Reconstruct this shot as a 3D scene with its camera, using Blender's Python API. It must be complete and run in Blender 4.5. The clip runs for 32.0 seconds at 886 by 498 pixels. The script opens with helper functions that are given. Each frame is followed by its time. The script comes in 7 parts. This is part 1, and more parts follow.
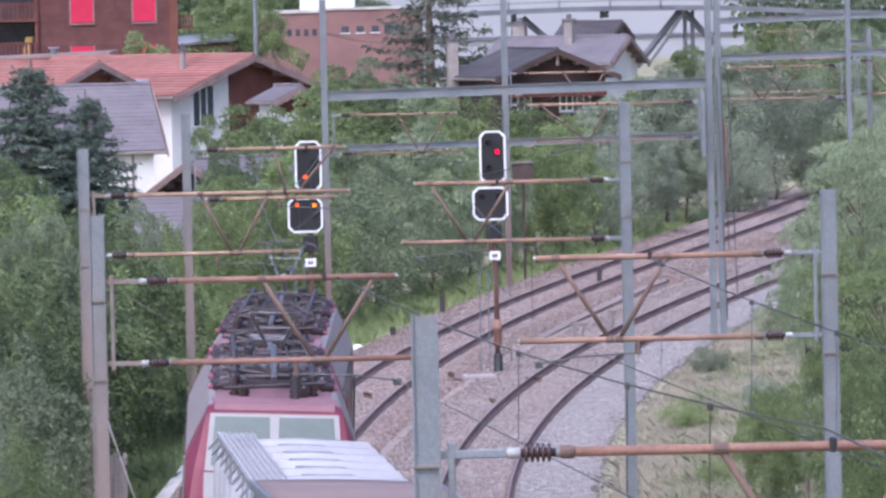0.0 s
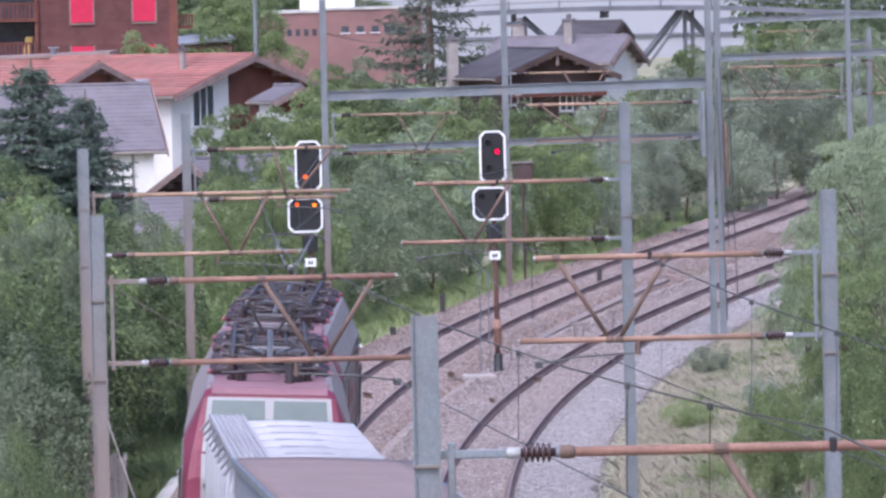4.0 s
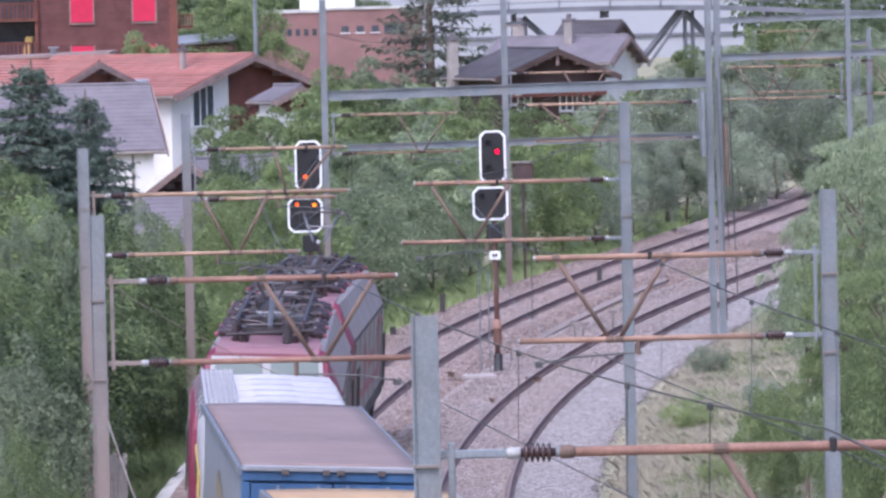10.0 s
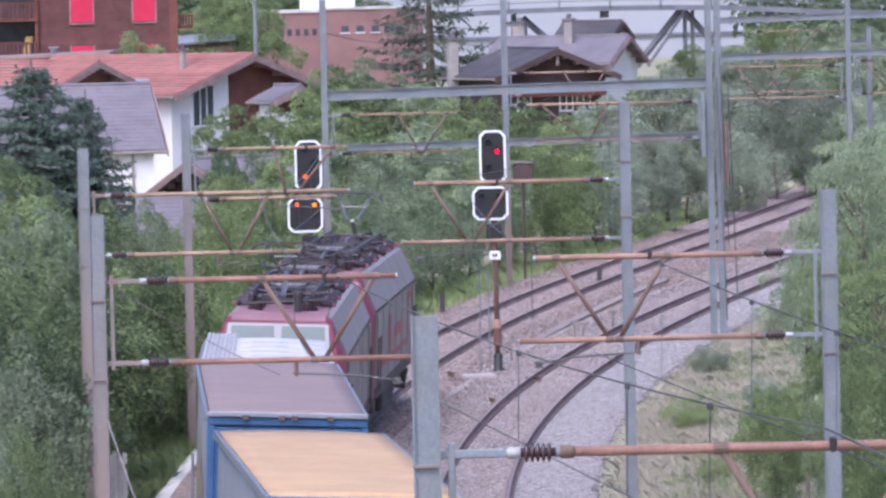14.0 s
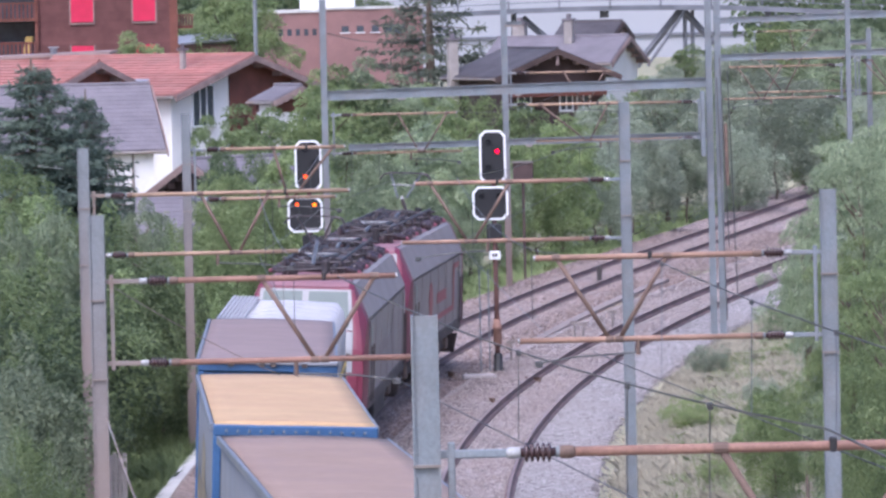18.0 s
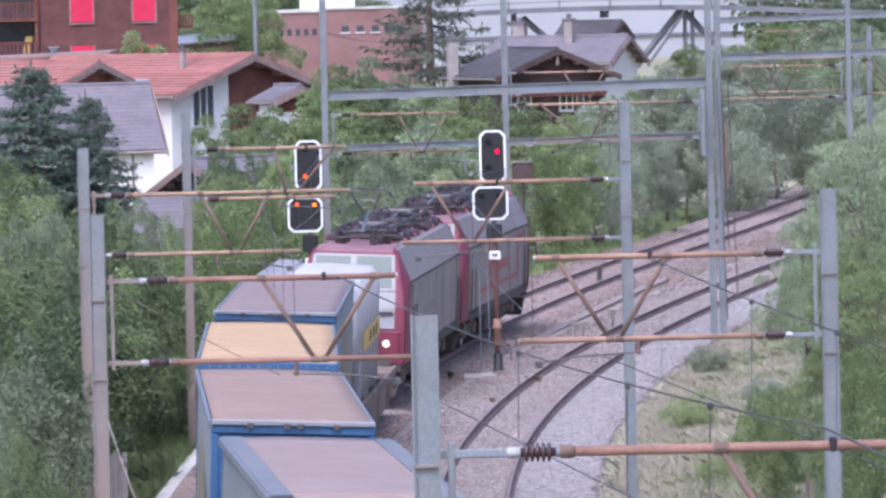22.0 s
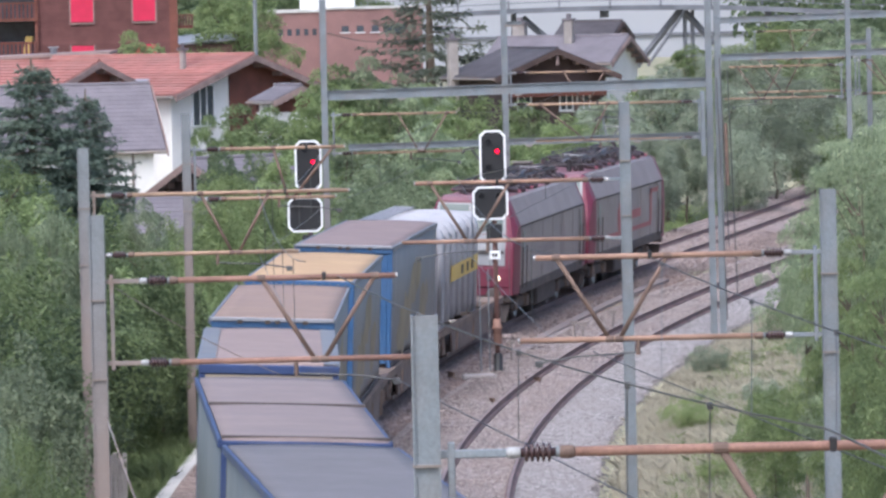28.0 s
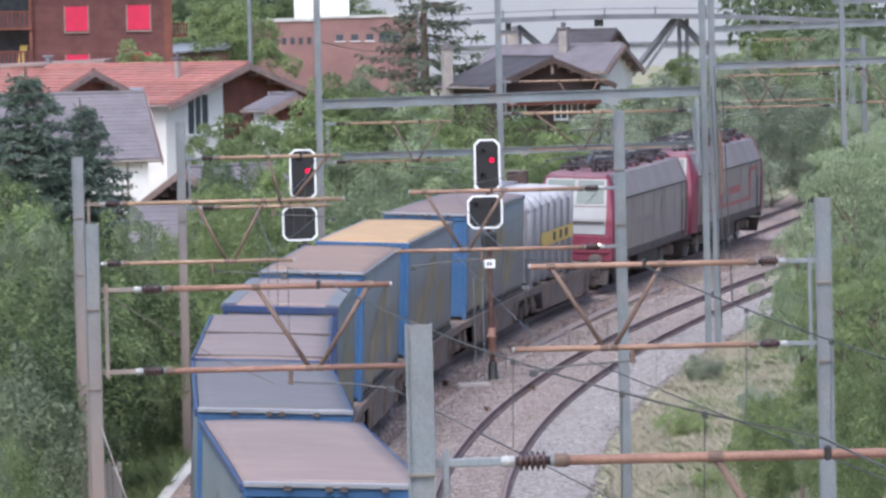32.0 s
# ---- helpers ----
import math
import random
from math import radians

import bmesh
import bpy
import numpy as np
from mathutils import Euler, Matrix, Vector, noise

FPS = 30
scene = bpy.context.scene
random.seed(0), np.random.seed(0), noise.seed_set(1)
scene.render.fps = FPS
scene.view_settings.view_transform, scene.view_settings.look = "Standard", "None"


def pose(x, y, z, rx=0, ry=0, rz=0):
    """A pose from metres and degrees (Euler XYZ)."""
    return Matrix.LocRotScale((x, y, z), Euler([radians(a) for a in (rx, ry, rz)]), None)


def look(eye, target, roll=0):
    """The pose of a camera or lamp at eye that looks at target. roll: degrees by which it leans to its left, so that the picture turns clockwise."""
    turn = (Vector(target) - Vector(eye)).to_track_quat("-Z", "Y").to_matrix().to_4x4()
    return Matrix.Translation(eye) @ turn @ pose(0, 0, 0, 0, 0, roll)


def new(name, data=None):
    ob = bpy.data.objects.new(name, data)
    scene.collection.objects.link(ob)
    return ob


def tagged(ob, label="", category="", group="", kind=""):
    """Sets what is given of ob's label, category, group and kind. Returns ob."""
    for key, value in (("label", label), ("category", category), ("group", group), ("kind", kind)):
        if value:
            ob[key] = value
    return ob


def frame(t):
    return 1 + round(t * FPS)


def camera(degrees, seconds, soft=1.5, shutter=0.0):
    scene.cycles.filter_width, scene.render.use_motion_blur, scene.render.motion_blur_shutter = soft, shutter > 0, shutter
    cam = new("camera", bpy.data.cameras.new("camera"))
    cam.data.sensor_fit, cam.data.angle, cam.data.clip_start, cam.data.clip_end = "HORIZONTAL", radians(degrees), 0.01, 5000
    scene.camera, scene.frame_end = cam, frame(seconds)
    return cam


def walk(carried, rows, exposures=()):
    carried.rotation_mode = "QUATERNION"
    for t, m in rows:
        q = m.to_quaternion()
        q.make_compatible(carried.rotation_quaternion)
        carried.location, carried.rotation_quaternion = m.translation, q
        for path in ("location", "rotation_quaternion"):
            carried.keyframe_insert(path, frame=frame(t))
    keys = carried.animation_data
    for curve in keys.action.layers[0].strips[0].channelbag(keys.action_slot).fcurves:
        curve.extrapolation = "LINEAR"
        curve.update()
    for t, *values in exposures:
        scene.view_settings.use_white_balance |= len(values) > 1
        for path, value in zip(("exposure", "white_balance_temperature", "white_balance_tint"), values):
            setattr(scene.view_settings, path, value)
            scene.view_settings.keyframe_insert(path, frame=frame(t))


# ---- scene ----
# ---- camera ----
EYE = Vector((0.0, 0.0, 10.704))
PITCH = math.atan(449.66 / 11841.95)


def aim(right=0.0, up=0.0):
    """The pose of the camera, turned by small angles (degrees) from its rest."""
    p, y = -PITCH + radians(up), radians(right)
    way = Vector((math.sin(y) * math.cos(p), math.cos(y) * math.cos(p), math.sin(p)))
    return look(EYE, EYE + way * 100, -1.314)


cam = camera(7.5755, 32.0, soft=2.7)
walk(cam, [(0, aim()), (31.0, aim(0, -0.004)), (31.3, aim(0.012, 0.016)), (31.5, aim(0.03, 0.034)), (32.0, aim(0.048, 0.07))],
     [(0, 0.87, 5360, 19.5), (9, 0.9, 5340, 20), (14, 0.93, 5310, 20.5), (19, 0.97, 5310, 20), (22, 1.02, 5320, 19), (25, 0.88, 5560, 16), (28, 0.91, 5560, 10.5), (32, 0.89, 5580, 9.5)])

# ---- light: bright overcast sky ----
world = bpy.data.worlds.new("sky")
scene.world = world
world.use_nodes = True
wn = world.node_tree
sky = wn.nodes.new("ShaderNodeTexSky")
sky.sky_type, sky.sun_disc = "NISHITA", False
sky.sun_elevation, sky.sun_rotation, sky.air_density, sky.dust_density = radians(55), radians(200), 1.0, 6.0
wn.links.new(sky.outputs[0], wn.nodes["Background"].inputs[0])
wn.nodes["Background"].inputs[1].default_value = 0.14
sun = new("sun", bpy.data.lights.new("sun", "SUN"))
sun.data.energy, sun.data.angle, sun.data.color = 0.8, radians(40), (1.0, 0.96, 0.9)
sun.matrix_world = look((0, 0, 100), (22, 62, 0))


# ---- materials ----
def mat(name, col, rough=0.6, metal=0.0, var=0.25, scale=2.0, fine=40.0, bump=0.1, dirt=None, dirt_amt=0.35, spec=0.4, islands=0.0, objects=0.0):
    """A surface with colour that varies at two scales, stains of a second colour, and fine relief."""
    m = bpy.data.materials.new(name)
    m.use_nodes = True
    nt = m.node_tree
    N, L = nt.nodes, nt.links
    b = N["Principled BSDF"]
    b.inputs["Roughness"].default_value = rough
    b.inputs["Metallic"].default_value = metal
    b.inputs["Specular IOR Level"].default_value = spec
    co = N.new("ShaderNodeTexCoord")
    n1, n2 = N.new("ShaderNodeTexNoise"), N.new("ShaderNodeTexNoise")
    for n, s, d in ((n1, scale, 5), (n2, fine, 3)):
        n.inputs["Scale"].default_value, n.inputs["Detail"].default_value = s, d
        L.new(co.outputs["Object"], n.inputs["Vector"])
    r1 = N.new("ShaderNodeValToRGB")
    lo = [c * (1 - var) for c in col]
    hi = [min(1, c * (1 + var)) for c in col]
    r1.color_ramp.elements[0].color, r1.color_ramp.elements[1].color = (*lo, 1), (*hi, 1)
    r1.color_ramp.elements[0].position, r1.color_ramp.elements[1].position = 0.3, 0.7
    L.new(n1.outputs["Fac"], r1.inputs[0])
    out = r1.outputs[0]
    mx = N.new("ShaderNodeMixRGB")
    mx.blend_type = "OVERLAY"
    mx.inputs[0].default_value = min(1, var * 1.6)
    L.new(out, mx.inputs[1]), L.new(n2.outputs["Fac"], mx.inputs[2])
    out = mx.outputs[0]
    if dirt:
        n3 = N.new("ShaderNodeTexNoise")
        n3.inputs["Scale"].default_value, n3.inputs["Detail"].default_value = scale * 0.6, 8
        n3.inputs["Roughness"].default_value = 0.7
        L.new(co.outputs["Object"], n3.inputs["Vector"])
        r3 = N.new("ShaderNodeMapRange")
        r3.inputs[1].default_value, r3.inputs[2].default_value, r3.inputs[4].default_value = 0.45, 0.75, min(1, dirt_amt * 2)
        L.new(n3.outputs["Fac"], r3.inputs[0])
        m3 = N.new("ShaderNodeMixRGB")
        m3.inputs[2].default_value = (*dirt, 1)
        L.new(r3.outputs[0], m3.inputs[0]), L.new(out, m3.inputs[1])
        out = m3.outputs[0]
    if islands or objects:
        src = N.new("ShaderNodeNewGeometry").outputs["Random Per Island"] if islands else N.new("ShaderNodeObjectInfo").outputs["Random"]
        amt = islands or objects
        hs = N.new("ShaderNodeHueSaturation")
        mr = N.new("ShaderNodeMapRange")
        mr.inputs[3].default_value, mr.inputs[4].default_value = 1 - amt, 1 + amt
        L.new(src, mr.inputs[0]), L.new(mr.outputs[0], hs.inputs["Value"]), L.new(out, hs.inputs["Color"])
        out = hs.outputs[0]
    L.new(out, b.inputs["Base Color"])
    if bump:
        bp = N.new("ShaderNodeBump")
        bp.inputs["Strength"].default_value, bp.inputs["Distance"].default_value = bump, 0.02
        L.new(n2.outputs["Fac"], bp.inputs["Height"]), L.new(bp.outputs[0], b.inputs["Normal"])
    return m


def leaf_mat(name, col, tip, spread=0.22):
    """Leaves: each its own shade of two greens, thin enough to let light through."""
    m = bpy.data.materials.new(name)
    m.use_nodes = True
    N, L = m.node_tree.nodes, m.node_tree.links
    b = N["Principled BSDF"]
    b.inputs["Roughness"].default_value, b.inputs["Specular IOR Level"].default_value = 0.55, 0.25
    g, oi, co = N.new("ShaderNodeNewGeometry"), N.new("ShaderNodeObjectInfo"), N.new("ShaderNodeTexCoord")
    nz = N.new("ShaderNodeTexNoise")
    nz.inputs["Scale"].default_value, nz.inputs["Detail"].default_value = 1.1, 3
    L.new(co.outputs["Object"], nz.inputs["Vector"])
    ad = N.new("ShaderNodeMath")
    ad.operation = "MULTIPLY_ADD"
    ad.inputs[1].default_value = 0.28
    L.new(g.outputs["Random Per Island"], ad.inputs[0]), L.new(nz.outputs["Fac"], ad.inputs[2])
    rp = N.new("ShaderNodeValToRGB")
    rp.color_ramp.elements[0].position, rp.color_ramp.elements[1].position = 0.4, 1.0
    rp.color_ramp.elements[0].color, rp.color_ramp.elements[1].color = (*col, 1), (*tip, 1)
    L.new(ad.outputs[0], rp.inputs[0])
    hs = N.new("ShaderNodeHueSaturation")
    mr = N.new("ShaderNodeMapRange")
    mr.inputs[3].default_value, mr.inputs[4].default_value = 1 - spread, 1 + spread
    L.new(oi.outputs["Random"], mr.inputs[0]), L.new(mr.outputs[0], hs.inputs["Value"]), L.new(rp.outputs[0], hs.inputs["Color"])
    L.new(hs.outputs[0], b.inputs["Base Color"])
    tr = N.new("ShaderNodeBsdfTranslucent")
    L.new(hs.outputs[0], tr.inputs[0])
    ms = N.new("ShaderNodeMixShader")
    ms.inputs[0].default_value = 0.5
    L.new(b.outputs[0], ms.inputs[1]), L.new(tr.outputs[0], ms.inputs[2])
    L.new(ms.outputs[0], N["Material Output"].inputs[0])
    return m


def glow_mat(name, col, power):
    m = bpy.data.materials.new(name)
    m.use_nodes = True
    b = m.node_tree.nodes["Principled BSDF"]
    b.inputs["Base Color"].default_value = (*col, 1)
    b.inputs["Emission Color"].default_value, b.inputs["Emission Strength"].default_value = (*col, 1), power
    return m


def gravel_mat(name, a, c, size):
    """Crushed stone: every stone its own shade, with rough relief and larger patches of dust."""
    m = bpy.data.materials.new(name)
    m.use_nodes = True
    N, L = m.node_tree.nodes, m.node_tree.links
    b = N["Principled BSDF"]
    b.inputs["Roughness"].default_value, b.inputs["Specular IOR Level"].default_value = 0.9, 0.2
    co, vo, nz = N.new("ShaderNodeTexCoord"), N.new("ShaderNodeTexVoronoi"), N.new("ShaderNodeTexNoise")
    vo.inputs["Scale"].default_value, nz.inputs["Scale"].default_value, nz.inputs["Detail"].default_value = 1 / size, 0.25, 6
    L.new(co.outputs["Object"], vo.inputs["Vector"]), L.new(co.outputs["Object"], nz.inputs["Vector"])
    bw = N.new("ShaderNodeRGBToBW")
    L.new(vo.outputs["Color"], bw.inputs[0])
    r = N.new("ShaderNodeValToRGB")
    r.color_ramp.elements[0].color, r.color_ramp.elements[1].color = (*[x * 0.38 for x in a], 1), (*[min(1, x * 1.75) for x in a], 1)
    r.color_ramp.elements[0].position, r.color_ramp.elements[1].position = 0.2, 0.8
    L.new(bw.outputs[0], r.inputs[0])
    mr = N.new("ShaderNodeMapRange")
    mr.inputs[1].default_value, mr.inputs[2].default_value = 0.4, 0.65
    L.new(nz.outputs["Fac"], mr.inputs[0])
    mx = N.new("ShaderNodeMixRGB")
    mx.inputs[2].default_value = (*c, 1)
    mm = N.new("ShaderNodeMath")
    mm.operation = "MULTIPLY"
    mm.inputs[1].default_value = 0.45
    L.new(mr.outputs[0], mm.inputs[0]), L.new(mm.outputs[0], mx.inputs[0]), L.new(r.outputs[0], mx.inputs[1])
    L.new(mx.outputs[0], b.inputs["Base Color"])
    bp = N.new("ShaderNodeBump")
    bp.inputs["Strength"].default_value, bp.inputs["Distance"].default_value = 0.8, 0.03
    L.new(vo.outputs["Distance"], bp.inputs["Height"]), L.new(bp.outputs[0], b.inputs["Normal"])
    return m


M = {}
M["ballast"] = gravel_mat("ballast", (0.247, 0.2, 0.187), (0.25, 0.178, 0.157), 0.075)
M["ballast_mid"] = gravel_mat("ballast_mid", (0.25, 0.212, 0.2), (0.25, 0.195, 0.175), 0.075)
M["ballast_pale"] = gravel_mat("ballast_pale", (0.25, 0.226, 0.22), (0.26, 0.226, 0.21), 0.075)
M["soil"] = mat("soil", (0.245, 0.235, 0.15), 0.95, var=0.3, scale=0.3, fine=8, bump=0.3, dirt=(0.32, 0.28, 0.19))
M["rail"] = mat("rail", (0.16, 0.105, 0.095), 0.7, 0.15, scale=1.0)
M["rail_top"] = mat("rail_top", (0.235, 0.17, 0.158), 0.5, 0.3, var=0.15)
M["galv"] = mat("galv", (0.195, 0.218, 0.24), 0.5, 0.3, var=0.18, scale=1.2, fine=30, dirt=(0.25, 0.2, 0.17), dirt_amt=0.25)
M["galv_old"] = mat("galv_old", (0.24, 0.215, 0.2), 0.65, 0.2, var=0.2, scale=1.0, dirt=(0.25, 0.15, 0.1), dirt_amt=0.4)
M["galv_stain"] = mat("galv_stain", (0.19, 0.205, 0.22), 0.55, 0.25, var=0.18, scale=1.2, fine=30)


def stain_low(m, col, z0, z1):
    """Brown brake dust that clings to the lower part of a post."""
    N, L = m.node_tree.nodes, m.node_tree.links
    b = N["Principled BSDF"]
    old = b.inputs["Base Color"].links[0].from_socket
    co, sep, mr, nz, ad, mx = (N.new("ShaderNode" + k) for k in ("TexCoord", "SeparateXYZ", "MapRange", "TexNoise", "Math", "MixRGB"))
    nz.inputs["Scale"].default_value = 3.0
    L.new(co.outputs["Object"], sep.inputs[0]), L.new(co.outputs["Object"], nz.inputs["Vector"])
    ad.operation = "ADD"
    L.new(sep.outputs[2], ad.inputs[0]), L.new(nz.outputs["Fac"], ad.inputs[1])
    mr.inputs[1].default_value, mr.inputs[2].default_value = z1, z0
    mr.inputs[4].default_value = 0.8
    L.new(ad.outputs[0], mr.inputs[0]), L.new(mr.outputs[0], mx.inputs[0]), L.new(old, mx.inputs[1])
    mx.inputs[2].default_value = (*col, 1)
    L.new(mx.outputs[0], b.inputs["Base Color"])


stain_low(M["galv_stain"], (0.25, 0.19, 0.165), 4.6, 8.2)
M["galv_low"] = mat("galv_low", (0.195, 0.218, 0.24), 0.5, 0.3, var=0.18, scale=1.2, fine=30, dirt=(0.25, 0.2, 0.17), dirt_amt=0.25)
stain_low(M["galv_low"], (0.2, 0.13, 0.11), 2.6, 6.2)
M["rust"] = mat("rust", (0.27, 0.155, 0.118), 0.75, 0.15, var=0.25, scale=2.5, dirt=(0.19, 0.11, 0.09), dirt_amt=0.3)
M["rust_pale"] = mat("rust_pale", (0.33, 0.23, 0.16), 0.7, 0.2, var=0.2, scale=2.5, dirt=(0.24, 0.14, 0.1), dirt_amt=0.3)
M["clamp_black"] = mat("clamp_black", (0.03, 0.028, 0.028), 0.6, var=0.2)
M["rust_dark"] = mat("rust_dark", (0.17, 0.115, 0.09), 0.8, 0.1, var=0.25, scale=3, dirt=(0.11, 0.08, 0.07), dirt_amt=0.3)
M["rust_mid"] = mat("rust_mid", (0.31, 0.195, 0.14), 0.72, 0.15, var=0.22, scale=2.5, dirt=(0.21, 0.125, 0.1), dirt_amt=0.3)
M["insul"] = mat("insul", (0.045, 0.025, 0.025), 0.25, spec=0.6)
M["porcelain"] = mat("porcelain", (0.32, 0.32, 0.32), 0.3)
M["wire"] = mat("wire", (0.1, 0.1, 0.1), 0.5, 0.5)
M["black"] = mat("black", (0.018, 0.018, 0.02), 0.5, var=0.15)
M["dark"] = mat("dark", (0.05, 0.045, 0.045), 0.7, var=0.3, dirt=(0.12, 0.09, 0.07))
M["white"] = mat("white", (0.78, 0.79, 0.8), 0.45, var=0.06, scale=1.5)
M["concrete_dull"] = mat("concrete_dull", (0.36, 0.33, 0.32), 0.85, var=0.15, scale=4, dirt=(0.27, 0.22, 0.2))
M["trough"] = mat("trough", (0.235, 0.19, 0.178), 0.85, var=0.15, scale=2, dirt=(0.2, 0.15, 0.13))
M["concrete"] = mat("concrete", (0.5, 0.49, 0.47), 0.85, var=0.15, scale=1.5, dirt=(0.3, 0.29, 0.25))


# ---- mesh helpers ----
class Shape:
    """Collects the faces of one mesh."""

    def __init__(self):
        self.v, self.f = [], []

    def add(self, vs, fs):
        n = len(self.v)
        self.v += [tuple(p) for p in vs]
        self.f += [tuple(i + n for i in q) for q in fs]
        return self

    def box(self, x0, x1, y0, y1, z0, z1, bev=0.0, m=None):
        """A box; bev chamfers all its edges."""
        if bev <= 0:
            vs = [(x, y, z) for x in (x0, x1) for y in (y0, y1) for z in (z0, z1)]
            fs = [(0, 1, 3, 2), (4, 6, 7, 5), (0, 4, 5, 1), (2, 3, 7, 6), (0, 2, 6, 4), (1, 5, 7, 3)]
        else:
            c, h = Vector(((x0 + x1) / 2, (y0 + y1) / 2, (z0 + z1) / 2)), Vector((abs(x1 - x0) / 2, abs(y1 - y0) / 2, abs(z1 - z0) / 2))
            vs, idx = [], {}
            for sx in (-1, 1):
                for sy in (-1, 1):
                    for sz in (-1, 1):
                        s = (sx, sy, sz)
                        for a in range(3):
                            p = [s[k] * (h[k] - (0 if k == a else bev)) for k in range(3)]
                            idx[(s, a)] = len(vs)
                            vs.append(c + Vector(p))
            fs = []
            for a in range(3):
                b, d = (a + 1) % 3, (a + 2) % 3
                for sa in (-1, 1):
                    q = []
                    for sb, sd in ((-1, -1), (1, -1), (1, 1), (-1, 1)):
                        s = [0, 0, 0]
                        s[a], s[b], s[d] = sa, sb, sd
                        q.append(idx[(tuple(s), a)])
                    fs.append(q if sa > 0 else q[::-1])
                for sb in (-1, 1):
                    for sd in (-1, 1):
                        s0, s1 = [0, 0, 0], [0, 0, 0]
                        s0[a], s1[a] = -1, 1
                        s0[b] = s1[b] = sb
                        s0[d] = s1[d] = sd
                        q = [idx[(tuple(s0), b)], idx[(tuple(s1), b)], idx[(tuple(s1), d)], idx[(tuple(s0), d)]]
                        fs.append(q if sb * sd > 0 else q[::-1])
            for key in {k[0] for k in idx}:
                q = [idx[(key, 0)], idx[(key, 1)], idx[(key, 2)]]
                fs.append(q if key[0] * key[1] * key[2] > 0 else q[::-1])
        if m is not None:
            vs = [m @ Vector(p) for p in vs]
        return self.add(vs, fs)

    def tube(self, a, b, r, r2=None, n=8, caps=True):
        """A round bar from a to b."""
        a, b = Vector(a), Vector(b)
        r2 = r if r2 is None else r2
        q = (b - a).to_track_quat("Z", "Y")
        vs = []
        for p, rr in ((a, r), (b, r2)):
            for i in range(n):
                t = 2 * math.pi * i / n
                vs.append(p + q @ Vector((rr * math.cos(t), rr * math.sin(t), 0)))
        fs = [(i, (i + 1) % n, n + (i + 1) % n, n + i) for i in range(n)]
        if caps:
            fs += [tuple(range(n - 1, -1, -1)), tuple(range(n, 2 * n))]
        return self.add(vs, fs)

    def lathe(self, a, b, prof, n=12):
        """A turned body along a to b; prof: (share of the length, radius)."""
        a, b = Vector(a), Vector(b)
        q = (b - a).to_track_quat("Z", "Y")
        vs = []
        for t, r in prof:
            for i in range(n):
                w = 2 * math.pi * i / n
                vs.append(a.lerp(b, t) + q @ Vector((r * math.cos(w), r * math.sin(w), 0)))
        k = len(prof)
        fs = [(j * n + i, j * n + (i + 1) % n, (j + 1) * n + (i + 1) % n, (j + 1) * n + i) for j in range(k - 1) for i in range(n)]
        fs += [tuple(range(n - 1, -1, -1)), tuple(range((k - 1) * n, k * n))]
        return self.add(vs, fs)

    def prism(self, outline, y0, y1, m=None):
        """An outline in x, z drawn along y."""
        n = len(outline)
        vs = [(x, y0, z) for x, z in outline] + [(x, y1, z) for x, z in outline]
        fs = [(i, (i + 1) % n, n + (i + 1) % n, n + i) for i in range(n)] + [tuple(range(n - 1, -1, -1)), tuple(range(n, 2 * n))]
        if m is not None:
            vs = [m @ Vector(p) for p in vs]
        return self.add(vs, fs)

    def slab(self, pts, thick):
        """A plate: corners of its upper face, in order, and its thickness downwards along the normal."""
        p = [Vector(q) for q in pts]
        nrm = (p[1] - p[0]).cross(p[2] - p[0]).normalized()
        n = len(p)
        vs = p + [q - nrm * thick for q in p]
        fs = [tuple(range(n)), tuple(range(2 * n - 1, n - 1, -1))] + [(i, n + i, n + (i + 1) % n, (i + 1) % n) for i in range(n)]
        return self.add(vs, fs)

    def sweep(self, rows, closed=True):
        """Skin over rows of points with equal counts."""
        n = len(rows[0])
        vs = [p for r in rows for p in r]
        m = n if closed else n - 1
        fs = [(j * n + i, j * n + (i + 1) % n, (j + 1) * n + (i + 1) % n, (j + 1) * n + i) for j in range(len(rows) - 1) for i in range(m)]
        if closed:
            fs += [tuple(range(n - 1, -1, -1)), tuple(range((len(rows) - 1) * n, len(rows) * n))]
        return self.add(vs, fs)

    def mesh(self, name, smooth=False):
        me = bpy.data.meshes.new(name)
        me.from_pydata(self.v, [], self.f)
        bm = bmesh.new()
        bm.from_mesh(me)
        bmesh.ops.recalc_face_normals(bm, faces=bm.faces)
        bm.to_mesh(me)
        bm.free()
        if smooth:
            for p in me.polygons:
                p.use_smooth = True
        return me


def part(name, shape, material, parent=None, label="", smooth=False):
    """Links a shape as one mesh object under a thing or a part."""
    me = shape.mesh(name, smooth) if isinstance(shape, Shape) else shape
    if not me.materials:
        me.materials.append(material)
    ob = new(name, me)
    ob.parent = parent
    if label:
        ob["label"] = label
    return ob


def thing(name, label, category, m=None, group="", kind=""):
    ob = new(name)
    ob.empty_display_size = 0.3
    if m is not None:
        ob.matrix_basis = m
    return tagged(ob, label, category, group, kind)


# ---- the two tracks: curved lines over the ground ----
def ground_z(y):
    """Height of the rails along the valley: the line climbs gently."""
    return 0.503 * ((y - 120.8) / 100) ** 2 if y < 300 else 1.615 + 0.018 * (min(y, 420) - 300)


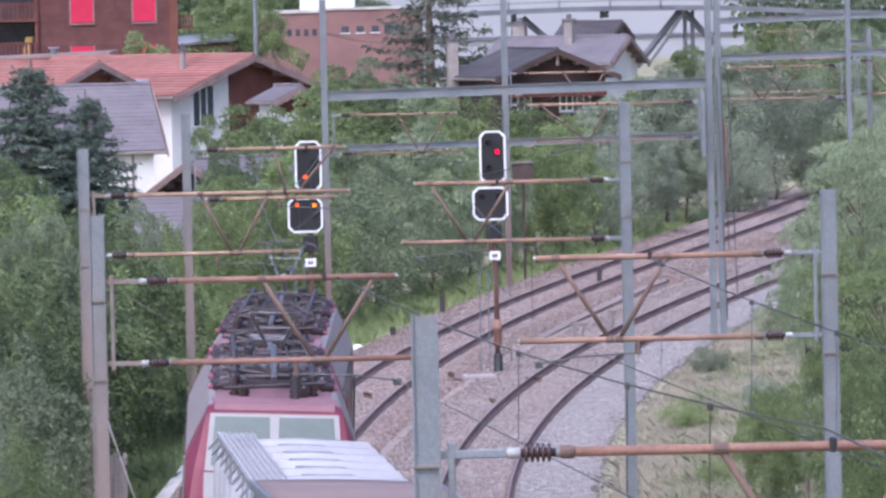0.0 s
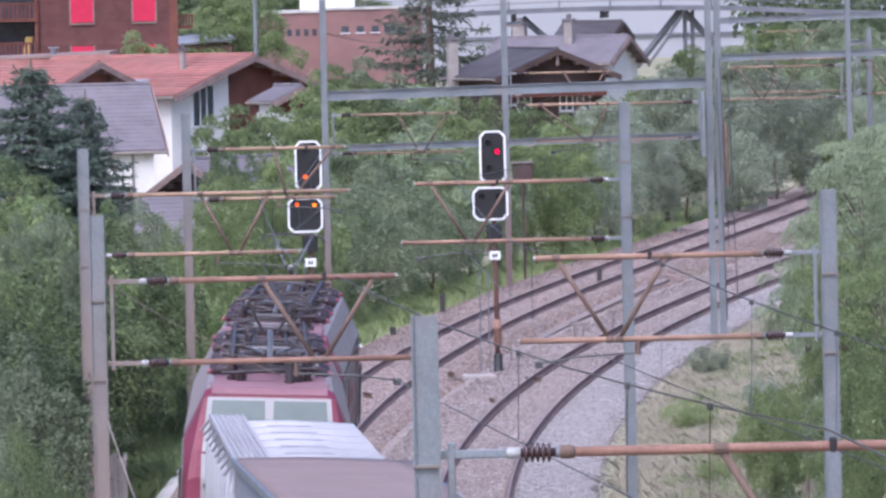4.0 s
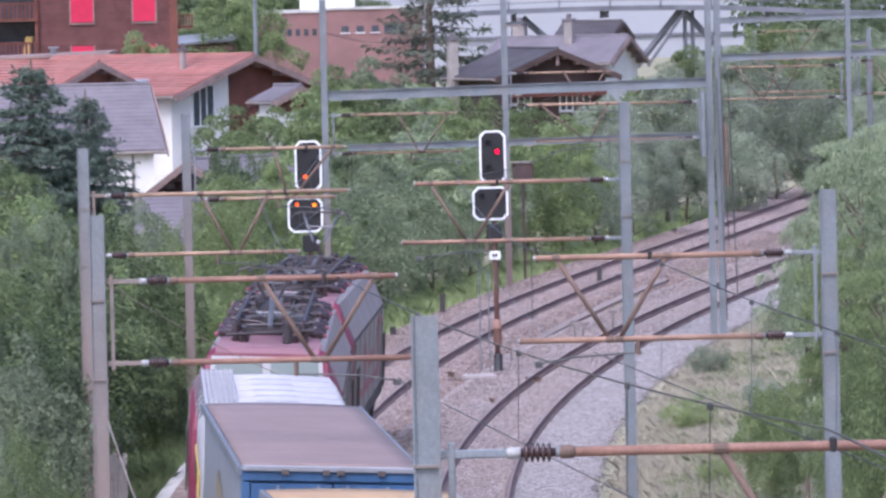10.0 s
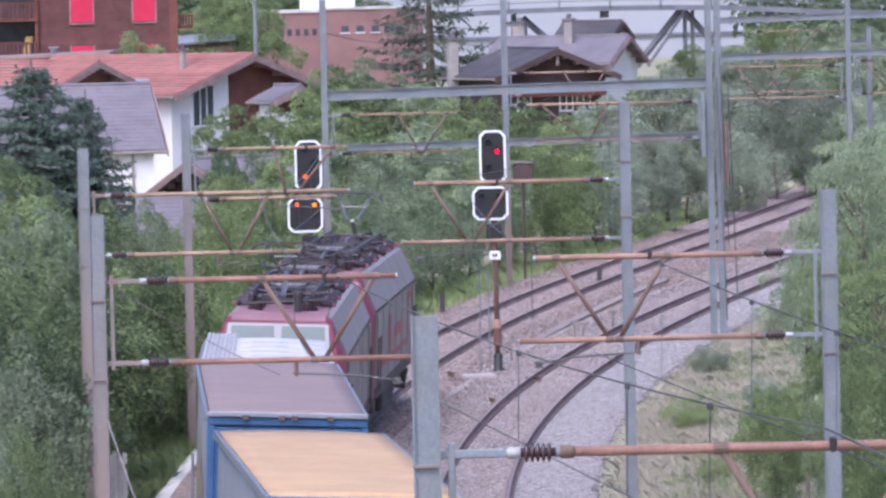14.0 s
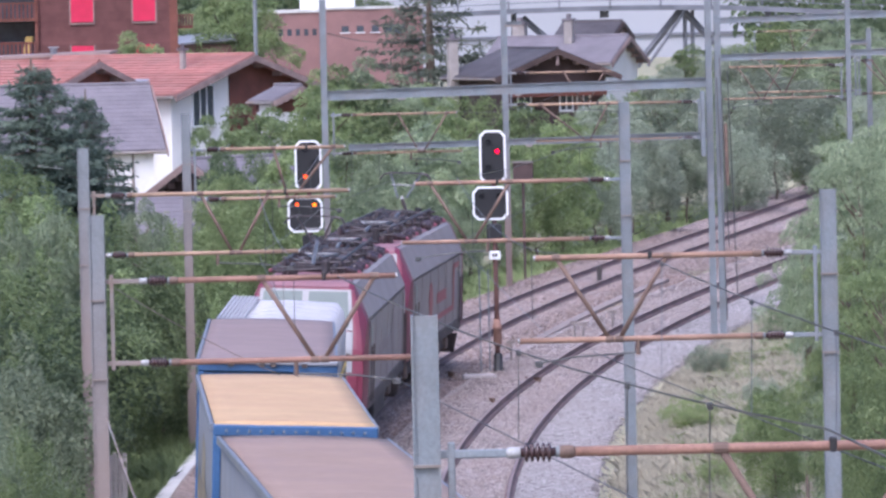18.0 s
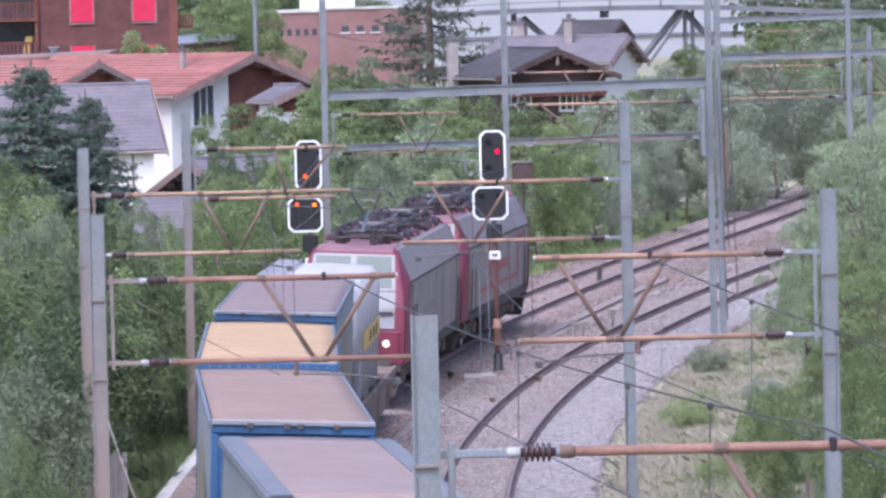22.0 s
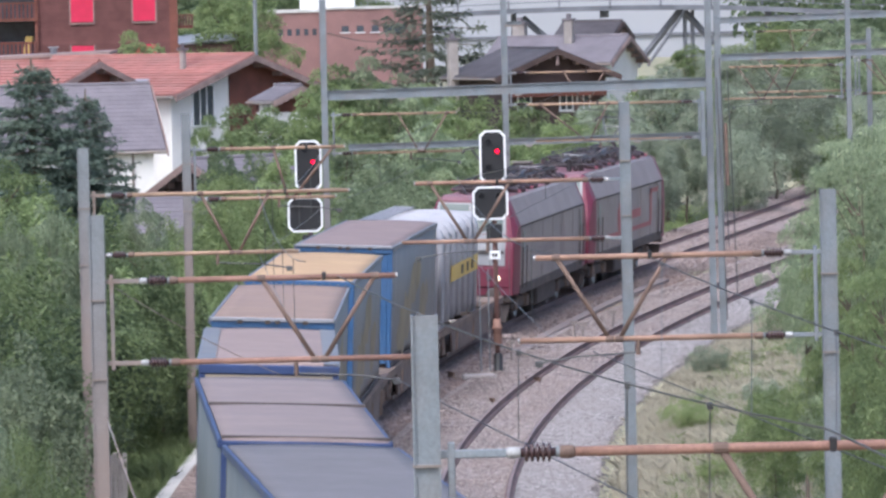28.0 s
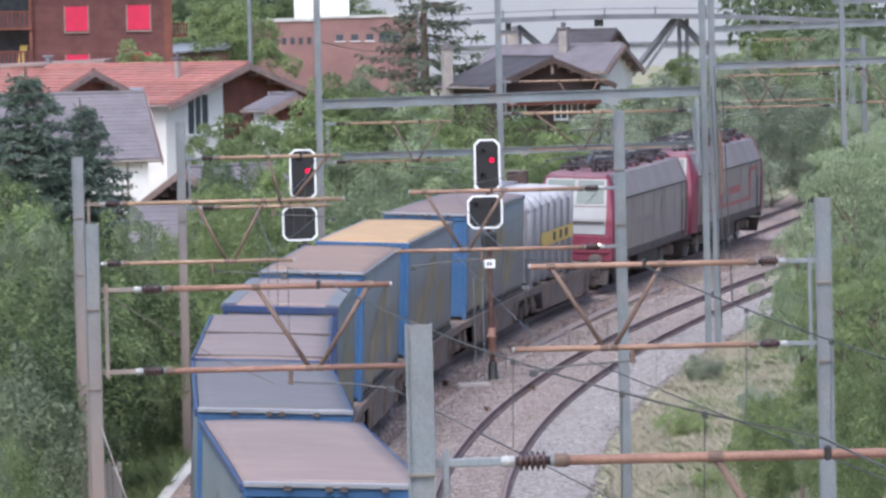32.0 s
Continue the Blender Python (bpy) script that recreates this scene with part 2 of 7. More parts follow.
class Line:
    def __init__(self, x0, h0, k0, k1, k2, k3, cant):
        self.cant, self.pts = cant, {}
        head = lambda s: h0 + k0 * s / 100 + k1 * (s / 100) ** 2 / 2 + k2 * (s / 100) ** 3 / 6 + k3 * (s / 100) ** 4 / 24
        step = 0.25
        self.s0, self.step, rows = -110.0, step, []
        for way in (-1, 1):
            x, y, s = x0, 120.79, 0.0
            run = [] if way < 0 else [(x, y, head(0))]
            while -110 < s < 215:
                h = head(max(-60, min(150, s + way * step / 2)))
                x, y, s = x + way * step * math.sin(h), y + way * step * math.cos(h), s + way * step
                run.append((x, y, h))
            rows = rows + (run[::-1] if way < 0 else run)
        self.rows = rows

    def at(self, s):
        i = (s - self.s0) / self.step
        k = max(0, min(len(self.rows) - 2, int(i)))
        a, b, t = self.rows[k], self.rows[k + 1], i - k
        return tuple(p + (q - p) * t for p, q in zip(a, b))

    def place(self, s, lat=0.0, z=0.0):
        x, y, h = self.at(s)
        la, zz = lat * math.cos(self.cant) + z * math.sin(self.cant), z * math.cos(self.cant) - lat * math.sin(self.cant)
        return Vector((x + la * math.cos(h), y - la * math.sin(h), ground_z(y) + zz))

    def vehicle(self, s):
        """The pose of a vehicle whose middle is at s: y forwards, z up, leaning with the track."""
        x, y, h = self.at(s)
        tilt = (ground_z(y + 5) - ground_z(y - 5)) / 10
        return Matrix.Translation((x, y, ground_z(y))) @ Matrix.Rotation(-h, 4, "Z") @ Matrix.Rotation(math.atan(tilt), 4, "X") @ Matrix.Rotation(self.cant, 4, "Y")

    def x_at(self, y):
        if y <= self.rows[0][1]:
            return self.rows[0][0]
        k = int(np.searchsorted(self.ys, y))
        return self.rows[min(k, len(self.rows) - 1)][0]


T1 = Line(-3.36, -0.03, 0.173, -0.019, 0.386, -1.088, 0.045)
T2 = Line(0.543, -0.0225, 0.1891, 0.1121, -0.2442, -0.1244, 0.03)
for line in (T1, T2):
    line.ys = [r[1] for r in line.rows]


# ---- ground ----
def terrain(x, y):
    z = ground_z(y)
    u, v = T1.x_at(y) - x, x - T2.x_at(y)
    if u > 3.0:
        z -= 0.35 + min(1.2, (u - 3.0) * 0.12)
    elif v > 2.6:
        z += -0.35 + min(1.0, (v - 2.6) * 0.1)
    else:
        z -= 0.35
    return z + 0.08 * noise.noise((x * 0.2, y * 0.2, 0))


xs = [-900, -500, -250, -120, -70, -45] + [-32 + 1.6 * i for i in range(52)] + [60, 80, 120, 250, 500, 900]
ys = [-150, -80, -30, 10, 40] + [60 + 3 * i for i in range(100)] + [380, 420, 480, 560, 700, 900, 1400, 2500, 4500]
g = Shape()
g.add([(x, y, terrain(x, y)) for y in ys for x in xs],
      [(j * len(xs) + i, j * len(xs) + i + 1, (j + 1) * len(xs) + i + 1, (j + 1) * len(xs) + i) for j in range(len(ys) - 1) for i in range(len(xs) - 1)])
ground = part("ground", g, M["soil"], smooth=True)
tagged(ground, "green and brown earth of the valley floor", "ground", kind="structure")


def bed(line, left, right, s0, s1, name, material, lift, label):
    """A ballast bed with sloped shoulders under one track."""
    rows = []
    s = s0
    while s <= s1:
        rows.append([line.place(s, la, zz + lift + (0.02 * noise.noise((s, la, 1)) if abs(zz) < 0.4 else 0)) for la, zz in
                     ((left - 0.8, -0.75), (left, -0.2), (-0.8, -0.17), (0, -0.18), (0.8, -0.17), (right, -0.2 - 0.03 * (right - 2)), (right + 0.8, -0.75))])
        s += 1.0
    return tagged(part(name, Shape().sweep(rows, closed=False), material, smooth=True), label, "ballast", kind="structure")


bed(T1, -2.4, 4.4, -100, 210, "ballast_bed_1", M["ballast"], 0.0, "brownish crushed-stone ballast under the train's track")
bed(T2, -2.6, 2.6, -100, 210, "ballast_bed_2", M["ballast_mid"], -0.012, "brownish crushed-stone ballast under the empty track")

rows, s = [], -100.0
while s <= 210:
    rows.append([T2.place(s, la, -0.172 - 0.03 * max(0.0, la - 2.0) + 0.02 * noise.noise((s, la, 1))) for la in (0.8, 1.4, 2.0, 2.6 + 0.3 * noise.noise((s * 0.4, 3, 0)))])
    s += 1.0
tagged(part("ballast_shoulder", Shape().sweep(rows, closed=False), M["ballast_pale"], smooth=True), "pale grey ballast shoulder beside the empty track", "ballast", kind="structure")

M["stone"] = mat("stone", (0.24, 0.19, 0.17), 0.9, var=0.12, scale=0.5, fine=30, bump=0, islands=0.38, spec=0.2, dirt=(0.25, 0.17, 0.135), dirt_amt=0.35)
M["stone_mid"] = mat("stone_mid", (0.245, 0.205, 0.192), 0.9, var=0.12, scale=0.5, fine=30, bump=0, islands=0.36, spec=0.2, dirt=(0.25, 0.19, 0.165), dirt_amt=0.3)
M["stone_pale"] = mat("stone_pale", (0.25, 0.228, 0.222), 0.9, var=0.1, scale=0.5, fine=30, bump=0, islands=0.33, spec=0.2, dirt=(0.25, 0.215, 0.2), dirt_amt=0.25)


def stones(line, name, material, s0, s1, lat0, lat1, soft_edge, n, seed, lift, label):
    """Loose broken stones that lie on a ballast bed, in one mesh."""
    rng = np.random.default_rng(seed)
    s = rng.uniform(s0, s1, n)
    lat = rng.uniform(lat0, lat1, n)
    lat = np.where(rng.uniform(size=n) < 0.12, lat1 + np.abs(rng.normal(size=n)) * soft_edge, lat)
    tab = np.array(line.rows)
    k = (s - line.s0) / line.step
    i = np.clip(k.astype(int), 0, len(tab) - 2)
    x, y, h = (tab[i] + (tab[i + 1] - tab[i]) * (k - i)[:, None]).T
    gz = np.where(y < 300, 0.503 * ((y - 120.8) / 100) ** 2, 1.615 + 0.018 * (np.minimum(y, 420) - 300))
    z = gz - 0.18 + lift - lat * math.sin(line.cant) - np.maximum(0, lat - lat1) * 0.4
    c = np.stack([x + lat * np.cos(h), y - lat * np.sin(h), z], 1)
    size = rng.uniform(0.018, 0.046, (n, 1, 1))
    base = np.array([(1, 0, 0), (0, 1, 0), (-1, 0, 0), (0, -1, 0), (0, 0, 1), (0, 0, -1)], float)[None] * rng.uniform(0.6, 1.25, (n, 6, 1)) + rng.normal(size=(n, 6, 3)) * 0.22
    a = rng.uniform(0, 2 * math.pi, n)
    ca, sa = np.cos(a)[:, None], np.sin(a)[:, None]
    base = np.stack([base[..., 0] * ca - base[..., 1] * sa, base[..., 0] * sa + base[..., 1] * ca, base[..., 2] * 0.8], 2)
    v = (c[:, None] + base * size).reshape(-1, 3)
    tri = np.array([(0, 1, 4), (1, 2, 4), (2, 3, 4), (3, 0, 4), (1, 0, 5), (2, 1, 5), (3, 2, 5), (0, 3, 5)], np.int32)
    f = (np.arange(n, dtype=np.int32)[:, None, None] * 6 + tri[None]).ravel()
    me = bpy.data.meshes.new(name)
    me.vertices.add(6 * n)
    me.vertices.foreach_set("co", v.astype(np.float32).ravel())
    me.loops.add(24 * n)
    me.loops.foreach_set("vertex_index", f)
    me.polygons.add(8 * n)
    me.polygons.foreach_set("loop_start", np.arange(0, 24 * n, 3, dtype=np.int32))
    me.update(calc_edges=True)
    return tagged(part(name, me, material), label, "ballast", kind="stuff")


stones(T1, "loose_stones", M["stone"], 30, 150, -2.4, 4.0, 0.1, 42000, 41, 0.0, "brownish broken ballast stones under the train's track")
stones(T2, "loose_stones", M["stone_mid"], -8, 135, -2.4, 0.75, 0.15, 30000, 43, -0.012, "brownish broken ballast stones under the empty track")
stones(T2, "loose_stones", M["stone_pale"], -8, 135, 0.72, 2.7, 0.5, 24000, 42, -0.012, "pale grey broken ballast stones beside the empty track")

RAIL = [(-0.1, -0.182), (0.1, -0.182), (0.1, -0.145), (0.03, -0.125), (0.014, -0.045), (0.036, -0.035), (0.036, 0.0), (-0.036, 0.0), (-0.036, -0.035), (-0.014, -0.045), (-0.03, -0.125), (-0.1, -0.145)]
for number, line in ((1, T1), (2, T2)):
    track = thing("track_%d" % number, "railway track of rusty steel rails on ballast", "railway track", kind="structure")
    for side in (-1, 1):
        rows, top = [], []
        s = -100.0
        while s <= 210:
            rows.append([line.place(s, side * 0.755 + x, z) for x, z in RAIL])
            top.append([line.place(s, side * 0.755 + x, z) for x, z in ((-0.03, 0.0), (-0.03, 0.003), (0.03, 0.003), (0.03, 0.0))])
            s += 1.0
        rail = part("rail", Shape().sweep(rows), M["rail"], track)
        part("running_surface", Shape().sweep(top), M["rail_top"], rail, "worn steel running surface")


# ---- catenary masts ----
def h_post(h, w=0.22, t=0.02):
    a, b, c, o = w / 2, w / 2 - t, t / 2, -w * 0.32
    ring = [(-a, -a), (a, -a), (a, -b), (o + c, -b), (o + c, b), (a, b), (a, a), (-a, a), (-a, b), (o - c, b), (o - c, -b), (-a, -b)]
    return Shape().sweep([[(y, x, 0) for x, y in ring], [(y, x, h) for x, y in ring]])


def insulator(parent, a, b, r=0.07, sheds=5):
    a, b = Vector(a), Vector(b)
    prof = [(0, r * 0.45)]
    for i in range(sheds):
        t0 = 0.1 + 0.8 * i / sheds
        prof += [(t0, r * 0.45), (t0 + 0.25 / sheds, r), (t0 + 0.5 / sheds, r * 0.95), (t0 + 0.7 / sheds, r * 0.45)]
    prof += [(1, r * 0.45)]
    ins = part("insulator", Shape().lathe(a, b, prof, 10), M["insul"], parent, "dark brown ribbed insulator", True)
    d = (b - a).normalized()
    part("insulator_cap", Shape().lathe(a - d * 0.12, a, [(0, r * 0.4), (0.2, r * 0.58), (1, r * 0.55)], 10), M["porcelain"], ins, "grey metal cap", True)
    part("insulator_cap", Shape().lathe(b, b + d * 0.1, [(0, r * 0.6), (1, r * 0.45)], 10), M["galv"], ins, "grey metal cap", True)


def cantilever(parent, side, root, upper, lower, gap, tube, r=0.042, braces=(0.55, 0.93, 0.68), iron="galv"):
    """Two rusty tubes held off the post by insulators, with braces between them. upper, lower: (height, reach)."""
    for (h, reach), name in ((upper, "top_tube"), (lower, "bottom_tube")):
        a, i0, i1 = side * 0.1, side * (0.1 + gap), side * (0.1 + gap + 0.29)
        part("bracket", Shape().box(min(a, i0), max(a, i0), -0.024, 0.024, h - 0.035, h + 0.035, 0.008), M[iron], parent, "rusty flat bracket" if iron == "galv_old" else "galvanised flat bracket")
        insulator(parent, (i0, 0, h), (i1, 0, h), r * 2.0)
        part("socket", Shape().lathe((i1 + side * 0.02, 0, h), (i1 + side * 0.16, 0, h), [(0, r * 0.9), (0.2, r * 1.35), (0.8, r * 1.35), (1, r * 1.05)], 10), M["rust_dark"], parent, "dark rusty socket", True)
        part(name, Shape().tube((i1, 0, h), (side * reach, 0, h), r, n=12), tube, parent, "rusty steel tube", True)
        part("tube_end", Shape().tube((side * reach, 0, h), (side * (reach + 0.03), 0, h), r * 0.9), M["porcelain"], parent, "pale plastic plug")
    foot = side * (lower[1] * braces[2])
    for top, low in ((side * upper[1] * braces[0], foot), (side * upper[1] * braces[1], foot + side * 0.14)):
        br = part("brace", Shape().tube((top, 0, upper[0]), (low, 0, lower[0]), r * 0.8), M["rust_dark"], parent, "dark rusty steel brace", True)
        for x, h in ((top, upper[0]), (low, lower[0])):
            part("brace_clamp", Shape().lathe((x - 0.06, 0, h), (x + 0.06, 0, h), [(0, r * 1.25), (1, r * 1.25)], 10), M["rust_dark"], br, "dark clamp round the tube")
    if root:
        x = side * 0.2
        part("standoff", Shape().box(x - 0.03, x + 0.03, -0.03, 0.03, lower[0] - 0.1, upper[0] + 0.1, 0.01), M[iron], parent, "dull steel upright")
    x = side * reach_mid(lower[1])
    part("dropper", Shape().tube((x, 0, lower[0]), (x, 0, lower[0] - 0.24), 0.032), M["rust_dark"], parent, "short rusty stub")
    part("steady_arm", Shape().tube((x - side * 0.05, 0, lower[0] - 0.2), (x + side * 0.9, 0, lower[0] - 0.25), 0.014).tube((x + side * 0.9, 0, lower[0] - 0.25), (x + side * 1.5, 0, lower[0] - 0.34), 0.014)
         .box(x + side * 1.46 - 0.06, x + side * 1.46 + 0.06, -0.03, 0.03, lower[0] - 0.4, lower[0] - 0.3, 0.015), M["wire"], parent, "thin dark steady arm with a clip")
    x = side * upper[1] * (0.76 if side > 0 else 0.61)
    part("carrier_clamp", Shape().box(x - 0.03, x + 0.03, -0.055, 0.055, upper[0] - 0.05, upper[0] + 0.075, 0.015), M["clamp_black"], parent, "dark clamp for the carrier wire")


def reach_mid(r):
    return r * 0.62


def mast(x, y, top, arms, width=0.22, material="galv", yaw=0.0, braces=(0.55, 0.93, 0.68), iron="galv", label="grey galvanised steel catenary mast with rusty tube arms"):
    """top: height over the world's zero; arms: (side, root, upper, lower, gap, tube) with heights over the zero."""
    z0 = terrain(x, y) - 0.05
    m = thing("catenary_mast", label, "catenary mast", pose(x, y, z0, 0, 0, yaw), group="catenary masts")
    part("post", h_post(top - z0, width), M[material], m)
    part("foundation", Shape().box(-0.35, 0.35, -0.35, 0.35, -0.2, 0.12, 0.03), M["concrete"], m, "weathered concrete foundation")
    for h in (top - z0 - 1.25, top - z0 - 2.4):
        part("clamp", Shape().box(-width / 2 - 0.008, width / 2 + 0.008, -width / 2 - 0.008, width / 2 + 0.008, h, h + 0.022), M["galv_old"], m, "thin steel clamp band")
    for side, root, up, lo, gap, tube in arms:
        cantilever(m, side, root, (up[0] - z0, up[1]), (lo[0] - z0, lo[1]), gap, M[tube], braces=braces, iron=iron)
    return m


mast(-0.17, 55, 8.07, [(1, True, (6.92, 4.4), (5.75, 4.6), 0.67, "rust")], 0.225)
mast(-5.02, 97, 7.62, [(1, True, (6.65, 4.32), (5.46, 4.6), 0.62, "rust")], 0.225, "galv_stain", iron="galv_old")
mast(-7.3, 136.5, 7.74, [(1, True, (6.76, 5.4), (5.54, 4.35), 0.45, "rust_pale")], 0.23, "galv_stain", braces=(0.44, 0.7, 0.69), iron="galv_old")
mast(-6.2, 163, 7.95, [(1, True, (7.06, 3.85), (5.85, 3.6), 0.4, "rust_pale")], 0.21, "galv_stain")
mast(5.65, 98, 7.73, [(-1, True, (6.81, 4.3), (5.6, 4.55), 0.56, "rust_mid")], 0.235)
mast(3.85, 140, 8.38, [(-1, False, (6.76, 4.4), (5.53, 4.7), 0.35, "rust_mid")], 0.23)


# ---- train ----
TRAIN = (26.29, 27.09, 28.12, 29.38, 30.87, 32.56, 34.47, 36.58, 38.89, 41.39, 44.09, 46.97, 50.04, 53.29, 56.73, 60.34, 64.13, 68.1, 72.24, 76.57, 81.07,
         85.75, 90.61, 95.66, 100.89, 106.31, 111.93, 117.74, 123.75, 129.97, 136.4, 143.04, 149.91)
RIDES, SPINS = [], []
M["loco_grey"] = mat("loco_grey", (0.25, 0.22, 0.22), 0.5, 0.05, var=0.14, scale=0.8, fine=12, bump=0.04, dirt=(0.24, 0.2, 0.17), dirt_amt=0.3)
M["loco_roof"] = mat("loco_roof", (0.25, 0.215, 0.215), 0.6, 0.05, var=0.1, scale=0.8, dirt=(0.19, 0.155, 0.145), dirt_amt=0.25)
M["loco_red"] = mat("loco_red", (0.155, 0.02, 0.045), 0.5, var=0.12, scale=0.9, fine=10, bump=0.03, dirt=(0.21, 0.075, 0.095), dirt_amt=0.3)
M["loco_red_roof"] = mat("loco_red_roof", (0.24, 0.125, 0.143), 0.6, var=0.14, scale=1.1, fine=10, bump=0.04, dirt=(0.24, 0.12, 0.135), dirt_amt=0.4)
M["loco_line"] = mat("loco_line", (0.31, 0.09, 0.1), 0.55, var=0.15)
M["glass"] = mat("glass", (0.1, 0.13, 0.125), 0.3, 0.0, var=0.1, spec=0.25, bump=0)
M["under"] = mat("under", (0.075, 0.062, 0.058), 0.8, 0.05, var=0.3, dirt=(0.13, 0.1, 0.085), dirt_amt=0.4)
M["roofgear"] = mat("roofgear", (0.055, 0.048, 0.052), 0.5, 0.2, var=0.4, scale=4, dirt=(0.085, 0.06, 0.06), objects=0.3)
M["roofins"] = mat("roofins", (0.045, 0.028, 0.032), 0.3, var=0.3, spec=0.6)
M["pink_cap"] = mat("pink_cap", (0.36, 0.12, 0.16), 0.5)
M["panto"] = mat("panto", (0.2, 0.2, 0.21), 0.4, 0.6, var=0.1)
M["lamp"] = glow_mat("lamp", (1.0, 0.78, 0.5), 1.3)
M["lamp_off"] = mat("lamp_off", (0.5, 0.5, 0.52), 0.15, var=0.05)
M["loco_white"] = mat("loco_white", (0.27, 0.27, 0.28), 0.45, var=0.08, scale=1.5, dirt=(0.24, 0.22, 0.21), dirt_amt=0.3)
M["tread"] = mat("tread", (0.25, 0.23, 0.22), 0.35, 0.8, var=0.1)
M["tyre"] = mat("tyre", (0.025, 0.025, 0.025), 0.85, var=0.2)
M["wagon"] = mat("wagon", (0.165, 0.12, 0.1), 0.8, var=0.3, scale=1.2, dirt=(0.2, 0.15, 0.11), dirt_amt=0.45)
M["wagon_side"] = mat("wagon_side", (0.2, 0.155, 0.135), 0.8, var=0.2, scale=1.2, dirt=(0.14, 0.1, 0.08), dirt_amt=0.45)
M["tarp_grey"] = mat("tarp_grey", (0.155, 0.158, 0.172), 0.5, var=0.1, scale=0.8, fine=6, bump=0.15, dirt=(0.23, 0.21, 0.19), dirt_amt=0.25)
M["tarp_slate"] = mat("tarp_slate", (0.12, 0.135, 0.14), 0.5, var=0.12, scale=0.8, fine=6, bump=0.15, dirt=(0.22, 0.2, 0.18), dirt_amt=0.25)
M["tarp_logo"] = mat("tarp_logo", (0.24, 0.195, 0.125), 0.55, var=0.2, scale=1.5, dirt=(0.17, 0.16, 0.15), dirt_amt=0.4)
M["blue"] = mat("blue", (0.042, 0.1, 0.215), 0.4, var=0.15, scale=1.0, fine=12, bump=0.04, dirt=(0.12, 0.16, 0.24), dirt_amt=0.25)
M["navy"] = mat("navy", (0.03, 0.05, 0.13), 0.45, var=0.2, dirt=(0.12, 0.12, 0.14), dirt_amt=0.2)
M["alu"] = mat("alu", (0.27, 0.275, 0.3), 0.45, 0.3, var=0.12, scale=2)
M["rail_blue"] = mat("rail_blue", (0.16, 0.172, 0.2), 0.45, 0.1, var=0.15, scale=2)
M["beige"] = mat("beige", (0.33, 0.28, 0.22), 0.6, var=0.12)
M["yellow"] = mat("yellow", (0.6, 0.42, 0.1), 0.5, var=0.12)


def tarp_roof(name, col, stain):
    """Faded roof tarpaulin with water stains that run lengthways."""
    m = mat(name, col, 0.6, var=0.1, scale=0.9, fine=5, bump=0.25, dirt=stain, dirt_amt=0.4)
    return m


M["roof_mauve"] = tarp_roof("roof_mauve", (0.230, 0.166, 0.152), (0.185, 0.139, 0.133))
M["roof_yellow"] = tarp_roof("roof_yellow", (0.440, 0.296, 0.157), (0.396, 0.244, 0.141))
M["roof_tan"] = tarp_roof("roof_tan", (0.273, 0.187, 0.141), (0.220, 0.156, 0.145))
M["roof_pink"] = tarp_roof("roof_pink", (0.264, 0.196, 0.174), (0.224, 0.170, 0.157))
M["roof_dusk"] = tarp_roof("roof_dusk", (0.229, 0.178, 0.165), (0.185, 0.152, 0.153))
M["roof_slate"] = tarp_roof("roof_slate", (0.152, 0.138, 0.142), (0.125, 0.116, 0.12))
M["white_tarp"] = mat("white_tarp", (0.38, 0.38, 0.41), 0.5, var=0.08, scale=1.2, fine=8, bump=0.1, dirt=(0.45, 0.43, 0.45), dirt_amt=0.3)
# greyer copy of white_tarp: shade between the ribs is put into this colour
M["box_wall_shade"] = mat("box_wall_shade", (0.25, 0.24, 0.26), 0.5, var=0.12, scale=1.2, fine=8, bump=0.1, dirt=(0.25, 0.23, 0.24), dirt_amt=0.3)


def ride(ob, offset):
    """Notes a vehicle whose middle runs that far from the head of the train."""
    RIDES.append((ob, offset))
    return ob


def outline(w, top, shoulder=None):
    """Cross-section of a locomotive body: upright sides, chamfered shoulders, flat roof."""
    if shoulder is None:
        shoulder = min(3.15, top - 0.02)
    wt = w - 0.42 * max(0.05, min(1, (top - shoulder) / 0.85))
    return [(-w, 1.05), (w, 1.05), (w + 0.02, 1.9 if top > 2 else top - 0.1), (w, shoulder), (wt + 0.07, top - 0.06), (wt - 0.05, top), (-wt + 0.05, top), (-wt - 0.07, top - 0.06), (-w, shoulder), (-w - 0.02, 1.9 if top > 2 else top - 0.1)]


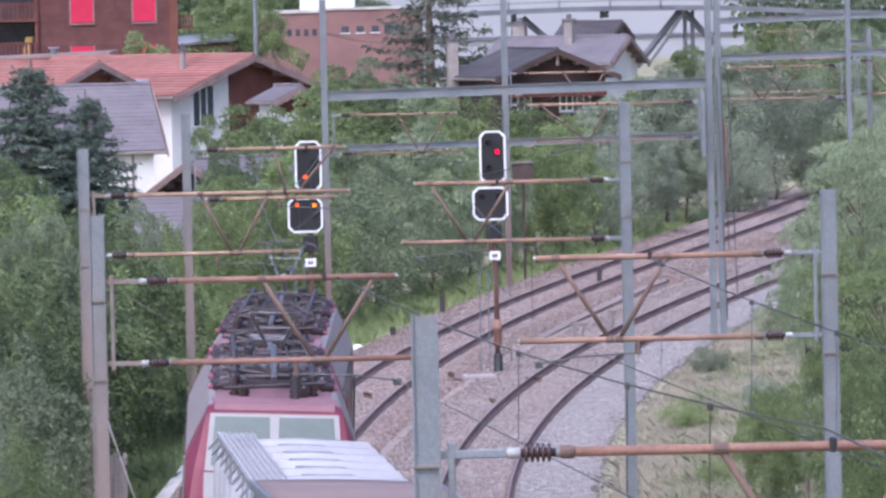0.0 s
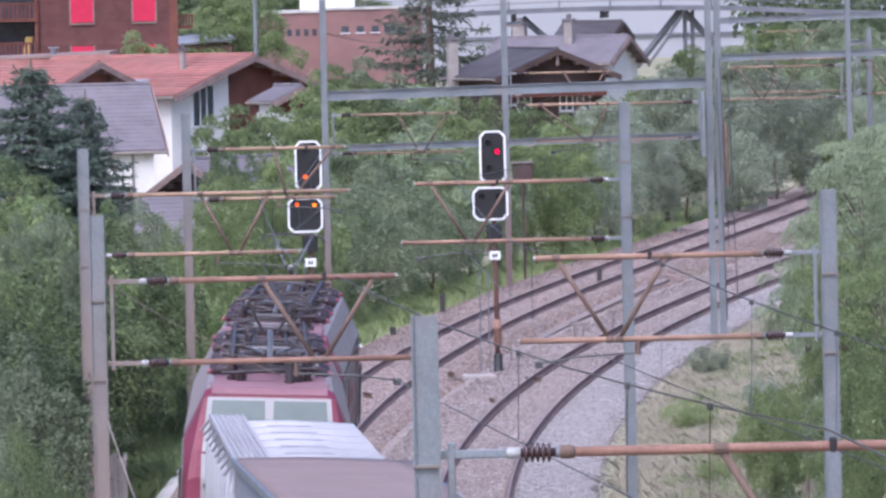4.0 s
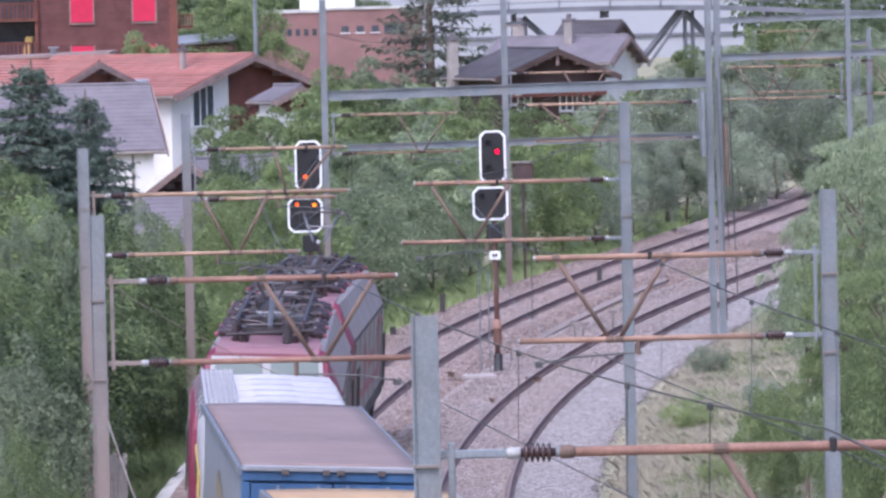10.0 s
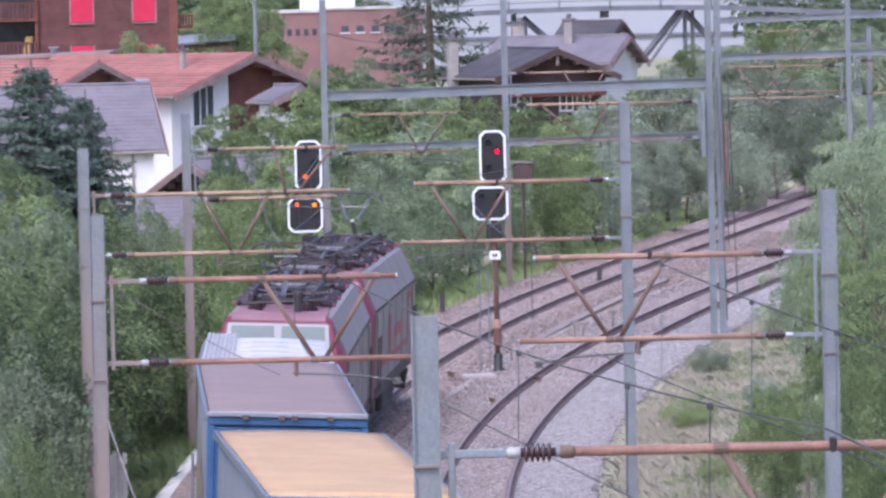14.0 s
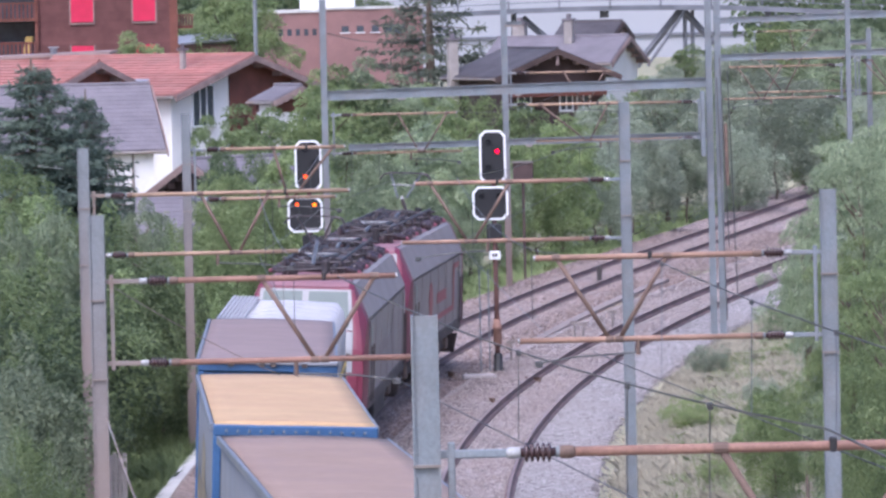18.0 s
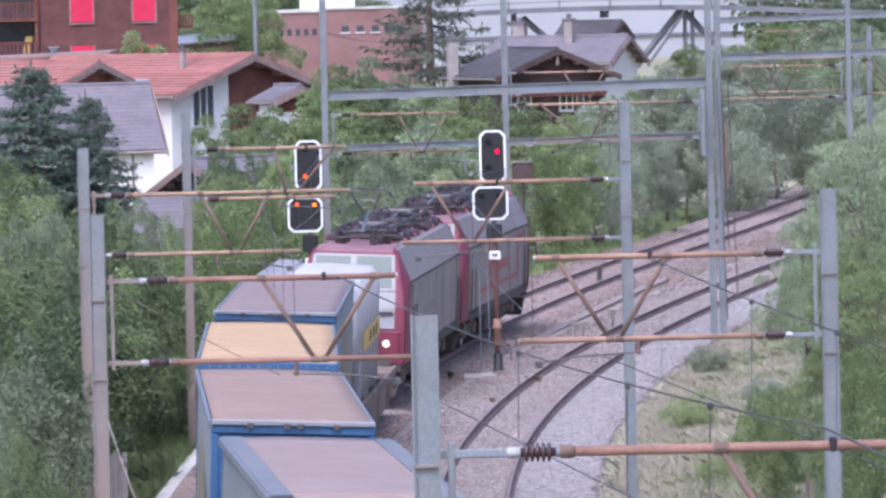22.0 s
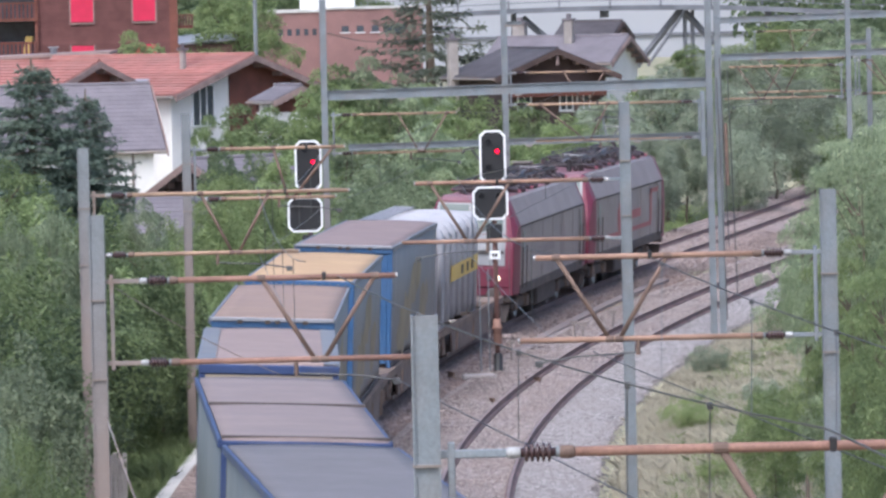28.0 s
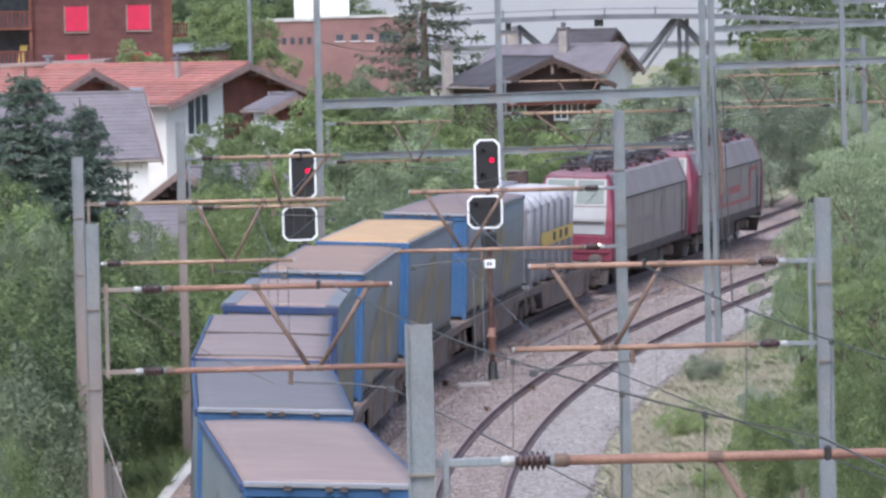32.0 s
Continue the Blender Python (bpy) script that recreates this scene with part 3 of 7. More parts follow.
def pantograph(parent, y, way, raised):
    """A half-scissor current collector on its base frame; way: the side to which its knee points."""
    pan = part("pantograph", Shape().box(-0.55, 0.55, y - 0.6, y - 0.52, 4.22, 4.3).box(-0.55, 0.55, y + 0.52, y + 0.6, 4.22, 4.3)
               .box(-0.55, -0.47, y - 0.6, y + 0.6, 4.22, 4.3).box(0.47, 0.55, y - 0.6, y + 0.6, 4.22, 4.3), M["roofgear"], parent, "grey steel current collector, %s" % ("raised to the wire" if raised else "folded down"))
    top = 5.46 if raised else 4.5
    knee = (y + way * (1.15 if raised else 1.7), 4.78 if raised else 4.42)
    heady = y + way * (0.1 if raised else 0.0)
    part("lower_arm", Shape().tube((0, y - way * 0.4, 4.3), (0, knee[0], knee[1]), 0.05), M["panto"], pan)
    part("upper_arm", Shape().tube((-0.12, knee[0], knee[1]), (-0.42, heady, top - 0.06), 0.028).tube((0.12, knee[0], knee[1]), (0.42, heady, top - 0.06), 0.028)
         .tube((-0.34, (knee[0] + heady) / 2, (knee[1] + top) / 2), (0.34, (knee[0] + heady) / 2, (knee[1] + top) / 2), 0.02), M["panto"], pan)
    for dy in (-0.18, 0.18):
        sh = Shape().box(-0.42, 0.42, heady + dy - 0.03, heady + dy + 0.03, top - 0.03, top)
        for sx in (-1, 1):
            sh.tube((sx * 0.42, heady + dy, top - 0.015), (sx * 0.62, heady + dy, top - 0.06), 0.02).tube((sx * 0.62, heady + dy, top - 0.06), (sx * 0.72, heady + dy, top - 0.2), 0.018)
        part("collector_strip", sh, M["roofgear"], pan, "dark carbon strip with bent horns")
    part("head_frame", Shape().tube((-0.42, heady - 0.18, top - 0.04), (-0.42, heady + 0.18, top - 0.04), 0.018).tube((0.42, heady - 0.18, top - 0.04), (0.42, heady + 0.18, top - 0.04), 0.018), M["panto"], pan)
    for sx in (-0.5, 0.5):
        for dy in (-0.55, 0.55):
            part("base_insulator", Shape().lathe((sx, y + dy, 3.98), (sx, y + dy, 4.22), [(0, 0.06), (0.15, 0.11), (0.3, 0.07), (0.45, 0.11), (0.6, 0.07), (0.75, 0.11), (1, 0.06)], 8), M["roofins"], pan, "brown ribbed insulator", True)
    for sx in (-1, 1):
        part("side_insulator", Shape().lathe((sx * 0.62, y + 0.35, 4.2), (sx * 1.0, y + 0.5, 4.12), [(0, 0.06), (0.2, 0.1), (0.4, 0.07), (0.6, 0.1), (0.8, 0.07), (1, 0.08)], 8), M["roofins"], pan, "brown ribbed insulator", True)
        part("end_cap", Shape().lathe((sx * 1.0, y + 0.5, 4.12), (sx * 1.1, y + 0.54, 4.1), [(0, 0.07), (1, 0.03)], 8), M["pink_cap"], pan, "pale red cap")


def wheelset(parent, y, r=0.6):
    """Two wheels on their axle; spins about its own x."""
    sh = Shape()
    for sx in (-1, 1):
        sh.lathe((sx * 0.68, 0, 0), (sx * 0.82, 0, 0), [(0, r + 0.03), (0.2, r + 0.03), (0.25, r), (0.9, r - 0.01), (0.92, r * 0.85), (0.7, r * 0.8), (0.7, r * 0.3), (1.0, r * 0.25)], 18)
    sh.tube((-0.7, 0, 0), (0.7, 0, 0), 0.09)
    ws = part("wheelset", sh, M["tread"], parent, "worn steel wheels on an axle", True)
    ws.location = (0, y, r)
    SPINS.append((ws, r, y))
    return ws


def bogie(parent, y, base=2.6, r=0.6):
    b = part("bogie", Shape().box(-1.12, -0.95, y - base * 0.72, y + base * 0.72, r * 0.75, r * 1.35, 0.04).box(0.95, 1.12, y - base * 0.72, y + base * 0.72, r * 0.75, r * 1.35, 0.04)
             .box(-1.0, 1.0, y - 0.25, y + 0.25, r * 0.8, r * 1.3, 0.04), M["under"], parent, "dark dusty bogie frame")
    for dy in (-base / 2, base / 2):
        wheelset(b, y + dy, r)
        for sx in (-1, 1):
            part("axle_box", Shape().box(sx * 1.1 - 0.12, sx * 1.1 + 0.12, y + dy - 0.2, y + dy + 0.2, r - 0.18, r + 0.2, 0.05), M["wagon"], b)
            part("spring", Shape().lathe((sx * 1.05, y + dy * 0.62, r), (sx * 1.05, y + dy * 0.62, r + 0.42), [(0, 0.1), (0.2, 0.12), (0.3, 0.09), (0.45, 0.12), (0.55, 0.09), (0.7, 0.12), (0.8, 0.09), (1, 0.11)], 8), M["wagon"], b)
    return b


def locomotive(offset, raised, label, striped):
    lo = thing("locomotive", label, "locomotive", group="locomotives of the freight train")
    part("body", Shape().prism(outline(1.45, 4.0), -7.95, 7.95), M["loco_grey"], lo, "dusty grey-brown body side")
    for sx in (-1, 1):
        part("roof_shoulder", Shape().slab([(sx * 1.465, -7.9, 3.17), (sx * 1.465, 7.9, 3.17), (sx * 1.1, 7.9, 3.95), (sx * 1.1, -7.9, 3.95)][:: sx], 0.008), M["loco_roof"], lo, "grey sloped roof shoulder")
        part("roof_seam", Shape().box(sx * 1.45 - 0.03, sx * 1.45 + 0.03, -7.9, 7.9, 3.1, 3.145), M["under"], lo, "dark seam below the roof")
        part("sill", Shape().box(sx * 1.44 - 0.04, sx * 1.44 + 0.04, -7.9, 7.9, 1.0, 1.3, 0.02), M["under"], lo, "dark lower sill")
        for yy in (-5.2, -2.6, 0.0, 2.6, 5.2):
            part("panel_joint", Shape().box(sx * 1.47 - 0.006, sx * 1.47 + 0.006, yy - 0.012, yy + 0.012, 1.3, 3.1), M["loco_roof"], lo, "panel joint")
        for e in (-1, 1):
            d = part("cab_door", Shape().box(sx * 1.475 - 0.02, sx * 1.475 + 0.02, e * 7.25 - 0.36, e * 7.25 + 0.36, 1.32, 3.05, 0.015), M["loco_grey"], lo, "grey cab door")
            part("door_window", Shape().box(sx * 1.495 - 0.008, sx * 1.495 + 0.008, e * 7.25 - 0.24, e * 7.25 + 0.24, 2.25, 2.95), M["glass"], d, "dark door window")
            for hy in (-0.45, 0.45):
                part("handrail", Shape().tube((sx * 1.53, e * 7.25 + hy, 1.2), (sx * 1.53, e * 7.25 + hy, 2.5), 0.02), M["under"], d, "thin grab rail")
    if striped:
        for sx in (-1, 1):
            part("painted_line", Shape().box(sx * 1.478 - 0.004, sx * 1.478 + 0.004, 4.9, 5.35, 1.75, 2.95).box(sx * 1.478 - 0.004, sx * 1.478 + 0.004, 4.9, 7.3, 2.8, 2.95).box(sx * 1.478 - 0.004, sx * 1.478 + 0.004, -5.5, 5.3, 1.65, 1.8), M["loco_line"], lo, "red painted outline")
            part("painted_mark", Shape().tube((sx * 1.478, -2.4, 2.25), (sx * 1.484, -2.4, 2.25), 0.55, n=20).box(sx * 1.478 - 0.004, sx * 1.478 + 0.004, -0.4, 2.6, 2.1, 2.4), M["loco_line"], lo, "faded red marking")
    else:
        for sx in (-1, 1):
            part("painted_mark", Shape().tube((sx * 1.478, 2.4, 2.2), (sx * 1.482, 2.4, 2.2), 0.6, n=20).box(sx * 1.478 - 0.003, sx * 1.478 + 0.003, -3.6, 0.4, 2.05, 2.3), M["loco_roof"], lo, "faded grey marking")
    for e in (-1, 1):
        rows = [[(x, e * y, z) for x, z in outline(w, top, sh)] for y, w, top, sh in
                ((7.95, 1.46, 4.0, 3.15), (8.22, 1.46, 3.99, 3.15), (8.48, 1.45, 3.88, 3.1), (8.95, 1.43, 2.95, 2.6), (9.12, 1.41, 2.5, 2.3), (9.2, 1.39, 1.9, 1.75))]
        cab = part("cab", Shape().sweep(rows), M["loco_red"], lo, "red cab end")
        part("cab_roof", Shape().slab([(-1.04, e * 7.2, 4.03), (1.04, e * 7.2, 4.03), (1.0, e * 8.22, 4.01), (-1.0, e * 8.22, 4.01)][::e], 0.025), M["loco_red_roof"], cab, "faded red cab roof")
        part("cab_brow", Shape().slab([(-1.0, e * 8.24, 4.005), (1.0, e * 8.24, 4.005), (0.99, e * 8.475, 3.905), (-0.99, e * 8.475, 3.905)][::e], 0.02), M["loco_red_roof"], cab, "faded red brow over the windscreen")
        part("screen_frame", Shape().slab([(-1.06, e * 8.516, 3.85), (1.06, e * 8.516, 3.85), (1.14, e * 8.978, 2.93), (-1.14, e * 8.978, 2.93)][::e], 0.02), M["loco_white"], cab, "white windscreen surround")
        for sx in (-1, 1):
            part("windscreen", Shape().slab([(sx * 0.53 - 0.45, e * 8.56, 3.8), (sx * 0.53 + 0.45, e * 8.56, 3.8), (sx * 0.55 + 0.49, e * 8.955, 3.02), (sx * 0.55 - 0.49, e * 8.955, 3.02)][::e], 0.012), M["glass"], cab, "pale reflecting windscreen")
            part("wiper", Shape().tube((sx * 0.4, e * 8.985, 2.99), (sx * 0.75, e * 8.8, 3.38), 0.014), M["under"], cab)
        part("front_panel", Shape().sweep([[(-1.15, e * y, z), (1.15, e * y, z), (1.15, e * (y - 0.05), z), (-1.15, e * (y - 0.05), z)] for y, z in ((8.99, 2.9), (9.145, 2.49), (9.225, 1.96))]), M["loco_white"], cab, "white front panel")
        part("front_step", Shape().box(-1.1, 1.1, e * 9.2 - 0.04, e * 9.2 + 0.05, 2.34, 2.4), M["under"], cab, "dark rail across the white panel")
        part("front_grille", Shape().box(-0.95, -0.5, e * 9.12 - 0.05, e * 9.12 + 0.06, 2.52, 2.74), M["loco_roof"], cab, "grey grille")
        part("front_band", Shape().box(-1.3, 1.3, e * 9.2 - 0.05, e * 9.2 + 0.06, 1.28, 1.9, 0.03), M["loco_red"], cab, "red band with the lights")
        for sx in (-1, 1):
            on = e < 0 and sx > 0
            part("headlight", Shape().lathe((sx * 0.95, e * 9.22, 1.57), (sx * 0.95, e * 9.3, 1.57), [(0, 0.085), (0.6, 0.085), (1, 0.06)], 14), M["lamp" if on else "lamp_off"], cab, "lit white headlight" if on else "unlit headlight", True)
            part("tail_light", Shape().lathe((sx * 0.68, e * 9.22, 1.57), (sx * 0.68, e * 9.29, 1.57), [(0, 0.1), (0.6, 0.1), (1, 0.07)], 14), M["roofins"], cab, "unlit red tail light", True)
            part("buffer", Shape().lathe((sx * 0.875, e * 9.1, 1.06), (sx * 0.875, e * 9.62, 1.06), [(0, 0.12), (0.75, 0.12), (0.76, 0.24), (0.95, 0.24), (1, 0.2)], 14), M["under"], cab, "dark round buffer", True)
        part("buffer_beam", Shape().box(-1.35, 1.35, e * 9.05 - 0.1, e * 9.05 + 0.1, 0.82, 1.28, 0.03), M["under"], lo, "dark buffer beam")
        part("snow_plough", Shape().slab([(-1.3, e * 9.0, 0.75), (1.3, e * 9.0, 0.75), (1.2, e * 9.15, 0.2), (-1.2, e * 9.15, 0.2)][::e], 0.03), M["under"], lo, "dark plough plate")
        part("coupling", Shape().tube((0, e * 9.1, 1.02), (0, e * 9.5, 0.95), 0.07).box(-0.09, 0.09, e * 9.45 - 0.05, e * 9.45 + 0.05, 0.55, 0.95), M["under"], lo)
        bogie(lo, e * 5.2)
    part("transformer_tank", Shape().box(-1.3, 1.3, -2.3, 2.3, 0.35, 1.05, 0.06), M["under"], lo, "dark tank between the bogies")
    part("roof_deck", Shape().box(-0.98, 0.98, -7.1, 7.1, 3.99, 4.02), M["loco_red_roof"], lo, "faded red roof deck")
    # roof gear: busbars on insulators, boxes, coils and cross pipes
    rnd = random.Random(5)
    for sx in (-1, 1):
        part("busbar", Shape().tube((sx * 0.66, -6.4, 4.42), (sx * 0.66, 6.4, 4.42), 0.03).tube((sx * 0.3, -4, 4.36), (sx * 0.3, 4.5, 4.36), 0.025), M["roofgear"], lo, "dark roof conductor")
        for k in range(9):
            yy = -6.2 + k * 1.55 + rnd.uniform(-0.15, 0.15)
            part("roof_insulator", Shape().lathe((sx * 0.66, yy, 4.0), (sx * 0.66, yy, 4.4), [(0, 0.05), (0.12, 0.11), (0.24, 0.06), (0.36, 0.11), (0.48, 0.06), (0.6, 0.11), (0.72, 0.06), (0.84, 0.1), (1, 0.05)], 8), M["roofins"], lo, "brown ribbed insulator", True)
            if k % 2:
                part("side_insulator", Shape().lathe((sx * 0.78, yy + 0.5, 4.18), (sx * 1.04, yy + 0.62, 4.08), [(0, 0.07), (0.25, 0.12), (0.5, 0.08), (0.75, 0.12), (1, 0.08)], 8), M["roofins"], lo, "brown ribbed insulator", True)
    for k in range(12):
        yy = -6.6 + k * 1.2 + rnd.uniform(-0.2, 0.2)
        part("cross_pipe", Shape().tube((-0.85, yy, 4.16 + 0.1 * (k % 3)), (0.85, yy + rnd.uniform(-0.3, 0.3), 4.16 + 0.1 * ((k + 1) % 3)), 0.035), M["roofgear"], lo, "dark cross pipe")
    for x, y, w, d, h in ((0.0, 0.4, 0.9, 1.2, 0.3), (-0.45, 2.6, 0.5, 0.9, 0.35), (0.4, -2.2, 0.55, 1.1, 0.32), (0.5, 2.4, 0.4, 0.5, 0.28), (-0.5, -1.6, 0.45, 0.6, 0.26), (0.0, -3.6, 0.7, 0.4, 0.24), (-0.1, 4.0, 0.6, 0.4, 0.24)):
        part("roof_box", Shape().box(x - w / 2, x + w / 2, y - d / 2, y + d / 2, 4.02, 4.02 + h, 0.04), M["roofgear"], lo, "dark roof equipment box")
    for x, y in ((0.35, -6.9), (0.42, -0.9), (-0.38, 1.4), (0.3, 3.4), (0.36, 6.0)):
        prof = [(i / 12, 0.11 if i % 2 else 0.07) for i in range(13)]
        part("coil", Shape().lathe((x, y, 4.02), (x, y, 4.46), prof, 10), M["roofgear"], lo, "dark coiled resistor", True)
    pantograph(lo, -5.9, 1, raised < 0)
    pantograph(lo, 5.9, -1, raised > 0)
    pantograph(lo, -2.9, -1, False)
    pantograph(lo, 2.9, 1, False)
    return ride(lo, offset)


locomotive(-9.2, 1, "grey and red electric locomotive with a striped side", True)
locomotive(-28.25, -1, "grey and red electric locomotive with white windscreen panel", False)


def pocket_wagon(front, rear):
    """One section of a pocket wagon: low side beams between two bogies."""
    mid, half = (front + rear) / 2, (front - rear) / 2
    w = thing("pocket_wagon", "low rust-brown pocket wagon section with dusty side beams", "freight wagon", group="wagons of the freight train")
    for sx in (-1, 1):
        part("side_beam", Shape().prism([(sx * 1.32, 0.95), (sx * 1.38, 0.95), (sx * 1.38, 1.15), (sx * 1.28, 1.15)][::sx], -half, half), M["wagon"], w, "rusty upper beam")
        part("side_panel", Shape().add([(sx * 1.36, -half + 2.9, 1.0), (sx * 1.36, half - 2.9, 1.0), (sx * 1.34, half - 3.5, 0.32), (sx * 1.34, -half + 3.5, 0.32),
                                        (sx * 1.3, -half + 2.9, 1.0), (sx * 1.3, half - 2.9, 1.0), (sx * 1.28, half - 3.5, 0.32), (sx * 1.28, -half + 3.5, 0.32)],
                                       [(0, 1, 2, 3), (7, 6, 5, 4), (0, 4, 5, 1), (1, 5, 6, 2), (2, 6, 7, 3), (3, 7, 4, 0)]), M["wagon_side"], w, "dusty beige-brown pocket side")
        for k in range(3):
            yy = -half + 4.2 + k * (2 * half - 8.4) / 2
            part("rib", Shape().box(sx * 1.37 - 0.02, sx * 1.37 + 0.04, yy - 0.06, yy + 0.06, 0.36, 0.98), M["wagon"], w)
    part("pocket_floor", Shape().box(-1.28, 1.28, -half + 2.6, half - 2.6, 0.28, 0.36), M["wagon"], w)
    for e in (-1, 1):
        part("end_deck", Shape().box(-1.3, 1.3, e * (half - 1.4) - 1.3, e * (half - 1.4) + 1.3, 0.98, 1.12, 0.02), M["wagon"], w, "rusty end deck")
        part("hitch", Shape().box(-0.35, 0.35, e * (half - 1.6) - 0.3, e * (half - 1.6) + 0.3, 1.12, 1.3, 0.04), M["under"], w)
        part("hand_brake", Shape().tube((1.33, e * (half - 0.7), 0.75), (1.38, e * (half - 0.7), 0.75), 0.18, n=14), M["wagon"], w, "brown hand wheel")
    bogie(w, -half + 1.5, 1.8, 0.46)
    if half > 8.2:
        bogie(w, half - 1.5, 1.8, 0.46)
    return ride(w, mid)


def truck_body(front, rear, roof, side="tarp_grey", rear_kind="doors", border=None, top=4.236, seam=False, edge="rail_blue", logo=True, label="", lettered=False):
    """A curtain-sided semi-trailer standing in its wagon."""
    mid, h = (front + rear) / 2, (front - rear) / 2
    t = thing("semi_trailer", label, "semi-trailer", group="semi-trailers on the train")
    w, z0 = 1.25, 1.22
    for sx in (-1, 1):
        rows, n = [], 26
        for i in range(n + 1):
            y = -h + 0.2 + (2 * h - 0.35) * i / n
            b = 0.018 * math.sin(i * 2.1) + 0.012 * math.sin(i * 0.7)
            rows.append([(sx * (w - 0.05), y, z0), (sx * (w - 0.01 + b * 0.4), y, z0 + 0.25), (sx * (w - 0.012 + b), y, z0 + 1.4), (sx * (w - 0.01 + b * 0.3), y, top - 0.14), (sx * (w - 0.05), y, top - 0.12)])
        c = part("side_curtain", Shape().sweep(rows), M[side], t, "grey side curtain with a faded yellow emblem" if logo else "grey side curtain", True)
        part("curtain_rail", Shape().box(sx * w - 0.05, sx * w + 0.015, -h + 0.05, h - 0.05, top - 0.14, top - 0.01, 0.015), M[edge], t, "pale roof-edge rail")
        part("lower_rail", Shape().box(sx * w - 0.06, sx * w + 0.01, -h + 0.05, h - 0.05, z0 - 0.16, z0 + 0.02, 0.01), M["under"], t, "dark lower rail")
        if logo:
            def skin(y, z):
                """A point just off the curtain's cloth."""
                i = (y + h - 0.2) / (2 * h - 0.35) * n
                bulge = 0.018 * math.sin(i * 2.1) + 0.012 * math.sin(i * 0.7)
                f = min(1, max(0, (z - z0 - 0.25) / 1.15)) if z < z0 + 1.4 else min(1, max(0.3, (top - 0.14 - z) / (top - z0 - 1.54)))
                return (sx * (w - 0.002 + bulge * f), y, z)

            for ya, yb, zc, amp, seed in ((-0.78, -0.12, 2.05, 0.62, 1), (-0.3, 0.3, 2.95, 0.5, 2), (0.2, 0.62, 2.2, 0.55, 3)):
                patch = []
                for k in range(17):
                    u = k / 16
                    y, e2 = h * (ya + (yb - ya) * u), amp * math.sin(math.pi * u) ** 0.6 + 0.01
                    mid_z = zc + 0.5 * (u - 0.5) + 0.16 * noise.noise((u * 4, seed, front))
                    patch.append([skin(y, mid_z + e2 * q * (1 + 0.5 * noise.noise((u * 6, q, seed)))) for q in (-1, -0.4, 0.4, 1)])
                part("emblem", Shape().sweep(patch, closed=False), M["tarp_logo"], c, "faded yellow emblem", True)
    rows, nx, ny = [], 8, 18
    for j in range(ny + 1):
        y = -h + 0.12 + (2 * h - 0.2) * j / ny
        sag = 0.02 * (0.5 - 0.5 * math.cos(2 * math.pi * j / 3))
        rows.append([(x, y, top - 0.015 + 0.035 * (1 - (x / w) ** 2) - sag * (1 - (x / w) ** 2)) for x in [(-1 + 2 * i / nx) * (w - 0.03) for i in range(nx + 1)]] + [(w - 0.04, y, top - 0.1), (-w + 0.04, y, top - 0.1)])
    r = part("roof", Shape().sweep(rows), M[roof], t, "faded roof tarpaulin", True)
    if border:
        for sx in (-1, 1):
            part("roof_border", Shape().slab([(sx * (w - 0.28), -h + 0.1, top + 0.012), (sx * (w - 0.28), h - 0.1, top + 0.012), (sx * (w + 0.01), h - 0.1, top + 0.004), (sx * (w + 0.01), -h + 0.1, top + 0.004)][:: -sx], 0.02), M[border], r, "grey roof margin")
    if seam:
        part("roof_seam", Shape().box(-w, w, 0.3, 0.38, top - 0.02, top + 0.035), M["under"], r, "dark seam across the roof")
        part("roof_seam", Shape().box(-w, w, -h + 0.3, -h + 0.37, top - 0.02, top + 0.03), M["under"], r, "dark seam across the roof")
    part("bulkhead", Shape().box(-w + 0.02, w - 0.02, h - 0.12, h, z0, top - 0.03, 0.03), M["tarp_slate"], t, "grey front wall")
    part("chassis", Shape().box(-0.5, 0.5, -h + 0.2, h - 1.0, 0.85, z0, 0.02), M["under"], t, "dark chassis beams")
    part("floor", Shape().box(-w + 0.03, w - 0.03, -h + 0.1, h - 0.1, z0 - 0.12, z0), M["under"], t)
    for k in range(3):
        for sx in (-1, 1):
            wh = part("wheel", Shape().lathe((sx * 0.85, -h + 2.4 + k * 1.31, 0.87), (sx * 1.2, -h + 2.4 + k * 1.31, 0.87), [(0, 0.4), (0.1, 0.49), (0.9, 0.49), (1, 0.42), (0.9, 0.28), (0.8, 0.1)], 16), M["tyre"], t, "dark tyre", True)
    blue = M["navy"] if rear_kind == "open" else M["blue"]
    y = -h
    part("rear_header", Shape().box(-w, w, y - 0.03, y + 0.2, top - 0.2, top - 0.03, 0.02), blue, t, "blue rear header")
    for sx in (-1, 1):
        part("corner_post", Shape().box(sx * (w - 0.06) - 0.06, sx * (w - 0.06) + 0.06, y - 0.02, y + 0.22, z0 - 0.1, top - 0.2, 0.015), blue, t, "blue corner post")
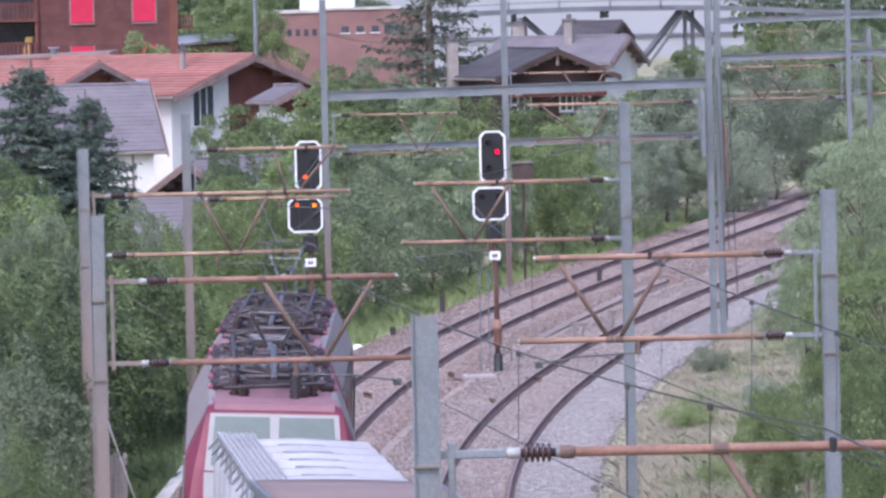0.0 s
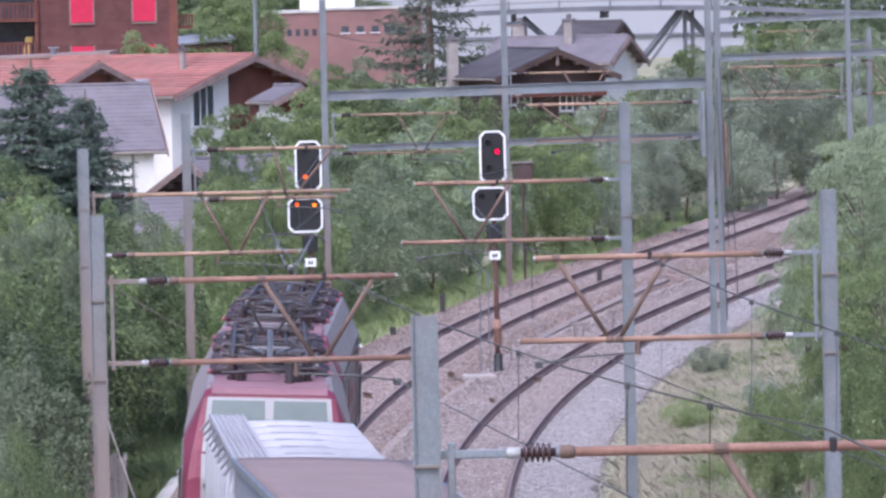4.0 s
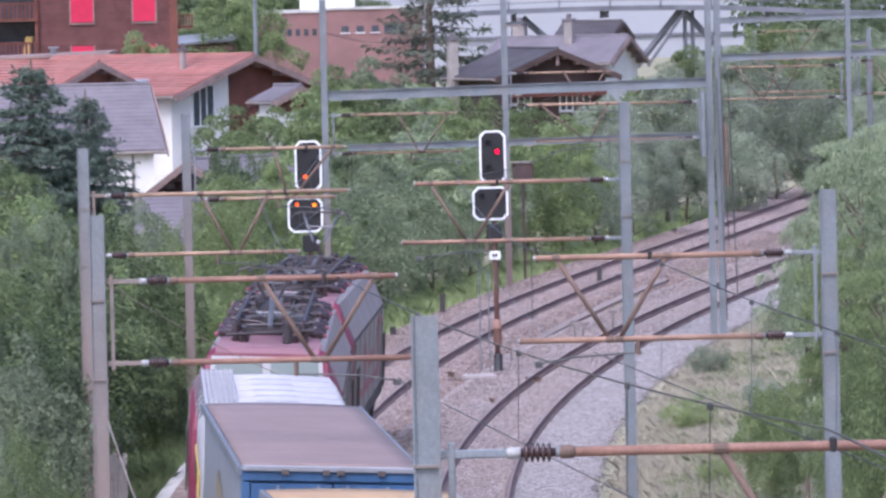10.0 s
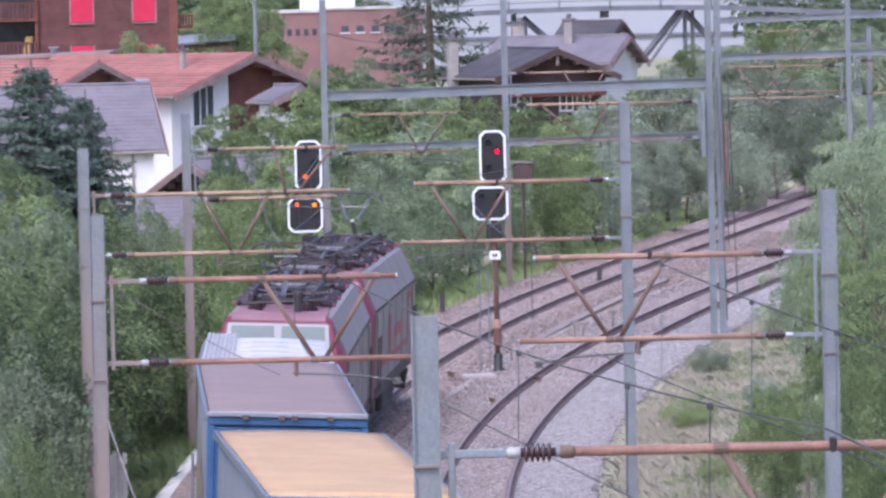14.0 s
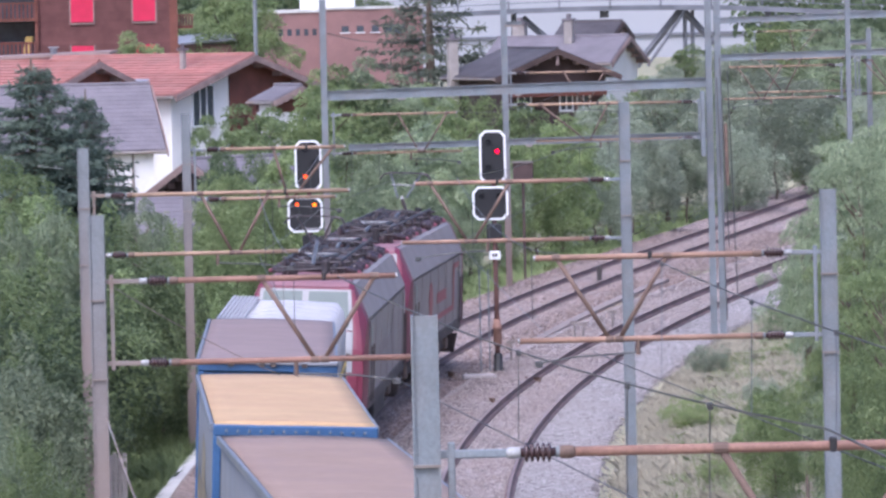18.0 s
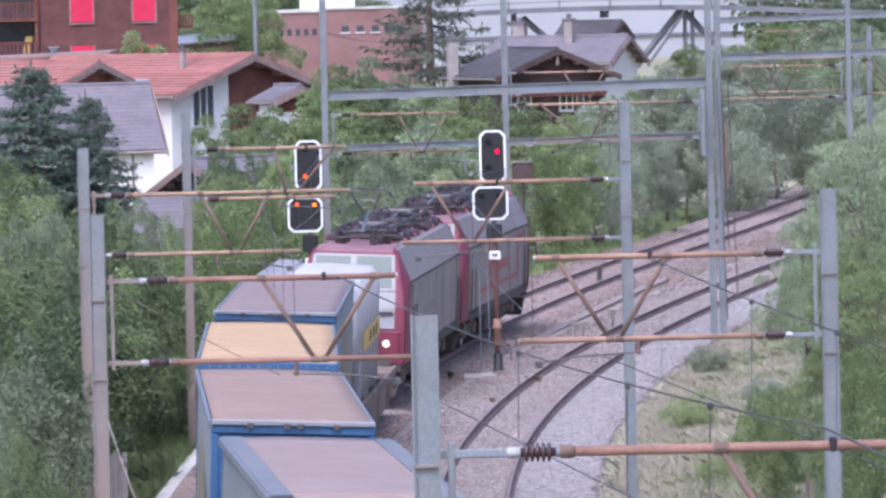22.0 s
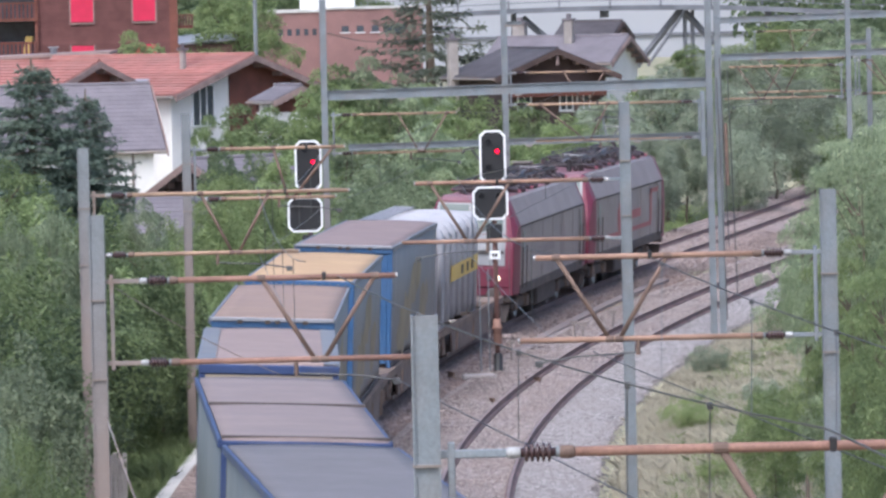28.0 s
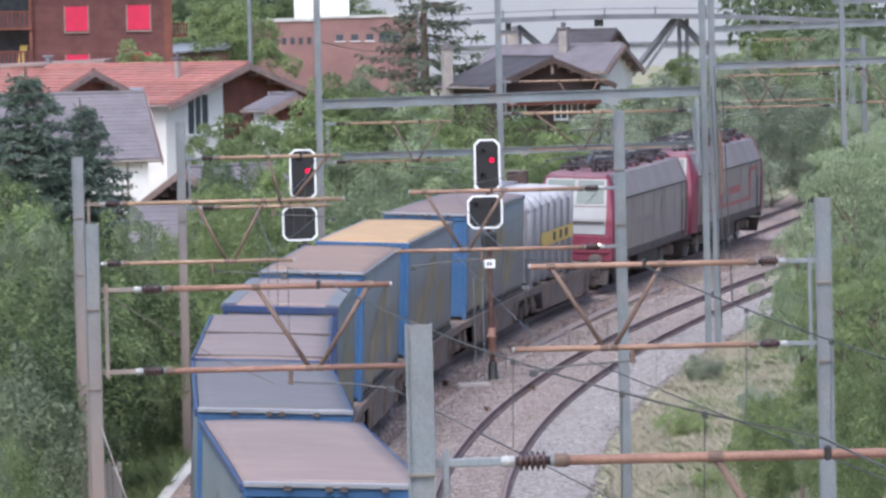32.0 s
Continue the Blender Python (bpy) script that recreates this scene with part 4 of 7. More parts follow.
    if rear_kind == "open":
        part("rear_beam", Shape().box(-w + 0.12, w - 0.12, y, y + 0.1, top - 0.3, top - 0.21), M["beige"], t, "beige beam under the header")
        rw = part("rear_wall", Shape().box(-w + 0.12, w - 0.12, y + 0.04, y + 0.1, z0, top - 0.3), M["navy"], t, "dark rear doors with yellow lettering bars")
        if lettered:
            x = -0.85
            for k, bw in enumerate((0.12, 0.2, 0.14, 0.24, 0.13, 0.2, 0.12, 0.17, 0.22)):
                part("lettering_bar", Shape().slab([(x, y + 0.03, top - 0.55), (x + bw * 0.8, y + 0.03, top - 0.55), (x + bw, y + 0.03, top - 0.32), (x + bw * 0.15, y + 0.03, top - 0.32)], 0.01), M["yellow"], rw)
                x += bw + 0.045
    else:
        for sx in (-1, 1):
            d = part("rear_door", Shape().box(sx * 0.57 - 0.56, sx * 0.57 + 0.56, y, y + 0.06, z0, top - 0.22, 0.012), M["blue"], t, "blue rear door")
            for kx in (0.2, 0.75):
                part("lock_rod", Shape().tube((sx * kx, y - 0.04, z0 + 0.05), (sx * kx, y - 0.04, top - 0.25), 0.018), M["alu"], d, "steel locking rod")
        if rear_kind == "rivets":
            for k in range(13):
                part("stud", Shape().lathe((-w + 0.2 + k * 0.175, y - 0.03, top - 0.12), (-w + 0.2 + k * 0.175, y - 0.06, top - 0.12), [(0, 0.025), (0.6, 0.022), (1, 0.01)], 8), M["rail_blue"], t)
        else:
            part("rain_rail", Shape().box(-w, w, y - 0.08, y + 0.1, top - 0.06, top + 0.015, 0.012), M["alu"], t, "pale aluminium rail")
            for kx in (-0.66, -0.1, 0.1, 0.66):
                part("hinge", Shape().box(kx - 0.05, kx + 0.05, y - 0.1, y - 0.07, top - 0.1, top - 0.03), M["under"], t, "dark hinge")
    part("bumper", Shape().box(-w + 0.05, w - 0.05, y - 0.02, y + 0.1, 0.75, 0.95, 0.02), M["under"], t)
    return ride(t, mid)


BODIES = ((-58.3, -73.6, "roof_mauve", "tarp_grey", "doors", None, False, "semi-trailer with mauve-grey roof and blue rear doors", False),
          (-78.0, -91.8, "roof_yellow", "tarp_grey", "rivets", None, False, "semi-trailer with sandy yellow roof and studded blue rear", False),
          (-94.8, -109.6, "roof_tan", "tarp_grey", "doors", None, False, "semi-trailer with sun-bleached tan roof and blue rear doors", False),
          (-113.5, -126.0, "roof_pink", "tarp_slate", "open", "tarp_grey", False, "semi-trailer with dusty pink roof and dark lettered rear", True),
          (-130.5, -147.2, "roof_dusk", "tarp_slate", "open", None, True, "semi-trailer with dull brown roof in two sections", False),
          (-148.4, -163.4, "roof_slate", "tarp_slate", "doors", None, False, "semi-trailer with slate-grey roof tarpaulin and blue trim", False),
          (-166.3, -181.0, "roof_pink", "tarp_slate", "doors", None, False, "semi-trailer with dusty pink roof and blue rear", False),
          (-184.5, -199.0, "roof_tan", "tarp_grey", "doors", None, False, "semi-trailer with tan roof and blue rear doors", False))
for front, rear, roof, side, kind, border, seam, label, lettered in BODIES:
    truck_body(front, rear, roof, side, kind, border, seam=seam, label=label, lettered=lettered, logo=roof not in ("roof_dusk", "roof_slate"), edge="navy" if side == "tarp_slate" and not border else "rail_blue")
for front, rear in ((-39.6, -57.4), (-57.6, -75.6), (-75.8, -93.2), (-93.4, -111.4), (-111.6, -128.2), (-128.4, -147.6), (-147.8, -164.6), (-164.8, -182.6), (-182.8, -200.4)):
    pocket_wagon(front, rear)


def swap_container(front, rear):
    """A white ribbed container with bows over its roof and a walkway grating."""
    mid, h = (front + rear) / 2, (front - rear) / 2
    k = thing("ribbed_container", "white ribbed freight container with yellow side band", "container")
    part("body", Shape().box(-1.17, 1.17, -h, h, 1.2, 3.78, 0.12), M["box_wall_shade"], k, "white container wall greyed for the shade between its ribs")
    n = 7
    for i in range(n):
        y = -h + 0.35 + (2 * h - 0.7) * i / (n - 1)
        path = [(-1.26, 1.25), (-1.26, 3.6), (-1.2, 3.85), (-1.05, 4.02), (0, 4.06), (1.05, 4.02), (1.2, 3.85), (1.26, 3.6), (1.26, 1.25)]
        rows = [[(x, y - 0.15, z), (x, y + 0.15, z), (x * 0.9, y + 0.3, z - (0.26 if z > 3 else 0)), (x * 0.9, y - 0.3, z - (0.26 if z > 3 else 0))] for x, z in path]
        part("rib", Shape().sweep(rows), M["white_tarp"], k, "rounded white rib", True)
    for i in range(n - 1):
        y = -h + 0.35 + (2 * h - 0.7) * (i + 0.5) / (n - 1)
        part("roof_clamp", Shape().box(-0.36, 0.36, y - 0.09, y - 0.06, 3.8, 4.03, 0.008).box(-0.36, 0.36, y + 0.06, y + 0.09, 3.8, 4.03, 0.008)
             .box(-0.36, -0.32, y - 0.06, y + 0.06, 3.8, 4.03).box(0.32, 0.36, y - 0.06, y + 0.06, 3.8, 4.03), M["alu"], k, "grey roof hatch frame")
    g = part("walkway", Shape().box(-1.22, -1.18, -h, h, 4.07, 4.13), M["white_tarp"], k, "white outer rail of the roof walkway")
    for i in range(6):
        x = -1.12 + 0.085 * i
        part("grating_bar", Shape().box(x - 0.012, x + 0.012, -h, h, 4.09, 4.12), M["white_tarp"], g, "white grating bar")
    for i in range(25):
        y = -h + 0.12 + i * (2 * h - 0.24) / 24
        part("slat", Shape().box(-1.18, -0.66, y - 0.022, y + 0.022, 4.07, 4.11), M["white_tarp"], g)
        if i % 3 == 0:
            part("walkway_foot", Shape().box(-1.21, -1.17, y - 0.02, y + 0.02, 3.6, 4.07), M["alu"], g)
            part("walkway_stay", Shape().tube((-1.2, y, 4.05), (-1.34, y + 0.1, 3.86), 0.022), M["alu"], g, "short grey stay")
    for sx in (-1, 1):
        b = part("side_band", Shape().box(sx * 1.28 - 0.012, sx * 1.28 + 0.012, -h * 0.55, h * 0.92, 2.35, 2.8), M["yellow"], k, "yellow band with dark bars")
        for y in (-0.4, 1.2, 2.6):
            part("bar", Shape().box(sx * 1.3 - 0.01, sx * 1.3 + 0.01, h * 0.1 + y - 0.25, h * 0.1 + y + 0.25, 2.45, 2.72), M["dark"], b)
        part("foot", Shape().box(sx * 1.1 - 0.1, sx * 1.1 + 0.1, -h, -h + 0.3, 1.05, 1.25).box(sx * 1.1 - 0.1, sx * 1.1 + 0.1, h - 0.3, h, 1.05, 1.25), M["white_tarp"], k)
        part("grab_loop", Shape().tube((sx * 1.33, -h - 0.15, 1.2), (sx * 1.33, -h - 0.15, 2.5), 0.025).tube((sx * 1.33, -h - 0.55, 1.2), (sx * 1.33, -h - 0.55, 2.5), 0.025).tube((sx * 1.33, -h - 0.15, 2.5), (sx * 1.33, -h - 0.55, 2.5), 0.025), M["alu"], k, "grey grab loop")
    part("end_wall", Shape().box(-1.15, 1.15, h, h + 0.05, 1.25, 3.85, 0.02), M["alu"], k, "grey end wall")
    return ride(k, mid)


swap_container(-46.2, -56.8)


# ---- gantries over the tracks ----
SHIFTS = []
M["sig_post"] = mat("sig_post", (0.17, 0.09, 0.075), 0.75, var=0.3, scale=2, dirt=(0.1, 0.07, 0.07))


def i_beam(sh, x0, x1, y, z, h, w=0.16, t=0.025, dz=0.0):
    """An I-beam lying along x; dz: how much its far end is higher."""
    a, c = w / 2, t / 2
    ring = [(-a, 0), (a, 0), (a, t), (c, t), (c, h - t), (a, h - t), (a, h), (-a, h), (-a, h - t), (-c, h - t), (-c, t), (-a, t)]
    return sh.sweep([[(x0, y + p, z + q) for p, q in ring], [(x1, y + p, z + dz + q) for p, q in ring]])


def gantry(y, posts, beams, arms, label, width=0.2):
    """posts: (x, top); beams: (x0, x1, z, height, rise); arms: (x, side, upper, lower, gap)."""
    gz = ground_z(y)
    g = thing("catenary_gantry", label, "catenary gantry", group="catenary gantries")
    for x, top in posts:
        z0 = terrain(x, y) - 0.1
        p = part("post", h_post(top - z0, width), M["galv_low" if x < 5 else "galv"], g, "grey steel post, brown towards its foot" if x < 5 else "grey steel post")
        p.location = (x, y, z0)
        part("foundation", Shape().box(x - 0.4, x + 0.4, y - 0.4, y + 0.4, z0 - 0.2, z0 + 0.25, 0.03), M["concrete"], g, "concrete foundation")
    for x0, x1, z, h, rise in beams:
        part("cross_beam", i_beam(Shape(), x0, x1, y, z, h, dz=rise), M["galv"], g, "grey steel cross beam")
        for k in range(3):
            xx = x0 + (x1 - x0) * (0.2 + 0.3 * k)
            part("clip", Shape().box(xx - 0.1, xx + 0.1, y - 0.12, y + 0.12, z + rise * (0.2 + 0.3 * k) - 0.06, z + rise * (0.2 + 0.3 * k)), M["galv_old"], g)
    for x, side, up, lo, gap in arms:
        arm = thing("arm", "", "")
        arm.parent, arm.location = g, (x, y, 0)
        cantilever(arm, side, True, up, lo, gap, M["rust_pale"], 0.035)
    return g


gantry(204, ((-3.51, 11.6), (8.22, 11.8), (8.5, 11.8)), ((-3.5, 8.3, 7.55, 0.3, 0.15), (-2.8, 8.2, 6.0, 0.2, 0.14)),
       ((-3.45, 1, (7.1, 3.95), (5.93, 4.1), 0.35), (8.1, -1, (7.27, 5.4), (6.17, 5.2), 0.3)), "grey steel gantry spanning both tracks")
gantry(232, ((2.28, 11.9),), ((2.3, 2.9, 9.6, 0.12, 0),), ((2.28, 1, (7.92, 3.7), (6.83, 4.0), 0.3),), "grey steel post with rusty tube arms beside the curve", 0.22)
gantry(262, ((16.03, 11.2),), ((11.0, 24.0, 7.85, 0.26, 0.2),), ((15.95, -1, (7.6, 4.6), (6.36, 4.8), 0.35), (16.1, 1, (7.75, 0.9), (6.45, 2.4), 0.3)), "grey steel gantry with rusty tube arms over the curve")
gantry(264.5, ((17.0, 9.0),), ((16.2, 17.0, 8.4, 0.15, 0),), ((16.8, -1, (7.85, 4.5), (6.55, 4.6), 0.35),), "grey steel post with rusty tube arms")
gantry(330, ((22.5, 11.0), (13.8, 10.4)), ((13.8, 26.0, 8.95, 0.3, 0.2),), ((15.4, 1, (8.52, 3.5), (7.4, 3.2), 0.2),), "far grey steel gantry over the tracks")
gantry(334, ((30, 12.0),), ((20, 34.0, 10.2, 0.25, 0.1),), (), "far grey steel gantry over the tracks")

# hanging cables and the tensioning weights beside the double post
w = thing("tension_weight", "grey stack of tensioning weights beside the double post", "tension weight", pose(8.0, 203.6, 5.6))
part("guide_tube", Shape().box(-0.07, 0.07, -0.07, 0.07, 0, 2.0, 0.02), M["galv"], w)
part("weight_rod", Shape().tube((0.72, 0, -0.9), (0.68, 0, 1.0), 0.055), M["rust_dark"], w, "brown weight rod")
for x, z0, z1 in ((8.72, 2.8, 8.6), (8.95, 1.4, 8.2), (8.62, 0.6, 8.0)):
    c = thing("cable", "dark hanging cable beside the double post", "cable", pose(x, 203.7, z0))
    part("strand", Shape().tube((0, 0, 0), (-0.18, 0, z1 - z0), 0.018), M["wire"], c)
M["case_brown"] = mat("case_brown", (0.07, 0.045, 0.042), 0.7, var=0.25, scale=3)
b = thing("equipment_box", "dark brown box on a thin post", "equipment box", pose(2.93, 240, 0.4))
part("case", Shape().box(-0.37, 0.37, -0.2, 0.2, 3.55, 4.2, 0.04), M["case_brown"], b)
part("lid", Shape().box(-0.4, 0.4, -0.23, 0.23, 4.2, 4.26, 0.01), M["galv_old"], b, "grey lid")
part("stand", Shape().tube((0, 0, 0), (0, 0, 3.62), 0.05), M["case_brown"], b)
b = thing("equipment_box", "black box on a bracket of the far post", "equipment box", pose(15.6, 261.7, 0.9))
part("case", Shape().box(-0.33, 0.33, -0.2, 0.2, 2.95, 3.6, 0.04), M["black"], b)
part("stand", Shape().tube((0, 0, 0), (0, 0, 2.96), 0.06), M["galv_old"], b)


# ---- colour light signals ----
M["sig_red"] = glow_mat("sig_red", (1.0, 0.0, 0.03), 2.2)
M["sig_orange"] = glow_mat("sig_orange", (1.0, 0.08, 0.0), 1.6)
M["sig_amber"] = glow_mat("sig_amber", (1.0, 0.19, 0.0), 1.8)
M["sig_dead"] = mat("sig_dead", (0.03, 0.03, 0.035), 0.2, var=0.1)


def octagon(w, h, c):
    return [(-w, -h + c), (-w + c, -h), (w - c, -h), (w, -h + c), (w, h - c), (w - c, h), (-w + c, h), (-w, h - c)]


def signal(x, y, heads, box_z, plate_z, label, thick=None):
    """heads: (dx, z, half width, half height, lamps); a lamp: (dx, dz, material, spell), spell: None, or (from, to) seconds in which it shows."""
    z0 = terrain(x, y)
    s = thing("light_signal", label, "railway signal", pose(x, y, z0), group="colour light signals")
    top = max(h[1] + h[3] for h in heads) - z0
    part("post", Shape().tube((0.03, 0.12, 0), (0, 0.12, top - 0.1), 0.07), M["sig_post"], s, "rust-brown tubular post", True)
    part("foot", Shape().lathe((0.03, 0.12, 0), (0.03, 0.12, 0.75), [(0, 0.2), (0.08, 0.2), (0.1, 0.13), (0.9, 0.13), (1, 0.09)], 12), M["black"], s, "black foot of the post", True)
    part("sleeve", Shape().lathe((0.03, 0.12, 0.95), (0.02, 0.12, 1.7), [(0, 0.1), (0.05, 0.12), (0.6, 0.12), (0.62, 0.14), (0.72, 0.14), (0.75, 0.11), (1, 0.1)], 12), M["rust"], s, "rusty sleeve", True)
    for dx, z, hw, hh, lamps in heads:
        zz = z - z0
        pane = part("signal_head", Shape().prism([(dx + a, zz + b) for a, b in octagon(hw - 0.05, hh - 0.05, 0.13)], -0.06, 0.03), M["black"], s, "black signal board")
        rim_in, rim_out = octagon(hw - 0.055, hh - 0.055, 0.128), octagon(hw, hh, 0.15)
        rows = [[(dx + a[0], -0.075, zz + a[1]), (dx + b[0], -0.075, zz + b[1]), (dx + b[0], 0.02, zz + b[1]), (dx + a[0], 0.02, zz + a[1])] for a, b in zip(rim_in + rim_in[:1], rim_out + rim_out[:1])]
        part("white_rim", Shape().sweep(rows), M["white"], pane, "white reflective border")
        for lx, lz, material, spell in lamps:
            lens = part("lens", Shape().lathe((dx + lx, -0.06, zz + lz), (dx + lx, -0.1, zz + lz), [(0, 0.058), (0.6, 0.058), (1, 0.04)], 14), M[material], pane, "lit %s lamp" % material[4:] if material != "sig_dead" else "dark lamp", True)
            hood = [[(dx + lx + r * math.cos(a), yy, zz + lz + r * math.sin(a)) for r, yy in ((0.085, -0.06), (0.098, -0.06), (0.098, -0.18), (0.085, -0.18))] for a in [math.pi * i / 8 for i in range(9)]]
            part("hood", Shape().sweep(hood), M["black"], pane, "black hood over the lamp")
            if spell:
                # added disc slides over the always-glowing lens instead of switching it off
                sh = part("shutter", Shape().lathe((0, 0, 0), (0, -0.012, 0), [(0, 0.1), (1, 0.1)], 16), M["black"], pane, "added black disc that covers the lamp while it is off")
                shut, clear = Matrix.Translation((dx + lx, -0.115, zz + lz)), Matrix.Translation((dx + lx, -0.115, zz + lz - 0.24))
                t0, t1 = spell
                rows = [(0, clear if t0 <= 0 else shut)]
                if t0 > 0:
                    rows += [(t0, shut), (t0 + 0.12, clear)]
                if t1 < 32:
                    rows += [(t1, clear), (t1 + 0.12, shut)]
                rows += [(32, clear if t1 >= 32 else shut)]
                SHIFTS.append((sh, rows))
    part("route_box", Shape().box(-0.22, 0.22, -0.1, 0.1, box_z - z0 - 0.24, box_z - z0 + 0.24, 0.03), M["black"], s, "small black indicator box")
    pl = part("number_plate", Shape().box(-0.16, 0.16, -0.04, 0.0, plate_z - z0 - 0.12, plate_z - z0 + 0.12, 0.008), M["white"], s, "white plate with dark bars")
    for dx in (-0.07, 0.01):
        part("bar", Shape().box(dx, dx + 0.06, -0.05, -0.042, plate_z - z0 - 0.05, plate_z - z0 + 0.05), M["dark"], pl)
    part("ladder", Shape().tube((-0.45, 0.25, 0.2), (-0.45, 0.25, 3.1), 0.02).tube((-0.2, 0.25, 0.2), (-0.2, 0.25, 3.1), 0.02), M["galv"], s, "grey ladder rails")
    return s


signal(1.45, 187.7, ((0.0, 6.125, 0.37, 0.74, ((0.13, 0.15, "sig_red", None), (-0.12, 0.4, "sig_dead", None), (-0.12, -0.3, "sig_dead", None))),
                     (-0.09, 4.82, 0.5, 0.47, ((-0.25, 0.2, "sig_dead", None), (0.25, 0.2, "sig_dead", None)))), 4.0, 3.36, "tall light signal showing red, boards edged in white")
signal(-3.87, 195, ((0.0, 5.815, 0.39, 0.73, ((-0.1, -0.315, "sig_orange", (0, 26.4)), (0.14, 0.1, "sig_red", (26.4, 32)), (-0.1, 0.45, "sig_dead", None))),
                    (-0.12, 4.38, 0.51, 0.51, ((-0.23, 0.29, "sig_orange", (0, 26.4)), (0.27, 0.28, "sig_amber", (0, 26.4))))), 3.55, 2.99, "tall light signal with orange lamps, boards edged in white")


# ---- overhead wires ----
def wire(points, sag, r, label, category="overhead wire", material="wire"):
    """A wire that hangs through the points given, one mesh from end to end."""
    pts = []
    for a, b in zip(points[:-1], points[1:]):
        n = 10
        for i in range(n):
            t = i / n
            p = Vector(a).lerp(Vector(b), t)
            pts.append(p - Vector((0, 0, sag * 4 * t * (1 - t))))
    pts.append(Vector(points[-1]))
    sh = Shape()
    rows = []
    for i, p in enumerate(pts):
        d = (pts[min(i + 1, len(pts) - 1)] - pts[max(i - 1, 0)]).to_track_quat("Z", "Y")
        rows.append([p + d @ Vector((r * math.cos(a), r * math.sin(a), 0)) for a in (0.4, 2.5, 4.6)])
    ob = part("overhead_wire", sh.sweep(rows), M[material])
    tagged(ob, label, category, group="overhead wires")
    return ob


def catenary(line, ys_, stagger):
    ups, lows = [], []
    for i, y in enumerate(ys_):
        x = line.x_at(y) + stagger * (-1) ** i
        ups.append((x, y, ground_z(y) + 6.85))
        lows.append((x, y, ground_z(y) + 5.5))
    m = wire(ups, 0.4, 0.009, "thin dark carrier wire slung over the track")
    wire(lows, 0.06, 0.008, "thin dark contact wire over the track")
    for (a, b, c, d) in zip(ups[:-1], ups[1:], lows[:-1], lows[1:]):
        for k in range(1, 5):
            t = k / 5
            p = Vector(a).lerp(Vector(b), t) - Vector((0, 0, 0.4 * 4 * t * (1 - t)))
            q = Vector(c).lerp(Vector(d), t) - Vector((0, 0, 0.06 * 4 * t * (1 - t)))
            part("dropper", Shape().tube(p, q, 0.006, n=4), M["wire"], m)


def span(carrier, contact, sag, drops):
    """A carrier wire with the contact wire that hangs from it between two supports."""
    m = wire(carrier, sag, 0.012, "dark carrier wire slung over the track")
    wire(contact, 0.03, 0.01, "thin dark contact wire over the track")
    (a, b), (c, d) = [[Vector(p) for p in w[:2]] for w in (carrier, contact)]
    for t, u in drops:
        p, q = a.lerp(b, t) - Vector((0, 0, sag * 4 * t * (1 - t))), c.lerp(d, u)
        dr = part("dropper", Shape().tube(p, q, 0.006, n=4), M["wire"], m, "thin dropper wire")
        part("dropper_clip", Shape().box(p.x - 0.03, p.x + 0.03, p.y - 0.03, p.y + 0.03, p.z - 0.05, p.z + 0.02, 0.01), M["wire"], dr)


span([(-1.54, 97, 6.66), (3.13, 55, 7.06), (6.9, 24, 7.1)], [(-0.77, 97, 5.17), (4.01, 55, 5.25), (7.54, 24, 5.3)], 0.22, ((0.258, 0.079), (0.507, 0.345), (0.718, 0.57), (0.848, 0.709)))
span([(3.03, 98, 6.78), (6.9, 52, 6.85), (10.5, 20, 6.9)], [(2.17, 98, 5.42), (6.9, 52, 5.5), (10.5, 20, 5.6)], 0.2, ((0.032, 0.16), (0.247, 0.337), (0.413, 0.477)))
catenary(T1, (97, 136.5, 163, 204, 232, 262, 310), 0.15)
catenary(T2, (98, 140, 204, 264, 320), 0.15)
wire([(-4.8, 97, 6.58), (-2.4, 97, 5.24)], 0.06, 0.008, "slack grey stay wire from the mast", "stay wire", "galv_old")
wire([(-4.95, 97, 4.7), (-3.95, 90, 3.2), (-3.2, 85, 2.2)], 0.03, 0.014, "pale steel guy wire from the mast", "guy wire", "galv_old")
wire([(-3.36, 204, 9.60), (1.61, 300, 10.05)], 0.78, 0.014, "thin grey feeder wire slung between posts", "feeder wire")

# ---- lineside things ----
sl = thing("concrete_slab", "pale flat concrete slab lying in the ballast", "concrete slab", pose(0.92, 185.2, 0.03, 0, 0, 4))
part("plate", Shape().box(-0.46, 0.46, -0.28, 0.28, 0, 0.14, 0.03), M["concrete_dull"], sl)
for x, y, h in ((-0.06, 217.6, 0.75), (5.5, 236, 0.6), (-1.6, 206.0, 0.4)):
    p = thing("marker_post", "short dark marker post at the edge of the ballast", "marker post", pose(x, y, terrain(x, y) + 0.1))
    part("stub", Shape().box(-0.09, 0.09, -0.06, 0.06, 0, h, 0.02), M["dark"], p)
for x, y in ((3.9, 201.5), (4.15, 200.8), (1.9, 192.5), (5.2, 207)):
    p = thing("point_marker", "small rusty post in the ballast", "marker post", pose(x, y, ground_z(y) - 0.3))
    part("stub", Shape().tube((0, 0, 0), (0, 0, 0.75), 0.035).box(-0.12, 0.12, -0.02, 0.02, 0.65, 0.75), M["galv_old"], p)
